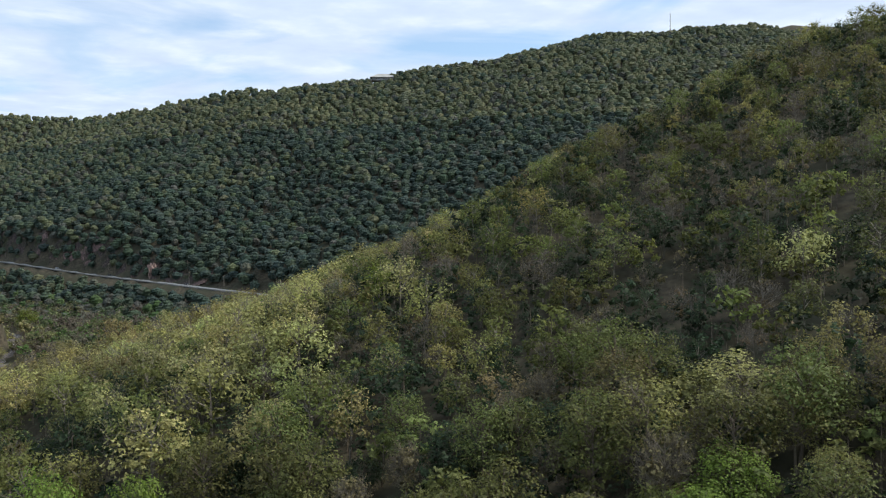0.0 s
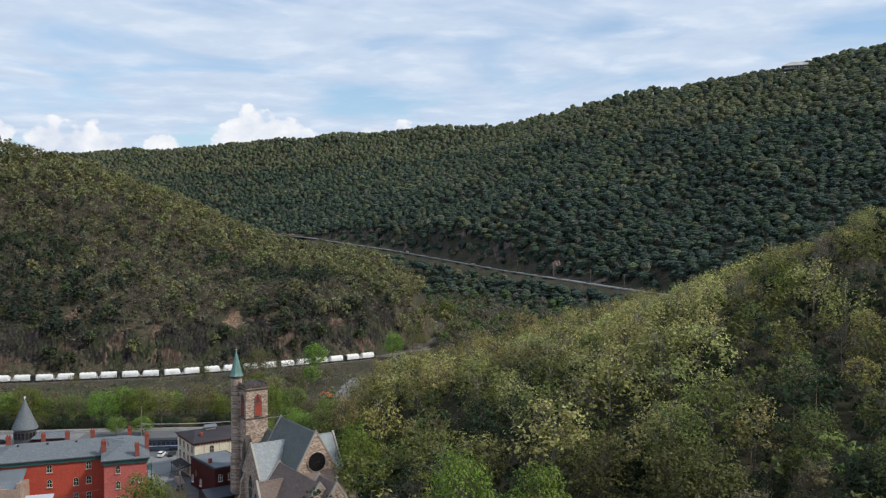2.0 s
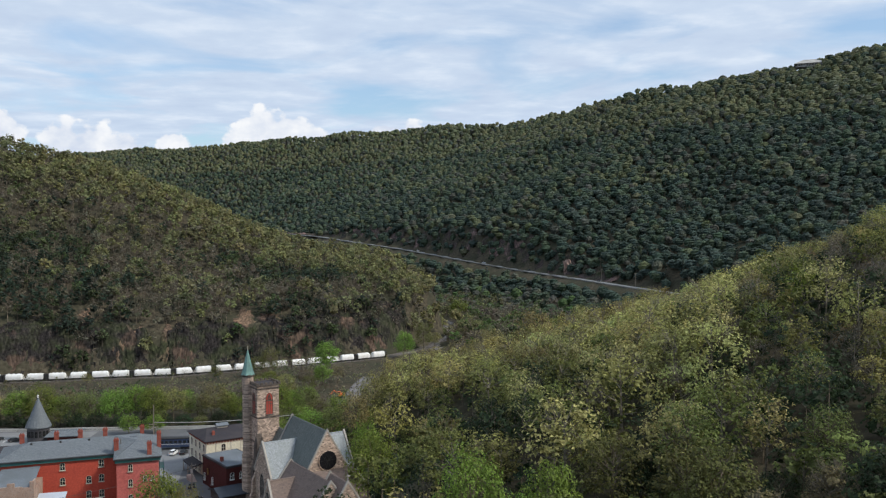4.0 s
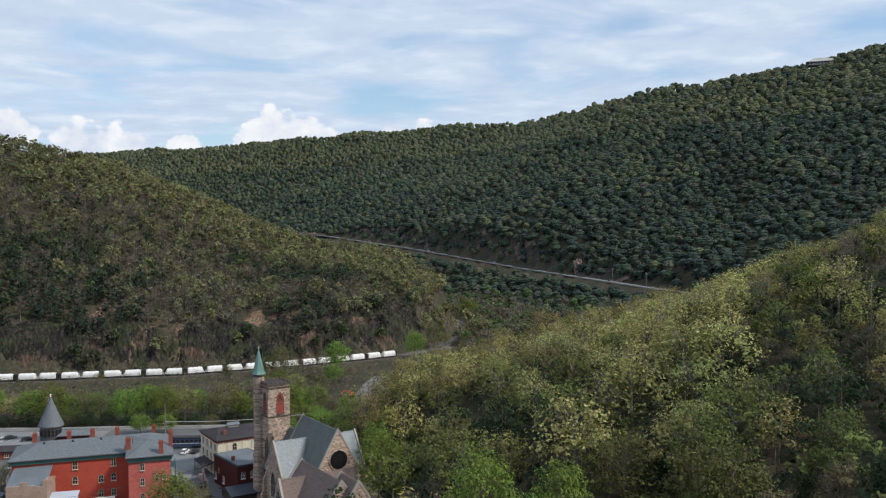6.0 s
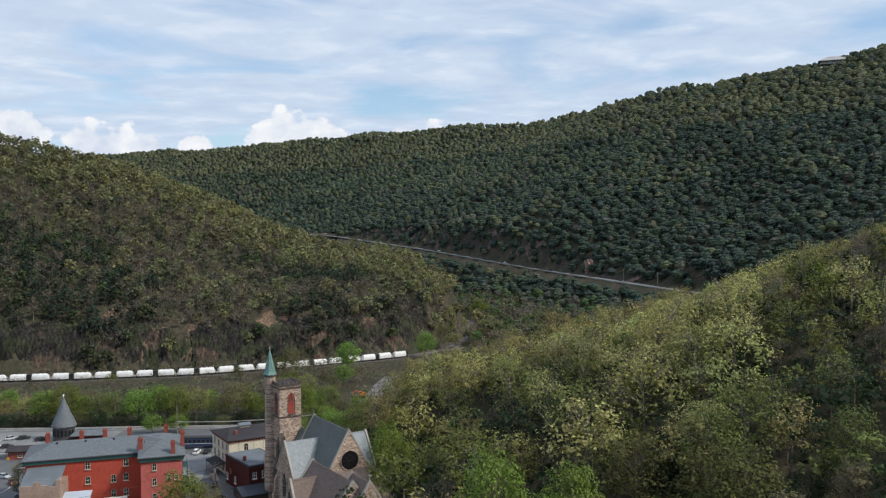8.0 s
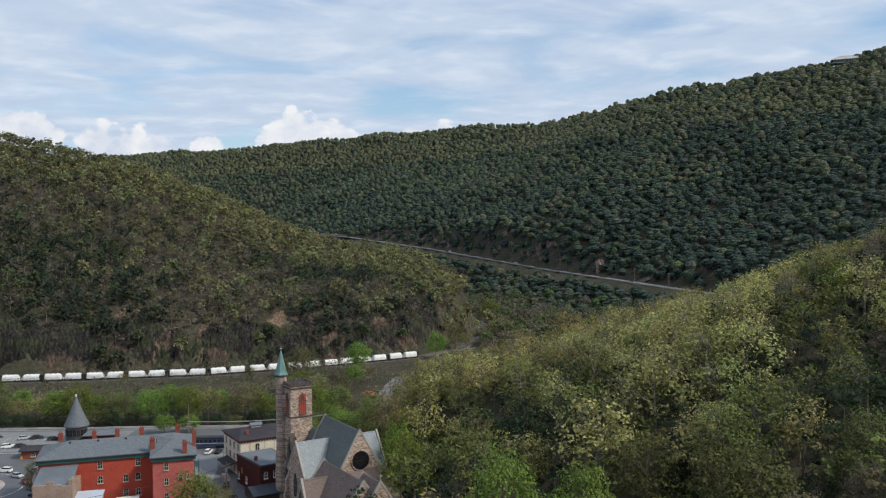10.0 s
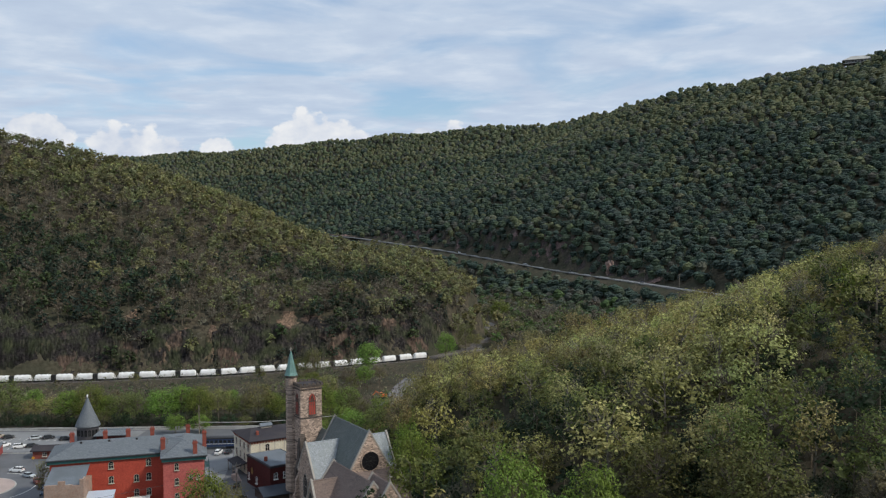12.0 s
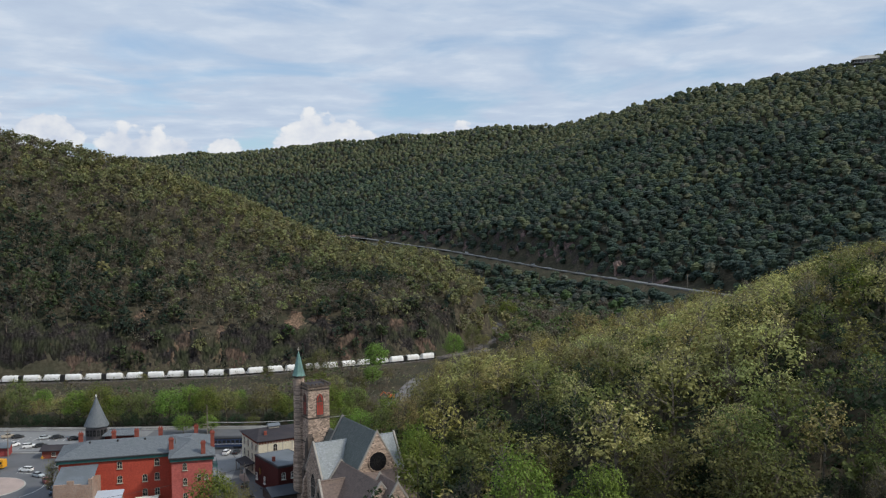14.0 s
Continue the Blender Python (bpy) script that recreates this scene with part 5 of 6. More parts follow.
def maroon_building():
    b = thing("maroon_building", pose(-48.3, 251.6, 0, 0, 0, 34), "two-storey maroon brick building with a grey flat roof", "building")
    part("wall", boxed(0, 11, 0, 17.5, -1, 8.6), MAROON, b)
    bm = boxed(-0.15, 11.15, -0.15, 17.65, 8.3, 8.8)
    part("coping", bm, ROOF_DARK, b)
    part("roof", boxed(0.4, 10.6, 0.4, 17.1, 8.8, 8.9), ROOF_FLAT, b, "flat grey roof")
    part("chimney", boxed(1.0, 1.8, 6.0, 6.8, 8.8, 10.2), CHIMNEY_BRICK, b)
    for x in (1.7, 4.6):
        for z in (5.0, 1.4):
            window(b, (x, -0.02, z), (1, 0, 0), (0, -1, 0), 0.95, 1.8, WHITE, GLASS)
    for y in (10.0, 16.0):
        window(b, (-0.02, y, 1.6), (0, -1, 0), (-1, 0, 0), 1.0, 2.0, WHITE, GLASS)
    bm = bmesh.new()
    bm.faces.new([bm.verts.new((-0.12, 13.4 + math.cos(a) * 0.8, 4.6 + math.sin(a) * 1.1)) for a in (2 * math.pi * i / 20 for i in range(20))])
    bmesh.ops.solidify(bm, geom=bm.faces[:], thickness=0.1)
    part("sign_plate", bm, surface("ochre_sign", (0.42, 0.26, 0.07), 0.6, 0.2, 4), b, "oval ochre sign plate")
    s = thing("low_dark_annex", pose(-52, 243, 0, 0, 0, 30), "low annex with a dark metal roof beside the church", "building")
    part("wall", boxed(4, 12, 0, 9, -1, 2.2), DARK_STONE, s)
    bm = bmesh.new()
    slab(bm, ((3.4, -0.6, 2.2), (12.4, -0.6, 2.2), (12.4, 4.5, 3.8), (3.4, 4.5, 3.8)))
    slab(bm, ((3.4, 9.6, 2.2), (12.4, 9.6, 2.2), (12.4, 4.5, 3.8), (3.4, 4.5, 3.8)))
    solid(bm, ((4, 0, 2.1), (4, 9, 2.1), (4, 4.5, 3.6)), (0.2, 0, 0))
    part("roof", bm, surface("blue_black_roof", (0.04, 0.05, 0.065), 0.5, 0.2, 3), s)


maroon_building()

# ---- church ----


def gabled(parent, x0, x1, y0, y1, base, eave, apex, along_x, wall, roof_mat, verge=0.35, roof_label=""):
    """Walls with two gables and a steep roof with raised verges."""
    bm = bmesh.new()
    if along_x:
        mid = (y0 + y1) / 2
        outline = lambda x: ((x, y0, base), (x, y1, base), (x, y1, eave), (x, mid, apex), (x, y0, eave))
        solid(bm, outline(x0), (x1 - x0, 0, 0))
    else:
        mid = (x0 + x1) / 2
        outline = lambda y: ((x0, y, base), (x1, y, base), (x1, y, eave), (mid, y, apex), (x0, y, eave))
        solid(bm, outline(y0), (0, y1 - y0, 0))
    w = part("wall", bm, wall, parent)
    bm = bmesh.new()
    half = (y1 - y0) / 2 if along_x else (x1 - x0) / 2
    drop = (apex - eave) / half * 0.5
    for side in (-1, 1):
        if along_x:
            q = ((x0 + 0.5, mid, apex + 0.25), (x1 - 0.5, mid, apex + 0.25), (x1 - 0.5, mid + side * (half + 0.5), eave - drop + 0.25), (x0 + 0.5, mid + side * (half + 0.5), eave - drop + 0.25))
        else:
            q = ((mid, y0 + 0.5, apex + 0.25), (mid, y1 - 0.5, apex + 0.25), (mid + side * (half + 0.5), y1 - 0.5, eave - drop + 0.25), (mid + side * (half + 0.5), y0 + 0.5, eave - drop + 0.25))
        slab(bm, q, 0.3)
    part("roof", bm, roof_mat, parent, roof_label)
    for end in (0, 1):
        bm = bmesh.new()
        for side in (-1, 1):
            if along_x:
                x = x0 - 0.1 if end == 0 else x1 - 0.4
                a, b = (x, mid, apex), (x, mid + side * (half + 0.55), eave - drop * 1.1)
                solid(bm, (a, b, (b[0], b[1], b[2] + 0.75), (a[0], a[1], a[2] + 0.75)), (0.5, 0, 0))
            else:
                y = y0 - 0.1 if end == 0 else y1 - 0.4
                a, b = (mid, y, apex), (mid + side * (half + 0.55), y, eave - drop * 1.1)
                solid(bm, (a, b, (b[0], b[1], b[2] + 0.75), (a[0], a[1], a[2] + 0.75)), (0, 0.5, 0))
        part("coping", bm, GREY_TRIM, parent, "grey stone gable coping")
    return w


def church():
    c = thing("church", pose(-26.6, 232, 3, 0, 0, 30), "gothic stone church with steep slate roofs and a square tower", "church")
    gabled(c, -4.0, 10.0, -13.6, 8.5, -4, 10.4, 22.6, False, STONE, SLATE_GREEN, roof_label="steep dark green slate nave roof")
    gabled(c, -9.1, 14.6, -5.3, 5.3, -4, 10.8, 18.4, True, STONE, SLATE_LIGHT, roof_label="pale slate transept roof")
    gabled(c, -0.8, 6.5, 8.3, 18.0, -4, 11.5, 17.6, False, STONE, SLATE_GREEN, roof_label="dark slate chancel roof")
    # rose window
    rose = part("rose_window", bmesh.new(), LEADED, c)
    bm = bmesh.new()
    tube(bm, (3, -13.66, 15.3), (3, -13.9, 15.3), 2.6, sides=32)
    part("stone_ring", bm, STONE, rose)
    bm = bmesh.new()
    tube(bm, (3, -13.85, 15.3), (3, -13.93, 15.3), 2.38, sides=32)
    part("glass_disc", bm, LEADED, rose)
    bm = bmesh.new()
    for i in range(10):
        a = 2 * math.pi * i / 10
        tube(bm, (3, -13.97, 15.3), (3 + math.cos(a) * 2.1, -13.97, 15.3 + math.sin(a) * 2.1), 0.07, sides=5)
        tube(bm, (3 + math.cos(a) * 1.2, -13.97, 15.3 + math.sin(a) * 1.2), (3 + math.cos(a + 0.628) * 1.2, -13.97, 15.3 + math.sin(a + 0.628) * 1.2), 0.06, sides=5)
    part("tracery", bm, LEAD, rose)
    # transept gable window and buttresses
    window(c, (-9.13, 0, 4.2), (0, -1, 0), (-1, 0, 0), 2.5, 6.4, GREY_TRIM, LEADED, True, 2)
    for y in (-5.2, 5.2):
        bm = bmesh.new()
        solid(bm, ((-10.5, y - 0.5, -4), (-9.0, y - 0.5, -4), (-9.0, y - 0.5, 9.6), (-9.9, y - 0.5, 7.6), (-10.0, y - 0.5, 4.5), (-10.5, y - 0.5, 3.6)), (0, 1, 0))
        part("buttress", bm, STONE, c)
    tower(c)
    parish_hall(c)


def tower(c):
    x0, y0, s, top = -3.6, 17.2, 6.4, 30.1
    bm = bmesh.new()
    box(bm, x0, x0 + s, y0, y0 + s, -5, top)
    t = part("tower", bm, STONE, c, "square stone bell tower")
    for z, g in ((21.0, 0.2), (14.0, 0.14), (top - 1.0, 0.25), (8.6, 0.2)):
        part("string_course", boxed(x0 - g, x0 + s + g, y0 - g, y0 + s + g, z, z + 0.3), DARK_STONE, t)
    bm = bmesh.new()
    e = 0.35
    for i in range(6):
        for a, b in ((0, 0), (0, 1), (1, 0), (1, 1)):
            p = -e + i * (s + 2 * e - 0.75) / 5
            if a == 0:
                yy = y0 - e if b == 0 else y0 + s + e - 0.5
                box(bm, x0 + p, x0 + p + 0.75, yy, yy + 0.5, top + 0.3, top + 0.8)
            elif 0 < i < 5:
                xx = x0 - e if b == 0 else x0 + s + e - 0.5
                box(bm, xx, xx + 0.5, y0 + p, y0 + p + 0.75, top + 0.3, top + 0.8)
    for a in (0, 1):
        yy = y0 - e if a == 0 else y0 + s + e - 0.5
        box(bm, x0 - e, x0 + s + e, yy, yy + 0.5, top - 0.1, top + 0.3)
        xx = x0 - e if a == 0 else x0 + s + e - 0.5
        box(bm, xx, xx + 0.5, y0 - e + 0.5, y0 + s + e - 0.5, top - 0.1, top + 0.3)
    part("battlement", bm, DARK_STONE, t, "dark weathered stone battlement")
    part("tower_roof", boxed(x0 + 0.2, x0 + s - 0.2, y0 + 0.2, y0 + s - 0.2, top, top + 0.25), ROOF_DARK, t)
    for at, u, n in (((x0 + s / 2 + 0.3, y0 - 0.02, 21.9), (1, 0, 0), (0, -1, 0)), ((x0 - 0.02, y0 + s / 2 - 0.8, 21.9), (0, -1, 0), (-1, 0, 0))):
        w = window(t, at, u, n, 1.9, 6.0, DARK_STONE, LOUVRE, True, 2, label="pointed belfry opening with red louvres")
        bm = bmesh.new()
        for i in range(5):
            ang = 2 * math.pi * i / 5
            tube(bm, (math.cos(ang) * 0.4, 4.55 + math.sin(ang) * 0.4, 0.09), (math.cos(ang + 1.26) * 0.4, 4.55 + math.sin(ang + 1.26) * 0.4, 0.09), 0.15, sides=5)
        box(bm, -0.95, 0.95, 3.7, 3.95, 0.04, 0.16)
        for dx in (-0.42, 0.42):
            tube(bm, (dx, 3.9, 0.09), (0, 5.7, 0.09), 0.11, sides=5)
        part("tracery", bm, DARK_STONE, w)
    window(t, (x0 + 4.9, y0 - 0.02, 13.0), (1, 0, 0), (0, -1, 0), 1.1, 1.5, GREY_TRIM, LEADED)
    # blind arches and corner buttresses
    for dx in (0.4, s - 0.4):
        bm = bmesh.new()
        x = x0 + dx
        solid(bm, ((x - 0.75, y0 - 1.5, -5), (x - 0.75, y0, -5), (x - 0.75, y0, 16.8), (x - 0.75, y0 - 0.5, 14.4), (x - 0.75, y0 - 0.7, 9.4), (x - 0.75, y0 - 1.5, 7.6)), (1.5, 0, 0))
        part("buttress", bm, DARK_STONE, t)
    bm = bmesh.new()
    solid(bm, ((x0 + 0.1, y0 - 0.55, 12.0), (x0 + 2.3, y0 - 0.55, 12.0), (x0 + 1.2, y0 - 0.55, 15.9)), (0, 0.55, 0))
    part("gablet", bm, DARK_STONE, t)
    bm = bmesh.new()
    solid(bm, ((x0 - 1.5, y0 + 0.1, -5), (x0, y0 + 0.1, -5), (x0, y0 + 0.1, 15.5), (x0 - 0.5, y0 + 0.1, 13.5), (x0 - 0.7, y0 + 0.1, 9.0), (x0 - 1.5, y0 + 0.1, 7.0)), (0, 1.5, 0))
    part("buttress", bm, DARK_STONE, t)
    # stair turret
    tx, ty = x0 - 0.3, y0 + s - 0.1
    bm = tubed((tx, ty, -5), (tx, ty, 10), 2.1, 1.9, sides=8)
    tube(bm, (tx, ty, 10), (tx, ty, 32.2), 1.62, 1.55, sides=12)
    tu = part("stair_turret", bm, STONE, c, "round stone stair turret with a copper spire")
    bm = tubed((tx, ty, 32.0), (tx, ty, 32.6), 1.8, 1.95, sides=12)
    part("turret_band", bm, DARK_STONE, tu)
    bm = bmesh.new()
    tube(bm, (tx, ty, 32.5), (tx, ty, 33.3), 2.0, 1.65, sides=8)
    tube(bm, (tx, ty, 33.3), (tx, ty, 39.4), 1.65, 0.14, sides=8)
    sp = part("spire", bm, COPPER, tu, "verdigris copper spire")
    bm = tubed((tx, ty, 39.3), (tx, ty, 40.6), 0.09, 0.05, sides=6)
    box(bm, tx - 0.35, tx + 0.35, ty - 0.06, ty + 0.06, 39.95, 40.08)
    part("cross", bm, GREY_TRIM, sp)


def parish_hall(c):
    x, y0, y1, eave, apex, hw = -7.8, -38.0, -15.4, 7.5, 17.2, 7.2
    gabled(c, x - hw, x + hw, y0, y1, -6, eave, apex, False, STONE, SHINGLE_BROWN, roof_label="steep brown shingle hall roof")
    # small front gable with three lights
    gabled(c, x - 1.0, x + 6.2, y0 - 3.2, y0 + 6, -6, 12.0, 17.6, False, STONE, SHINGLE_BROWN)
    for i in range(3):
        window(c, (x + 1.6 + i * 0.95, y0 - 3.22, 12.2), (1, 0, 0), (0, -1, 0), 0.6, 1.8, GREY_TRIM, LEADED, sill=False)
    bm = tubed((x + 2.6, y0 - 3.0, 18.2), (x + 2.6, y0 - 3.0, 19.6), 0.12, sides=6)
    box(bm, x + 2.1, x + 3.1, y0 - 3.1, y0 - 2.9, 19.0, 19.25)
    part("cross", bm, GREY_TRIM, c, "small stone cross")
    # left gablet
    gabled(c, x - hw - 1.4, x - 0.5, y1 - 9.5, y1 - 3.5, -6, 9.5, 15.0, True, STONE, SHINGLE_BROWN)
    window(c, (x - hw - 1.42, y1 - 6.5, 7.5), (0, -1, 0), (-1, 0, 0), 2.6, 5.2, GREY_TRIM, LEADED, True, 2)
    # lean-to below the rose window
    bm = bmesh.new()
    solid(bm, ((-1.2, -13.4, -4), (-1.2, -13.4, 12.7), (-1.2, -27, 5.2), (-1.2, -27, -4)), (11.4, 0, 0))
    part("aisle_wall", bm, STONE, c)
    bm = bmesh.new()
    slab(bm, ((-1.4, -13.3, 13.0), (10.3, -13.3, 13.0), (10.3, -27.6, 5.2), (-1.4, -27.6, 5.2)), 0.25)
    part("lean_to_roof", bm, SHINGLE_BROWN, c, "brown shingle lean-to roof")
    bm = bmesh.new()
    solid(bm, ((10.2, -13.2, 12.6), (10.2, -27.8, 4.7), (10.2, -27.8, 5.7), (10.2, -13.2, 13.6)), (0.5, 0, 0))
    part("coping", bm, GREY_TRIM, c)


church()


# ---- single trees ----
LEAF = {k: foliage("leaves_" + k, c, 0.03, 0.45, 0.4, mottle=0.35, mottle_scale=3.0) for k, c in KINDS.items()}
# the same leaves at 0.6: shade within the crown painted into their colour
INNER_SHADE = {k: foliage("inner_leaf_shade_" + k, tuple(v * 0.6 for v in c), 0.02, 0.3, 0.25, mottle=0.35, mottle_scale=3.0) for k, c in KINDS.items()}
TREE_WORDS = {
    "olive": "broad tree with sparse olive-green young leaves", "gold": "tree with golden-yellow budding leaves", "silver": "tree with pale silvery-green new leaves",
    "green": "rounded tree in mid-green leaf", "bright": "rounded tree in fresh bright green leaf", "brown": "nearly bare tree with brown twigs and buds",
    "dark": "low dark green evergreen shrub", "pine": "dark green conifer",
}


def mesh_of(name, faces, material):
    me = bpy.data.meshes.new(name)
    triangles(me, faces)
    me.materials.append(material)
    return me


def make_tree(kind, seed, high, wide, clumps, per, size, bare=0.0, limbs=9, twig=3, low=0.28):
    """A tree ready to be copied: trunk with limbs, and crown."""
    rng = np.random.default_rng(seed)
    if kind == "pine":
        v, w = conifer(rng, high, wide, clumps * per, size, 6)
    else:
        v, w = broadleaf(rng, high, wide, clumps, per, size, bare, 6, limbs, twig, low, chaos=0.3, core=8)
    t = thing("tree", ID, TREE_WORDS[kind], "tree", "trees of the hillside and town")
    bark = PALE_BARK if kind in ("silver", "brown", "olive") else BARK
    trunk = new("trunk", mesh_of("trunk", v[w == 1], bark))
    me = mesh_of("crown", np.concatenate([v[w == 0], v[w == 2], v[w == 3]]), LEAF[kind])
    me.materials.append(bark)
    me.materials.append(INNER_SHADE[kind])
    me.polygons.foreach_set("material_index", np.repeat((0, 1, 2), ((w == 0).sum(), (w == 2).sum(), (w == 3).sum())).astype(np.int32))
    trunk.parent = new("crown", me).parent = t
    return t, high, wide


TREES = {
    "olive": [make_tree("olive", 31, 15, 12.5, 36, 67, 0.27, 0.08), make_tree("olive", 32, 14, 11, 34, 65, 0.27, 0.15), make_tree("olive", 33, 16, 13, 38, 65, 0.27)],
    "silver": [make_tree("silver", 34, 15, 12.5, 36, 67, 0.27, 0.05), make_tree("silver", 35, 14, 11, 34, 67, 0.27, 0.1)],
    "green": [make_tree("green", 36, 14, 11, 38, 63, 0.27, low=0.12), make_tree("green", 37, 13, 9.5, 36, 63, 0.27, low=0.14)],
    "bright": [make_tree("bright", 38, 13, 12, 52, 84, 0.27, low=0.12), make_tree("bright", 39, 13, 10, 48, 84, 0.27, low=0.15)],
    "gold": [make_tree("gold", 40, 15, 12, 36, 65, 0.27, 0.12), make_tree("gold", 41, 14, 10, 34, 65, 0.27, 0.2)],
    "brown": [make_tree("brown", 42, 15, 11, 40, 34, 0.45, 0.8, 14), make_tree("brown", 43, 14, 9, 36, 34, 0.45, 0.7, 14), make_tree("brown", 44, 15, 10, 36, 32, 0.45, 0.88, 14)],
    "dark": [make_tree("dark", 45, 8, 9, 34, 63, 0.27, low=0.03)],
}
PLANTED = []


def plant(kind, x, y, high=None, pick=0, spin=0.0, wide=None):
    src, h, w = TREES[kind][pick % len(TREES[kind])]
    sz = (high or h) / h
    sx = wide / w if wide else sz
    m = pose(x, y, float(land(x, y)) - 0.1, 0, 0, spin) @ Matrix.Diagonal((sx, sx, sz, 1))
    if src not in PLANTED:
        PLANTED.append(src)
        src.matrix_basis = m
        return src
    keep = src.scale.copy()
    src.scale = (1, 1, 1)
    t = copy_thing(src, m)
    src.scale = keep
    return t


def hillside_trees():
    rng = np.random.default_rng(50)
    x, y = scatter(rng, -75, 200, 45, 180, 7.4, lambda x, y: near_keep(x, y) & (np.hypot(x, y) <= NEAR) & (np.hypot(x, y) > 62) & (y > 0.55 * x - 25) & (x > -0.25 * y - 10))
    kind = mixture(rng, {"olive": 34, "gold": 5, "silver": 14, "green": 30, "brown": 12, "dark": 10}, len(x))
    # darker kinds low down: real shrubs, and the slope's shade put in by colour
    kind = np.where((np.hypot(x, y) < 132) | ((x < 48) & (y < 215)), mixture(rng, {"olive": 28, "green": 40, "brown": 6, "silver": 5, "dark": 26}, len(x)), kind)
    # the right flank's shade, painted by planting darker kinds
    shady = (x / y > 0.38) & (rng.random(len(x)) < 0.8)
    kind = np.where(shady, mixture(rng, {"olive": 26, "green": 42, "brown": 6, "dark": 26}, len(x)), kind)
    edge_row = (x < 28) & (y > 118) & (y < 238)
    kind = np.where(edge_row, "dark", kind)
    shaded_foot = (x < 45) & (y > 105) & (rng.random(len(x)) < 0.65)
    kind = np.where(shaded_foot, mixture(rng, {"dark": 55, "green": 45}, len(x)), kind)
    for i in range(len(x)):
        if any(math.hypot(x[i] - a[1], y[i] - a[2]) < a[4] * 0.45 for a in MARKED):
            continue
        hgt = rng.uniform(0.55, 1.0) * (15 if kind[i] != "dark" else 9)
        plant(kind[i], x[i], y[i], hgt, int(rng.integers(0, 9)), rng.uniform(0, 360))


# trees that stand out: kind, x, y, height of the top, width
MARKED = (
    ("bright", 9.5, 115, 47.3, 11), ("bright", 20.5, 114, 46.2, 8), ("bright", 15.5, 111, 42.5, 8), ("bright", 69, 66, 50.0, 9.5), ("bright", 77, 70, 51.0, 10), ("silver", 90, 79, 61, 15),
    ("bright", -5.5, 221, 24.5, 14), ("green", 4, 228, 21.0, 9), ("bright", -8, 236, 24, 10), ("gold", 52, 318, 46, 15),
    ("gold", -12, 270, 26, 11), ("olive", -6.7, 280, 31, 11), ("gold", -1.6, 288, 34, 10), ("silver", 4.8, 292, 35, 11), ("gold", 13, 298, 36, 12), ("olive", 20, 290, 32, 11), ("silver", 35, 318, 39.5, 12),
    ("silver", 64, 196, 60, 13), ("green", 48, 205, 50, 12), ("dark", 30, 160, 34, 11), ("dark", 14, 170, 28, 12), ("green", 22, 186, 40, 12), ("dark", 10, 195, 22, 12),
)
for n, (kind, x, y, top, wide) in enumerate(MARKED):
    plant(kind, x, y, max(9, top - float(land(x, y))), n, n * 77, wide)
hillside_trees()


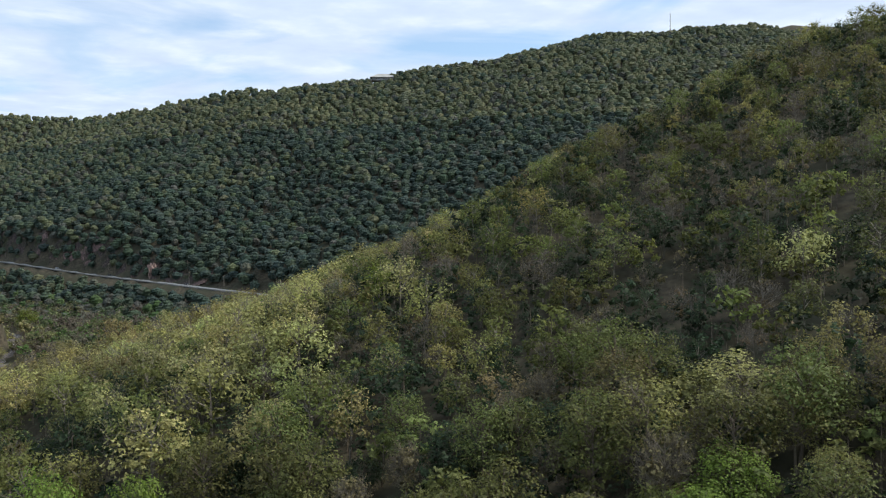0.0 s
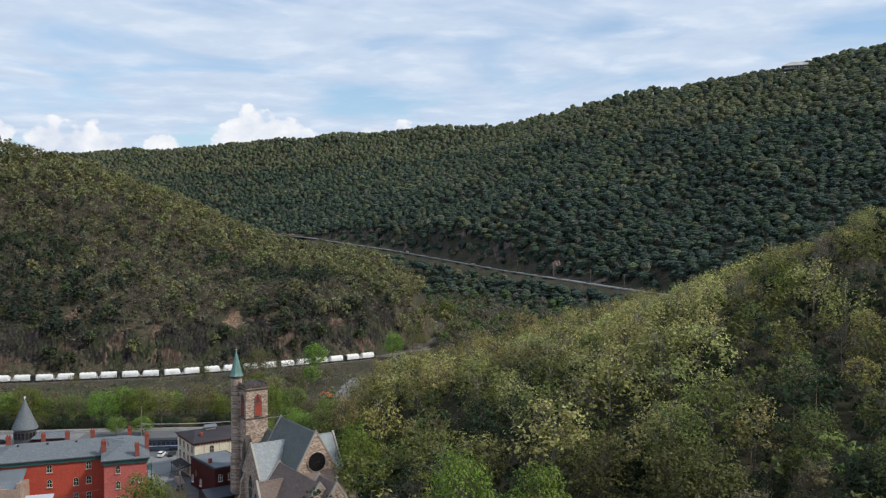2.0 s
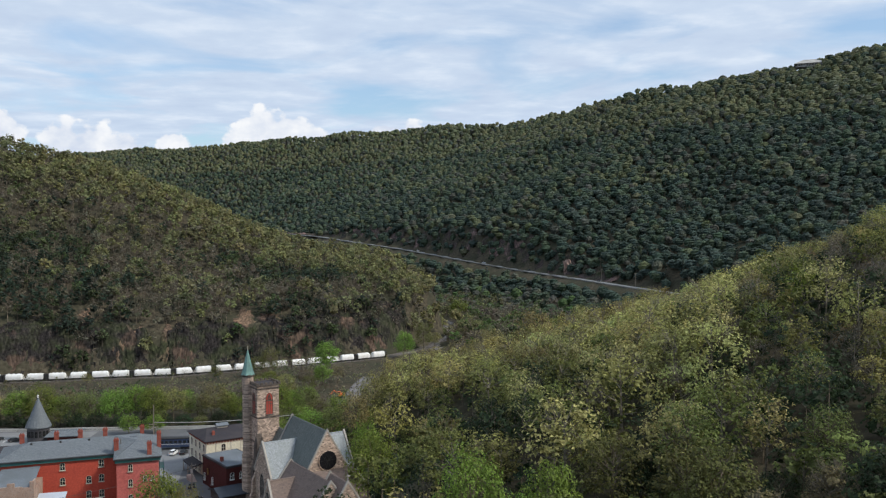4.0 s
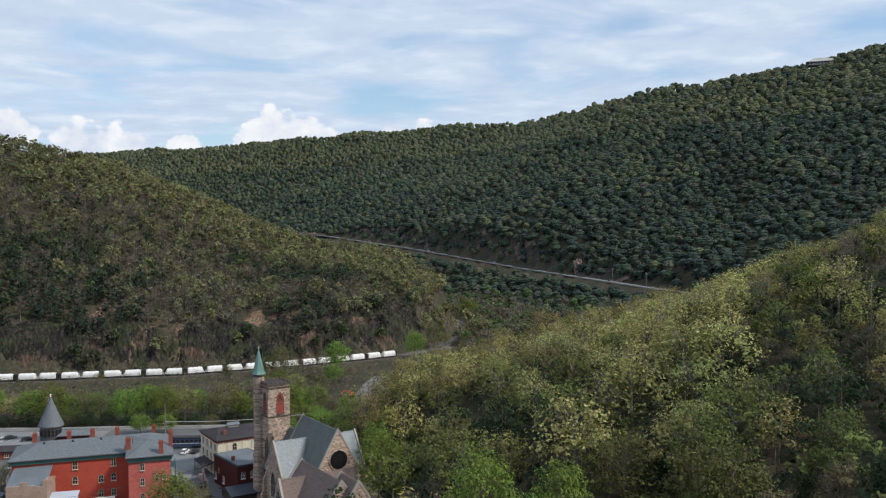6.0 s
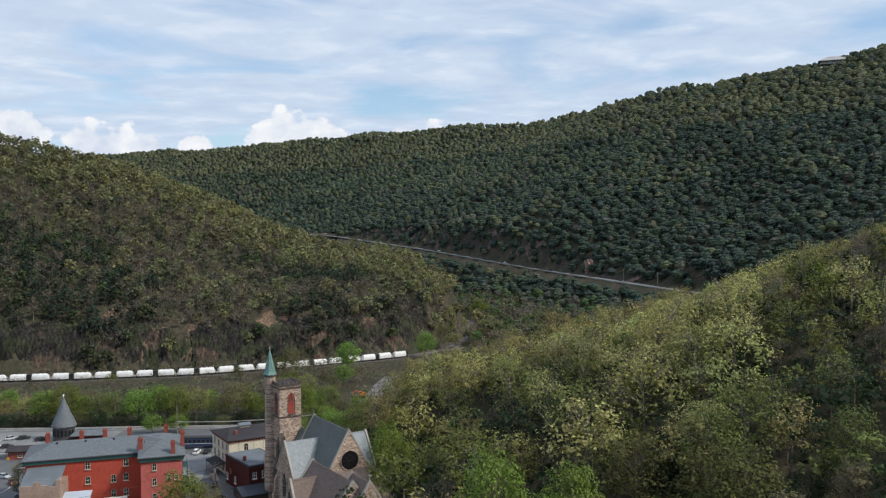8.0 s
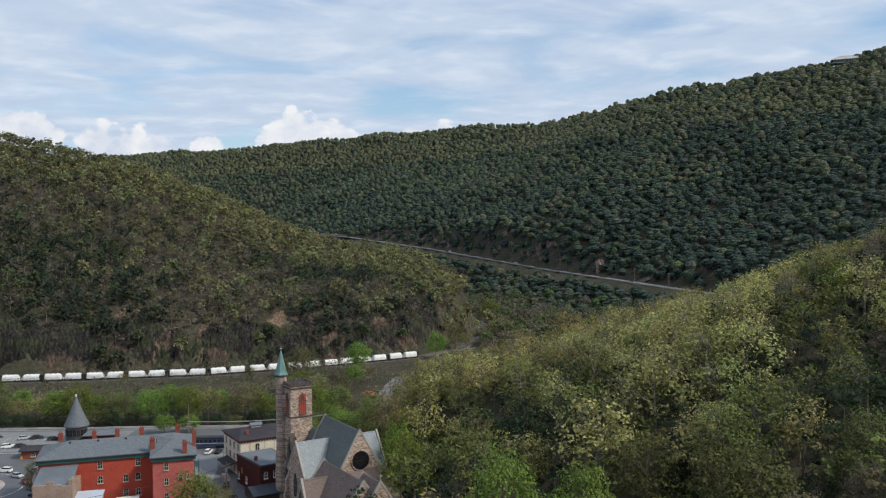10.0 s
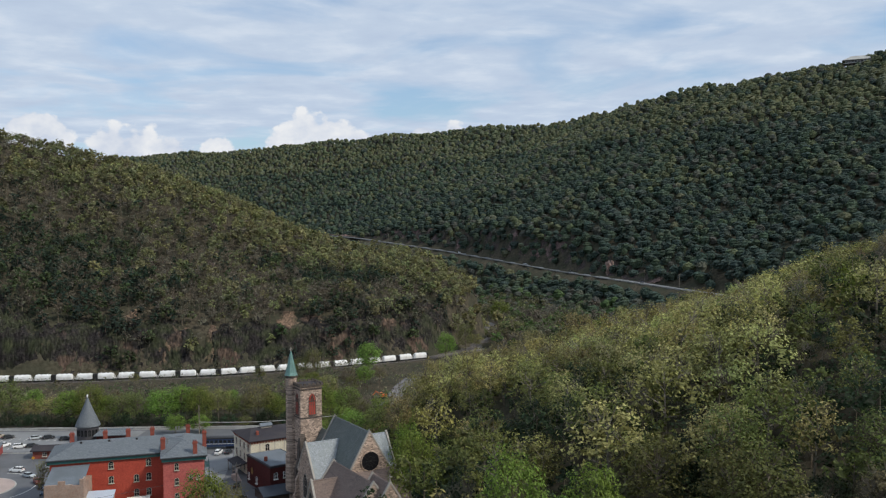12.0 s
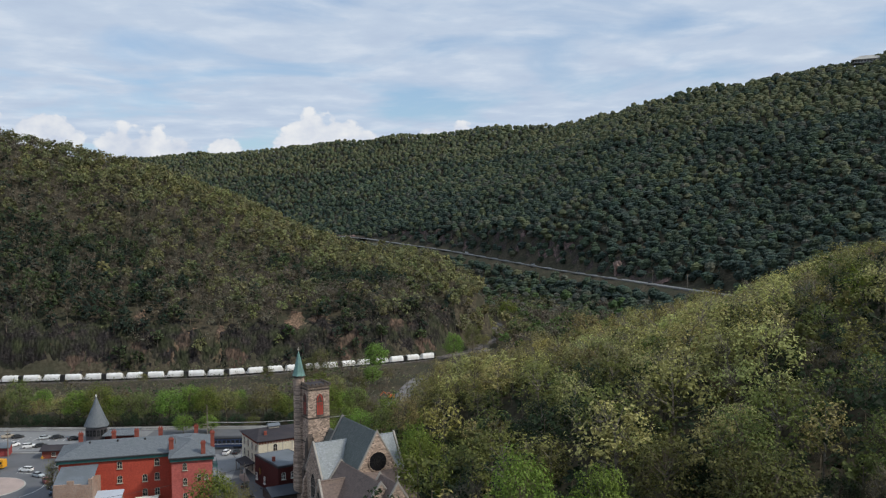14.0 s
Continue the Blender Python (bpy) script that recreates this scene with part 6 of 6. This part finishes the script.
def riverside_trees():
    rng = np.random.default_rng(51)
    x = -285.0
    while x < -34:
        k = mixture(rng, {"bright": 32, "green": 40, "olive": 18, "gold": 6, "brown": 4}, 1)[0]
        plant(k, x, 345 + rng.uniform(0, 6), rng.uniform(10, 19), int(rng.integers(0, 9)), rng.uniform(0, 360), rng.uniform(8, 14.5))
        if rng.random() < 0.75:
            k = mixture(rng, {"bright": 30, "green": 30, "olive": 20, "brown": 10}, 1)[0]
            plant(k, x + 3, 358 + rng.uniform(0, 9), rng.uniform(9, 12), int(rng.integers(0, 9)), rng.uniform(0, 360), rng.uniform(7, 9))
        x += rng.uniform(6.0, 9.5)
    for x in np.arange(-285, -36, 5.5):
        plant(mixture(rng, {"dark": 4, "green": 1}, 1)[0], x + rng.uniform(-2, 2), 342 + rng.uniform(-1, 1), rng.uniform(4, 7), int(rng.integers(0, 9)), rng.uniform(0, 360), rng.uniform(6, 8))
    for k, x, y, hgt, wide in (("bright", -36, 462, 16, 13), ("green", -64, 452, 15, 11), ("green", -70, 449, 11, 9), ("bright", 5, 510, 15, 12), ("green", 17.8, 540, 17, 13), ("olive", 25, 548, 10, 9),
                               ("green", 59.5, 620, 9, 11), ("green", 62, 655, 10, 10), ("olive", -150, 434, 6, 6), ("bright", 50, 690, 18, 16), ("green", -90, 446, 7, 7),
                               ("bright", -40, 300, 11, 10), ("bright", -30, 306, 12, 11), ("green", -22, 300, 12, 10), ("bright", -50, 312, 10, 9), ("bright", -34, 318, 12, 10), ("bright", -20, 316, 14, 11),
                               ("green", -46, 330, 10, 9), ("green", -30, 345, 9, 10), ("olive", -45, 372, 9, 9), ("green", -55, 395, 9, 9), ("brown", -42, 418, 10, 9), ("brown", -62, 430, 9, 8),
                               ("bright", -58, 408, 10, 9), ("green", -66, 412, 9, 9), ("olive", -50, 402, 10, 9), ("green", -40, 410, 8, 8), ("bright", -35, 425, 10, 9), ("brown", -28, 432, 9, 8), ("olive", -48, 388, 9, 9), ("bright", -38, 378, 8, 9), ("green", -52, 366, 8, 9), ("bright", -58, 214, 17.5, 14), ("olive", -50, 211, 15.5, 9), ("bright", -99, 330, 7.5, 8), ("bright", -90, 331, 7, 8), ("olive", -111, 246, 13, 4.5)):
        plant(k, x, y, hgt, int(rng.integers(0, 9)), rng.uniform(0, 360), wide)
    small = bank_of(6, 1.0, 5, 7, 2, 3, 20)

    def keep(x, y):
        d, _ = nearest(RAIL, x, y)
        return (d > 5.5) & (near_hill(x, y) < 16) & ~near_keep(x, y) & (np.hypot(x + 18, y - 412) > 10) & (np.hypot(x + 13, y - 440) > 10) & (np.hypot(x + 25, y - 392) > 12)
    x, y = scatter(rng, -330, 70, 368, 640, 4.6, lambda x, y: keep(x, y) & (y < 0.31 * x + 512 + np.maximum(x, 0) * 3))
    kind = mixture(rng, {"brown": 50, "olive": 22, "green": 18, "dark": 8, "gold": 2}, len(x))
    high = np.where(y < 395, rng.uniform(0.5, 0.9, len(x)), np.where(x > -75, rng.uniform(0.3, 0.75, len(x)), rng.uniform(0.2, 0.42, len(x))))
    high = np.where((x > -40) & (y > 440), rng.uniform(0.12, 0.28, len(x)), high)
    woodland("riverbank_scrub", "brown and green scrub on the river bank below the railway", rng, x, y, kind, high, small, LEFT_TINTS, material=FOREST_NEAR)
    x, y = scatter(rng, 40, 190, 540, 860, 7.5, lambda x, y: (land(x, y) < 6) & (nearest(RAIL, x, y)[0] > 9) & (near_hill(x, y) < 2))
    kind = mixture(rng, {"brown": 60, "green": 16, "bright": 10, "olive": 14}, len(x))
    woodland("valley_woods", "bare brown and fresh green trees on the valley floor", rng, x, y, kind, rng.uniform(0.8, 1.2, len(x)), bank_of(8, 0.9, 8, 10, 4, 3, 20, 0.4, 4), LEFT_TINTS)
    x, y = scatter(rng, -440, 20, 430, 545, 3.4, lambda x, y: (lambda d: (d > 10) & (d < 62) & (ridge(LEFT_SPUR, x, y) > 0.2))(nearest(RAIL, x, y)[0]) & (value_noise(x / 9, y / 9, 4) > 0.02) & ~on_scar(x, y))
    kind = mixture(rng, {"brown": 36, "dark": 46, "olive": 10, "green": 12}, len(x))
    woodland("cutting_scrub", "small shrubs clinging to the rock cutting", rng, x, y, kind, rng.uniform(0.13, 0.36, len(x)), small, LEFT_TINTS)


riverside_trees()


def churchyard_shrubs():
    rng = np.random.default_rng(52)
    x, y = scatter(rng, -8, 14, 192, 264, 5.2, lambda x, y: (x > np.where(y < 226, 0, -6)) & (near_hill(x, y) > 0.2))
    for a, b in zip(x, y):
        k = mixture(rng, {"dark": 70, "green": 20, "bright": 10}, 1)[0]
        plant(k, a, b, rng.uniform(4.5, 7.5), int(rng.integers(0, 9)), rng.uniform(0, 360), rng.uniform(6, 8))


churchyard_shrubs()
for kind in TREES:   # every shape stands somewhere on the hill
    for n, (src, _, _) in enumerate(TREES[kind]):
        if src not in PLANTED:
            plant(kind, 88 + 9 * n, 118 + 5 * len(PLANTED), None, n, 40)

# ---- vehicles ----


def loft(bm, rows):
    """rows: (x, half width low, half width high, z low, z high)."""
    rings = []
    for x, wl, wh, zl, zh in rows:
        rings.append([bm.verts.new(p) for p in ((x, -wl, zl), (x, -wl * 1.02, (zl + zh) / 2), (x, -wh, zh), (x, wh, zh), (x, wl * 1.02, (zl + zh) / 2), (x, wl, zl))])
    for a, b in zip(rings[:-1], rings[1:]):
        for i in range(6):
            bm.faces.new((a[i - 1], a[i], b[i], b[i - 1]))
    bm.faces.new(rings[0]), bm.faces.new(rings[-1][::-1])
    return bm


def wheels(parent, xs, half, r):
    for x in xs:
        for y in (-half, half):
            w = part("wheel", tubed((x, y - 0.11, r), (x, y + 0.11, r), r, sides=14), TYRE, parent)
            part("rim", tubed((x, y - 0.125, r), (x, y + 0.125, r), r * 0.58, sides=10), STEEL, w)


def car(colour, paint, kind="saloon"):
    c = thing("car", ID, colour, "car", "cars in the town")
    tall = {"saloon": 0.0, "suv": 0.22, "pickup": 0.25}[kind]
    part("body", loft(bmesh.new(), ((-2.25, 0.72, 0.70, 0.42, 0.80), (-2.15, 0.85, 0.80, 0.32, 0.95 + tall), (-1.3, 0.9, 0.84, 0.3, 1.0 + tall), (1.0, 0.9, 0.84, 0.3, 0.98 + tall),
                                    (1.95, 0.87, 0.78, 0.3, 0.84 + tall), (2.25, 0.74, 0.66, 0.4, 0.68 + tall * 0.5))), paint, c)
    x0, x1, x2, x3 = {"saloon": (-1.75, -1.15, 0.35, 1.1), "suv": (-2.1, -1.85, 0.35, 1.05), "pickup": (-0.75, -0.55, 0.45, 1.05)}[kind]
    cab = part("cabin", loft(bmesh.new(), ((x0, 0.78, 0.74, 0.9 + tall, 0.97 + tall), (x1, 0.8, 0.62, 0.92 + tall, 1.42 + tall), (x2, 0.8, 0.64, 0.92 + tall, 1.44 + tall), (x3, 0.78, 0.74, 0.9 + tall, 0.98 + tall))), GLASS, c, "dark glazed cabin")
    part("roof_panel", loft(bmesh.new(), ((x1 - 0.05, 0.62, 0.58, 1.41 + tall, 1.46 + tall), (x2 + 0.05, 0.64, 0.6, 1.42 + tall, 1.48 + tall))), paint, cab)
    wheels(c, (-1.4, 1.4), 0.8, 0.34)
    for y in (-0.58, 0.58):
        part("headlight", boxed(2.12, 2.26, y - 0.16, y + 0.16, 0.58 + tall, 0.72 + tall), WHITE, c)
        part("tail_light", boxed(-2.27, -2.12, y - 0.14, y + 0.14, 0.68 + tall, 0.84 + tall), LOUVRE, c)
    return c


def paint(name, c):
    return surface(name, c, 0.28, 0.04, 1, second=tuple(v * 0.93 for v in c))


FLEET = {
    "white": car("white estate car standing on the asphalt", paint("white_car", (0.78, 0.78, 0.76)), "suv"), "silver": car("silver saloon car standing on the asphalt", paint("silver_car", (0.42, 0.45, 0.46))),
    "black": car("black saloon car standing on the asphalt", paint("black_car", (0.02, 0.022, 0.025))), "blue": car("dark blue estate car standing on the asphalt", paint("blue_car", (0.03, 0.06, 0.10)), "suv"),
    "red": car("dark red pickup truck standing on the asphalt", paint("red_car", (0.16, 0.025, 0.025)), "pickup"), "tan": car("beige pickup truck standing on the lot", paint("tan_car", (0.42, 0.36, 0.28)), "pickup"),
}
USED = set()
for colour, x, y, heading in (
        ("white", -135, 280.5, 172), ("silver", -125.5, 284, 5), ("silver", -128.4, 274.5, -28), ("red", -122.6, 267.5, -55), ("blue", -115.5, 256.5, -82), ("black", -119, 262.5, -62),
        ("white", -148.5, 311, 20), ("black", -144.6, 312, 30), ("silver", -148.6, 324, 35), ("black", -144.2, 324.5, 25), ("tan", -163.5, 326, 30), ("black", -159.5, 325.5, 40), ("white", -155, 313, 60),
        ("black", -160, 312.5, 30), ("black", -137, 322, 30), ("white", -75.2, 300, 85), ("black", -72.0, 300.8, 85), ("silver", -170, 325, 35), ("black", -60.5, 262, 100), ("black", -56.5, 249, 60),
        ("silver", 92, 903, -62), ("black", 130, 831, -64), ("white", 28, 1027, -62), ("black", 172, 727, -67)):
    z = 0.16
    if y > 500:
        d = along(ROAD, 1.0)
        k = np.argmin(np.hypot(d[:, 0] - x, d[:, 1] - y))
        x, y, z = d[k, 0] + 1.8, d[k, 1] + 1.0, d[k, 2] + 0.32
    elif y < 300:
        z = 0.10
    m = pose(x, y, z, 0, 0, heading)
    if colour in USED:
        copy_thing(FLEET[colour], m)
    else:
        USED.add(colour)
        FLEET[colour].matrix_basis = m


def school_bus():
    b = thing("school_bus", pose(-148.5, 284.5, 0.1, 0, 0, 174), "yellow school bus standing in the street", "bus")
    part("body", loft(bmesh.new(), ((-5, 1.15, 1.0, 0.6, 2.9), (-4.9, 1.22, 1.1, 0.5, 3.05), (3.3, 1.22, 1.1, 0.5, 3.05), (3.6, 1.2, 1.0, 0.5, 2.8))), YELLOW, b)
    part("bonnet", loft(bmesh.new(), ((3.5, 1.05, 0.95, 0.6, 1.7), (5.0, 0.95, 0.8, 0.6, 1.45))), YELLOW, b)
    for y in (-1.235, 1.235):
        for i in range(8):
            part("side_window", boxed(-4.6 + i * 0.98, -3.8 + i * 0.98, y - 0.02, y + 0.02, 1.75, 2.45), GLASS, b)
        part("trim_band", boxed(-4.9, 3.3, y - 0.015, y + 0.015, 1.2, 1.35), IRON, b)
    part("windscreen", boxed(3.55, 3.66, -0.95, 0.95, 1.75, 2.6), GLASS, b)
    wheels(b, (-3.0, 3.9), 1.05, 0.5)


school_bus()


def coach():
    c = thing("railway_coach", pose(-96, 307.2, 0.15, 0, 0, 3), "dark blue railway passenger coach with a grey roof", "railway car")
    part("body", boxed(0, 27, -1.5, 1.5, 0.9, 3.6), NAVY, c)
    part("roof", loft(bmesh.new(), ((-0.1, 1.6, 0.9, 3.6, 4.15), (27.1, 1.6, 0.9, 3.6, 4.15))), IRON, c, "dark grey curved roof")
    for i in range(17):
        part("window", boxed(1.0 + i * 1.52, 2.1 + i * 1.52, -1.53, -1.49, 2.2, 3.1), GLASS, c)
    part("stripe", boxed(0, 27, -1.525, -1.5, 1.75, 1.9), LINE, c, "pale stripe")
    for x in (4, 23):
        bogie = part("bogie", boxed(x - 1.6, x + 1.6, -1.2, 1.2, 0.3, 0.9), IRON, c)
        for dx in (-1.1, 1.1):
            part("wheelset", tubed((x + dx, -1.15, 0.45), (x + dx, 1.15, 0.45), 0.45, sides=12), IRON, bogie)


coach()


def excavator(x, y, heading, sz):
    e = thing("excavator", pose(x, y, float(land(x, y)), 0, 0, heading) @ Matrix.Scale(0.8, 4), "orange excavator on the gravel by the river", "excavator")
    for side in (-1.2, 1.2):
        bm = bmesh.new()
        solid(bm, ((-2, side - 0.35, 0.2), (-1.6, side - 0.35, 0), (1.6, side - 0.35, 0), (2, side - 0.35, 0.2), (2, side - 0.35, 0.8), (1.6, side - 0.35, 1.0), (-1.6, side - 0.35, 1.0), (-2, side - 0.35, 0.8)), (0, 0.7, 0))
        part("crawler", bm, IRON, e)
    part("house", boxed(-2.2, 1.2, -1.4, 1.4, 1.1, 2.5, taper=0.08), ORANGE, e)
    cab = part("cab", boxed(0.1, 1.7, -1.4, -0.2, 1.2, 3.2, taper=0.12), GLASS, e)
    part("cab_roof", boxed(0.05, 1.75, -1.45, -0.15, 3.2, 3.32), ORANGE, cab)
    boom = part("boom", tubed((1.0, 0.4, 1.9), (4.2, 0.4, 4.6), 0.34, 0.26, sides=6), ORANGE, e)
    part("stick", tubed((4.2, 0.4, 4.6), (6.0, 0.4, 2.2), 0.26, 0.2, sides=6), ORANGE, boom)
    part("bucket", boxed(5.6, 6.7, -0.2, 1.0, 1.1, 2.2, taper=0.15), IRON, boom)


gravel_line = along(((-24, 376), (-20.5, 388), (-19, 400), (-17.5, 418), (-15, 434), (-12.5, 445)), 4)
gravel_line = [(x, y, max(float(land(x, y)), float(land(x + 4, y)))) for x, y in gravel_line]
single("gravel_track", stripped(gravel_line, 4, -3.6, 3.2, 0.5), GRAVEL, ID, "grey gravel track curving beside the river", "track", kind="structure")
excavator(-24.5, 395, 200, 1)

# ---- poles and wires ----


def utility_pole(x, y, high, arms=(0.6,), heading=0.0, z=None, wide=2.4):
    p = thing("utility_pole", pose(x, y, float(land(x, y)) if z is None else z, 0, 0, heading), "weathered wooden utility pole with cross-arms", "utility pole", "poles along the streets and road")
    part("pole", tubed((0, 0, -0.5), (0, 0, high), 0.19, 0.13, sides=8), POLE_WOOD, p)
    for drop in arms:
        a = part("cross_arm", boxed(-wide / 2, wide / 2, -0.09, 0.09, high - drop - 0.12, high - drop + 0.06), POLE_WOOD, p)
        for i in range(4):
            xx = -wide / 2 + 0.15 + i * (wide - 0.3) / 3
            part("insulator", tubed((xx, 0, high - drop + 0.05), (xx, 0, high - drop + 0.3), 0.07, 0.05, sides=6), GREY_TRIM, a)
    return p


utility_pole(-85, 312, 14.8, (6.9, 7.9), 20, wide=3.0)
pole = utility_pole(-59, 256, 9.0, (0.9, 2.0), 60, wide=3.4)
part("transformer", tubed((-0.5, -0.35, 6.2), (-0.5, -0.35, 7.3), 0.32, sides=12), CONCRETE, pole, "grey transformer can")
utility_pole(-150, 299, 9.5, (0.6,), 10)
for x, y in ((-142, 1262), (-70, 1172), (-14, 1083), (54, 990), (119, 836), (172, 730), (192, 690)):
    d = along(ROAD, 1.0)
    k = np.argmin(np.hypot(d[:, 0] - x, d[:, 1] - y))
    utility_pole(d[k, 0] + 6.2, d[k, 1] + 3.4, 11, (0.6,), 28, d[k, 2])


def wire(p0, p1, sag, r, label, material=IRON):
    bm = bmesh.new()
    side = (Vector(p1) - Vector(p0)).cross(Vector((0, 0, 1))).normalized()
    last = None
    for i in range(17):
        t = i / 16
        q = Vector(p0).lerp(Vector(p1), t) - Vector((0, 0, sag * 4 * t * (1 - t)))
        ring = [bm.verts.new(q + side * (r * a) + Vector((0, 0, r * b))) for a, b in ((1, 0), (0, 1), (-1, 0), (0, -1))]
        if last is not None:
            for k in range(4):
                bm.faces.new((last[k - 1], last[k], ring[k], ring[k - 1]))
        last = ring
    single("overhead_wire", bm, material, ID, label, "wire", "overhead wires")


wire((-85, 312, 8.6), (-30, 318, 10.0), 1.2, 0.11, "thick pale overhead cable strung between poles", CONCRETE)
wire((-84, 312, 7.8), (-20, 322, 11.0), 1.0, 0.05, "dark overhead electric wire between poles")
for z, y in ((8.2, 312), (7.2, 312.6)):
    wire((-86, y, z), (-170, y + 2, z + 0.2), 1.4, 0.045, "dark overhead electric wire between poles")
wire((-59, 256, 8.2), (-85, 312, 8.0), 1.0, 0.04, "dark overhead electric wire between poles")
wire((-60, 256, 7.2), (-112, 214, 8), 1.2, 0.04, "dark overhead electric wire between poles")
lamp = thing("street_lamp", pose(-66, 258, 0.1), "grey street signal post with two small heads", "street lamp")
part("post", tubed((0, 0, 0), (0, 0, 5.6), 0.12, 0.09, sides=8), CONCRETE, lamp)
for dx in (-0.7, 0.7):
    part("arm", tubed((0, 0, 4.6), (dx, 0, 5.2), 0.05, sides=5), CONCRETE, lamp)
    part("head", boxed(dx - 0.22, dx + 0.22, -0.2, 0.2, 4.9, 5.6, taper=0.05), CONCRETE, lamp)

# ---- hilltop lodge and mast ----


def lodge():
    x, y = 513, 1060
    z = float(land(x, y)) - 2.5
    l = thing("hilltop_lodge", pose(x, y, z, 0, 0, -25), "low hilltop lodge with a wide pale hip roof and deck", "building")
    part("deck", boxed(-17, 17, -8, 7, 3.6, 4.3), CONCRETE, l, "pale projecting deck")
    for i in range(8):
        part("deck_post", boxed(-16.6 + i * 4.7, -16.2 + i * 4.7, -7.8, -7.4, -4, 3.6), POLE_WOOD, l)
    part("wall", boxed(-15, 15, -5.5, 6, 4.3, 7.8), GREY_TRIM, l)
    for i in range(9):
        window(l, (-13 + i * 3.25, -5.52, 4.9), (1, 0, 0), (0, -1, 0), 2.2, 2.3, WHITE, GLASS, sill=False)
    bm = bmesh.new()
    slab(bm, ((-18, -8.5, 7.8), (18, -8.5, 7.8), (8, 0, 13.2), (-8, 0, 13.2)))
    slab(bm, ((-18, 8.5, 7.8), (18, 8.5, 7.8), (8, 0, 13.2), (-8, 0, 13.2)))
    slab(bm, ((-18, -8.5, 7.8), (-18, 8.5, 7.8), (-8, 0, 13.2)))
    slab(bm, ((18, -8.5, 7.8), (18, 8.5, 7.8), (8, 0, 13.2)))
    part("roof", bm, CONCRETE, l)
    m = thing("radio_mast", pose(854, 881, float(land(854, 881))), "thin steel lattice radio mast on the ridge", "mast")
    for a in range(3):
        ang = a * 2.094
        part("leg", tubed((math.cos(ang) * 0.9, math.sin(ang) * 0.9, 0), (math.cos(ang) * 0.3, math.sin(ang) * 0.3, 36), 0.16, 0.1, sides=5), STEEL, m)
    bm = bmesh.new()
    for i in range(17):
        r0, r1 = 0.9 - 0.6 * i / 18, 0.9 - 0.6 * (i + 1) / 18
        for a in range(3):
            p, q = a * 2.094, (a + 1) * 2.094
            tube(bm, (math.cos(p) * r0, math.sin(p) * r0, i * 2), (math.cos(q) * r1, math.sin(q) * r1, i * 2 + 2), 0.06, sides=4, caps=False)
    part("lattice", bm, STEEL, m)


lodge()


def work_gear():
    """Orange barriers and a small machine on the traffic island."""
    for x, y in ((-140, 256), (-134, 254), (-143, 260)):
        b = thing("barrier", pose(x, y, 0.32, 0, 0, x * 7 % 90), "orange striped work barrier on the traffic island", "barrier", "work barriers")
        part("board", boxed(-0.9, 0.9, -0.05, 0.05, 0.6, 1.2), ORANGE, b)
        for dx in (-0.75, 0.75):
            part("leg", boxed(dx - 0.06, dx + 0.06, -0.3, 0.3, 0, 1.25), WHITE, b)


work_gear()
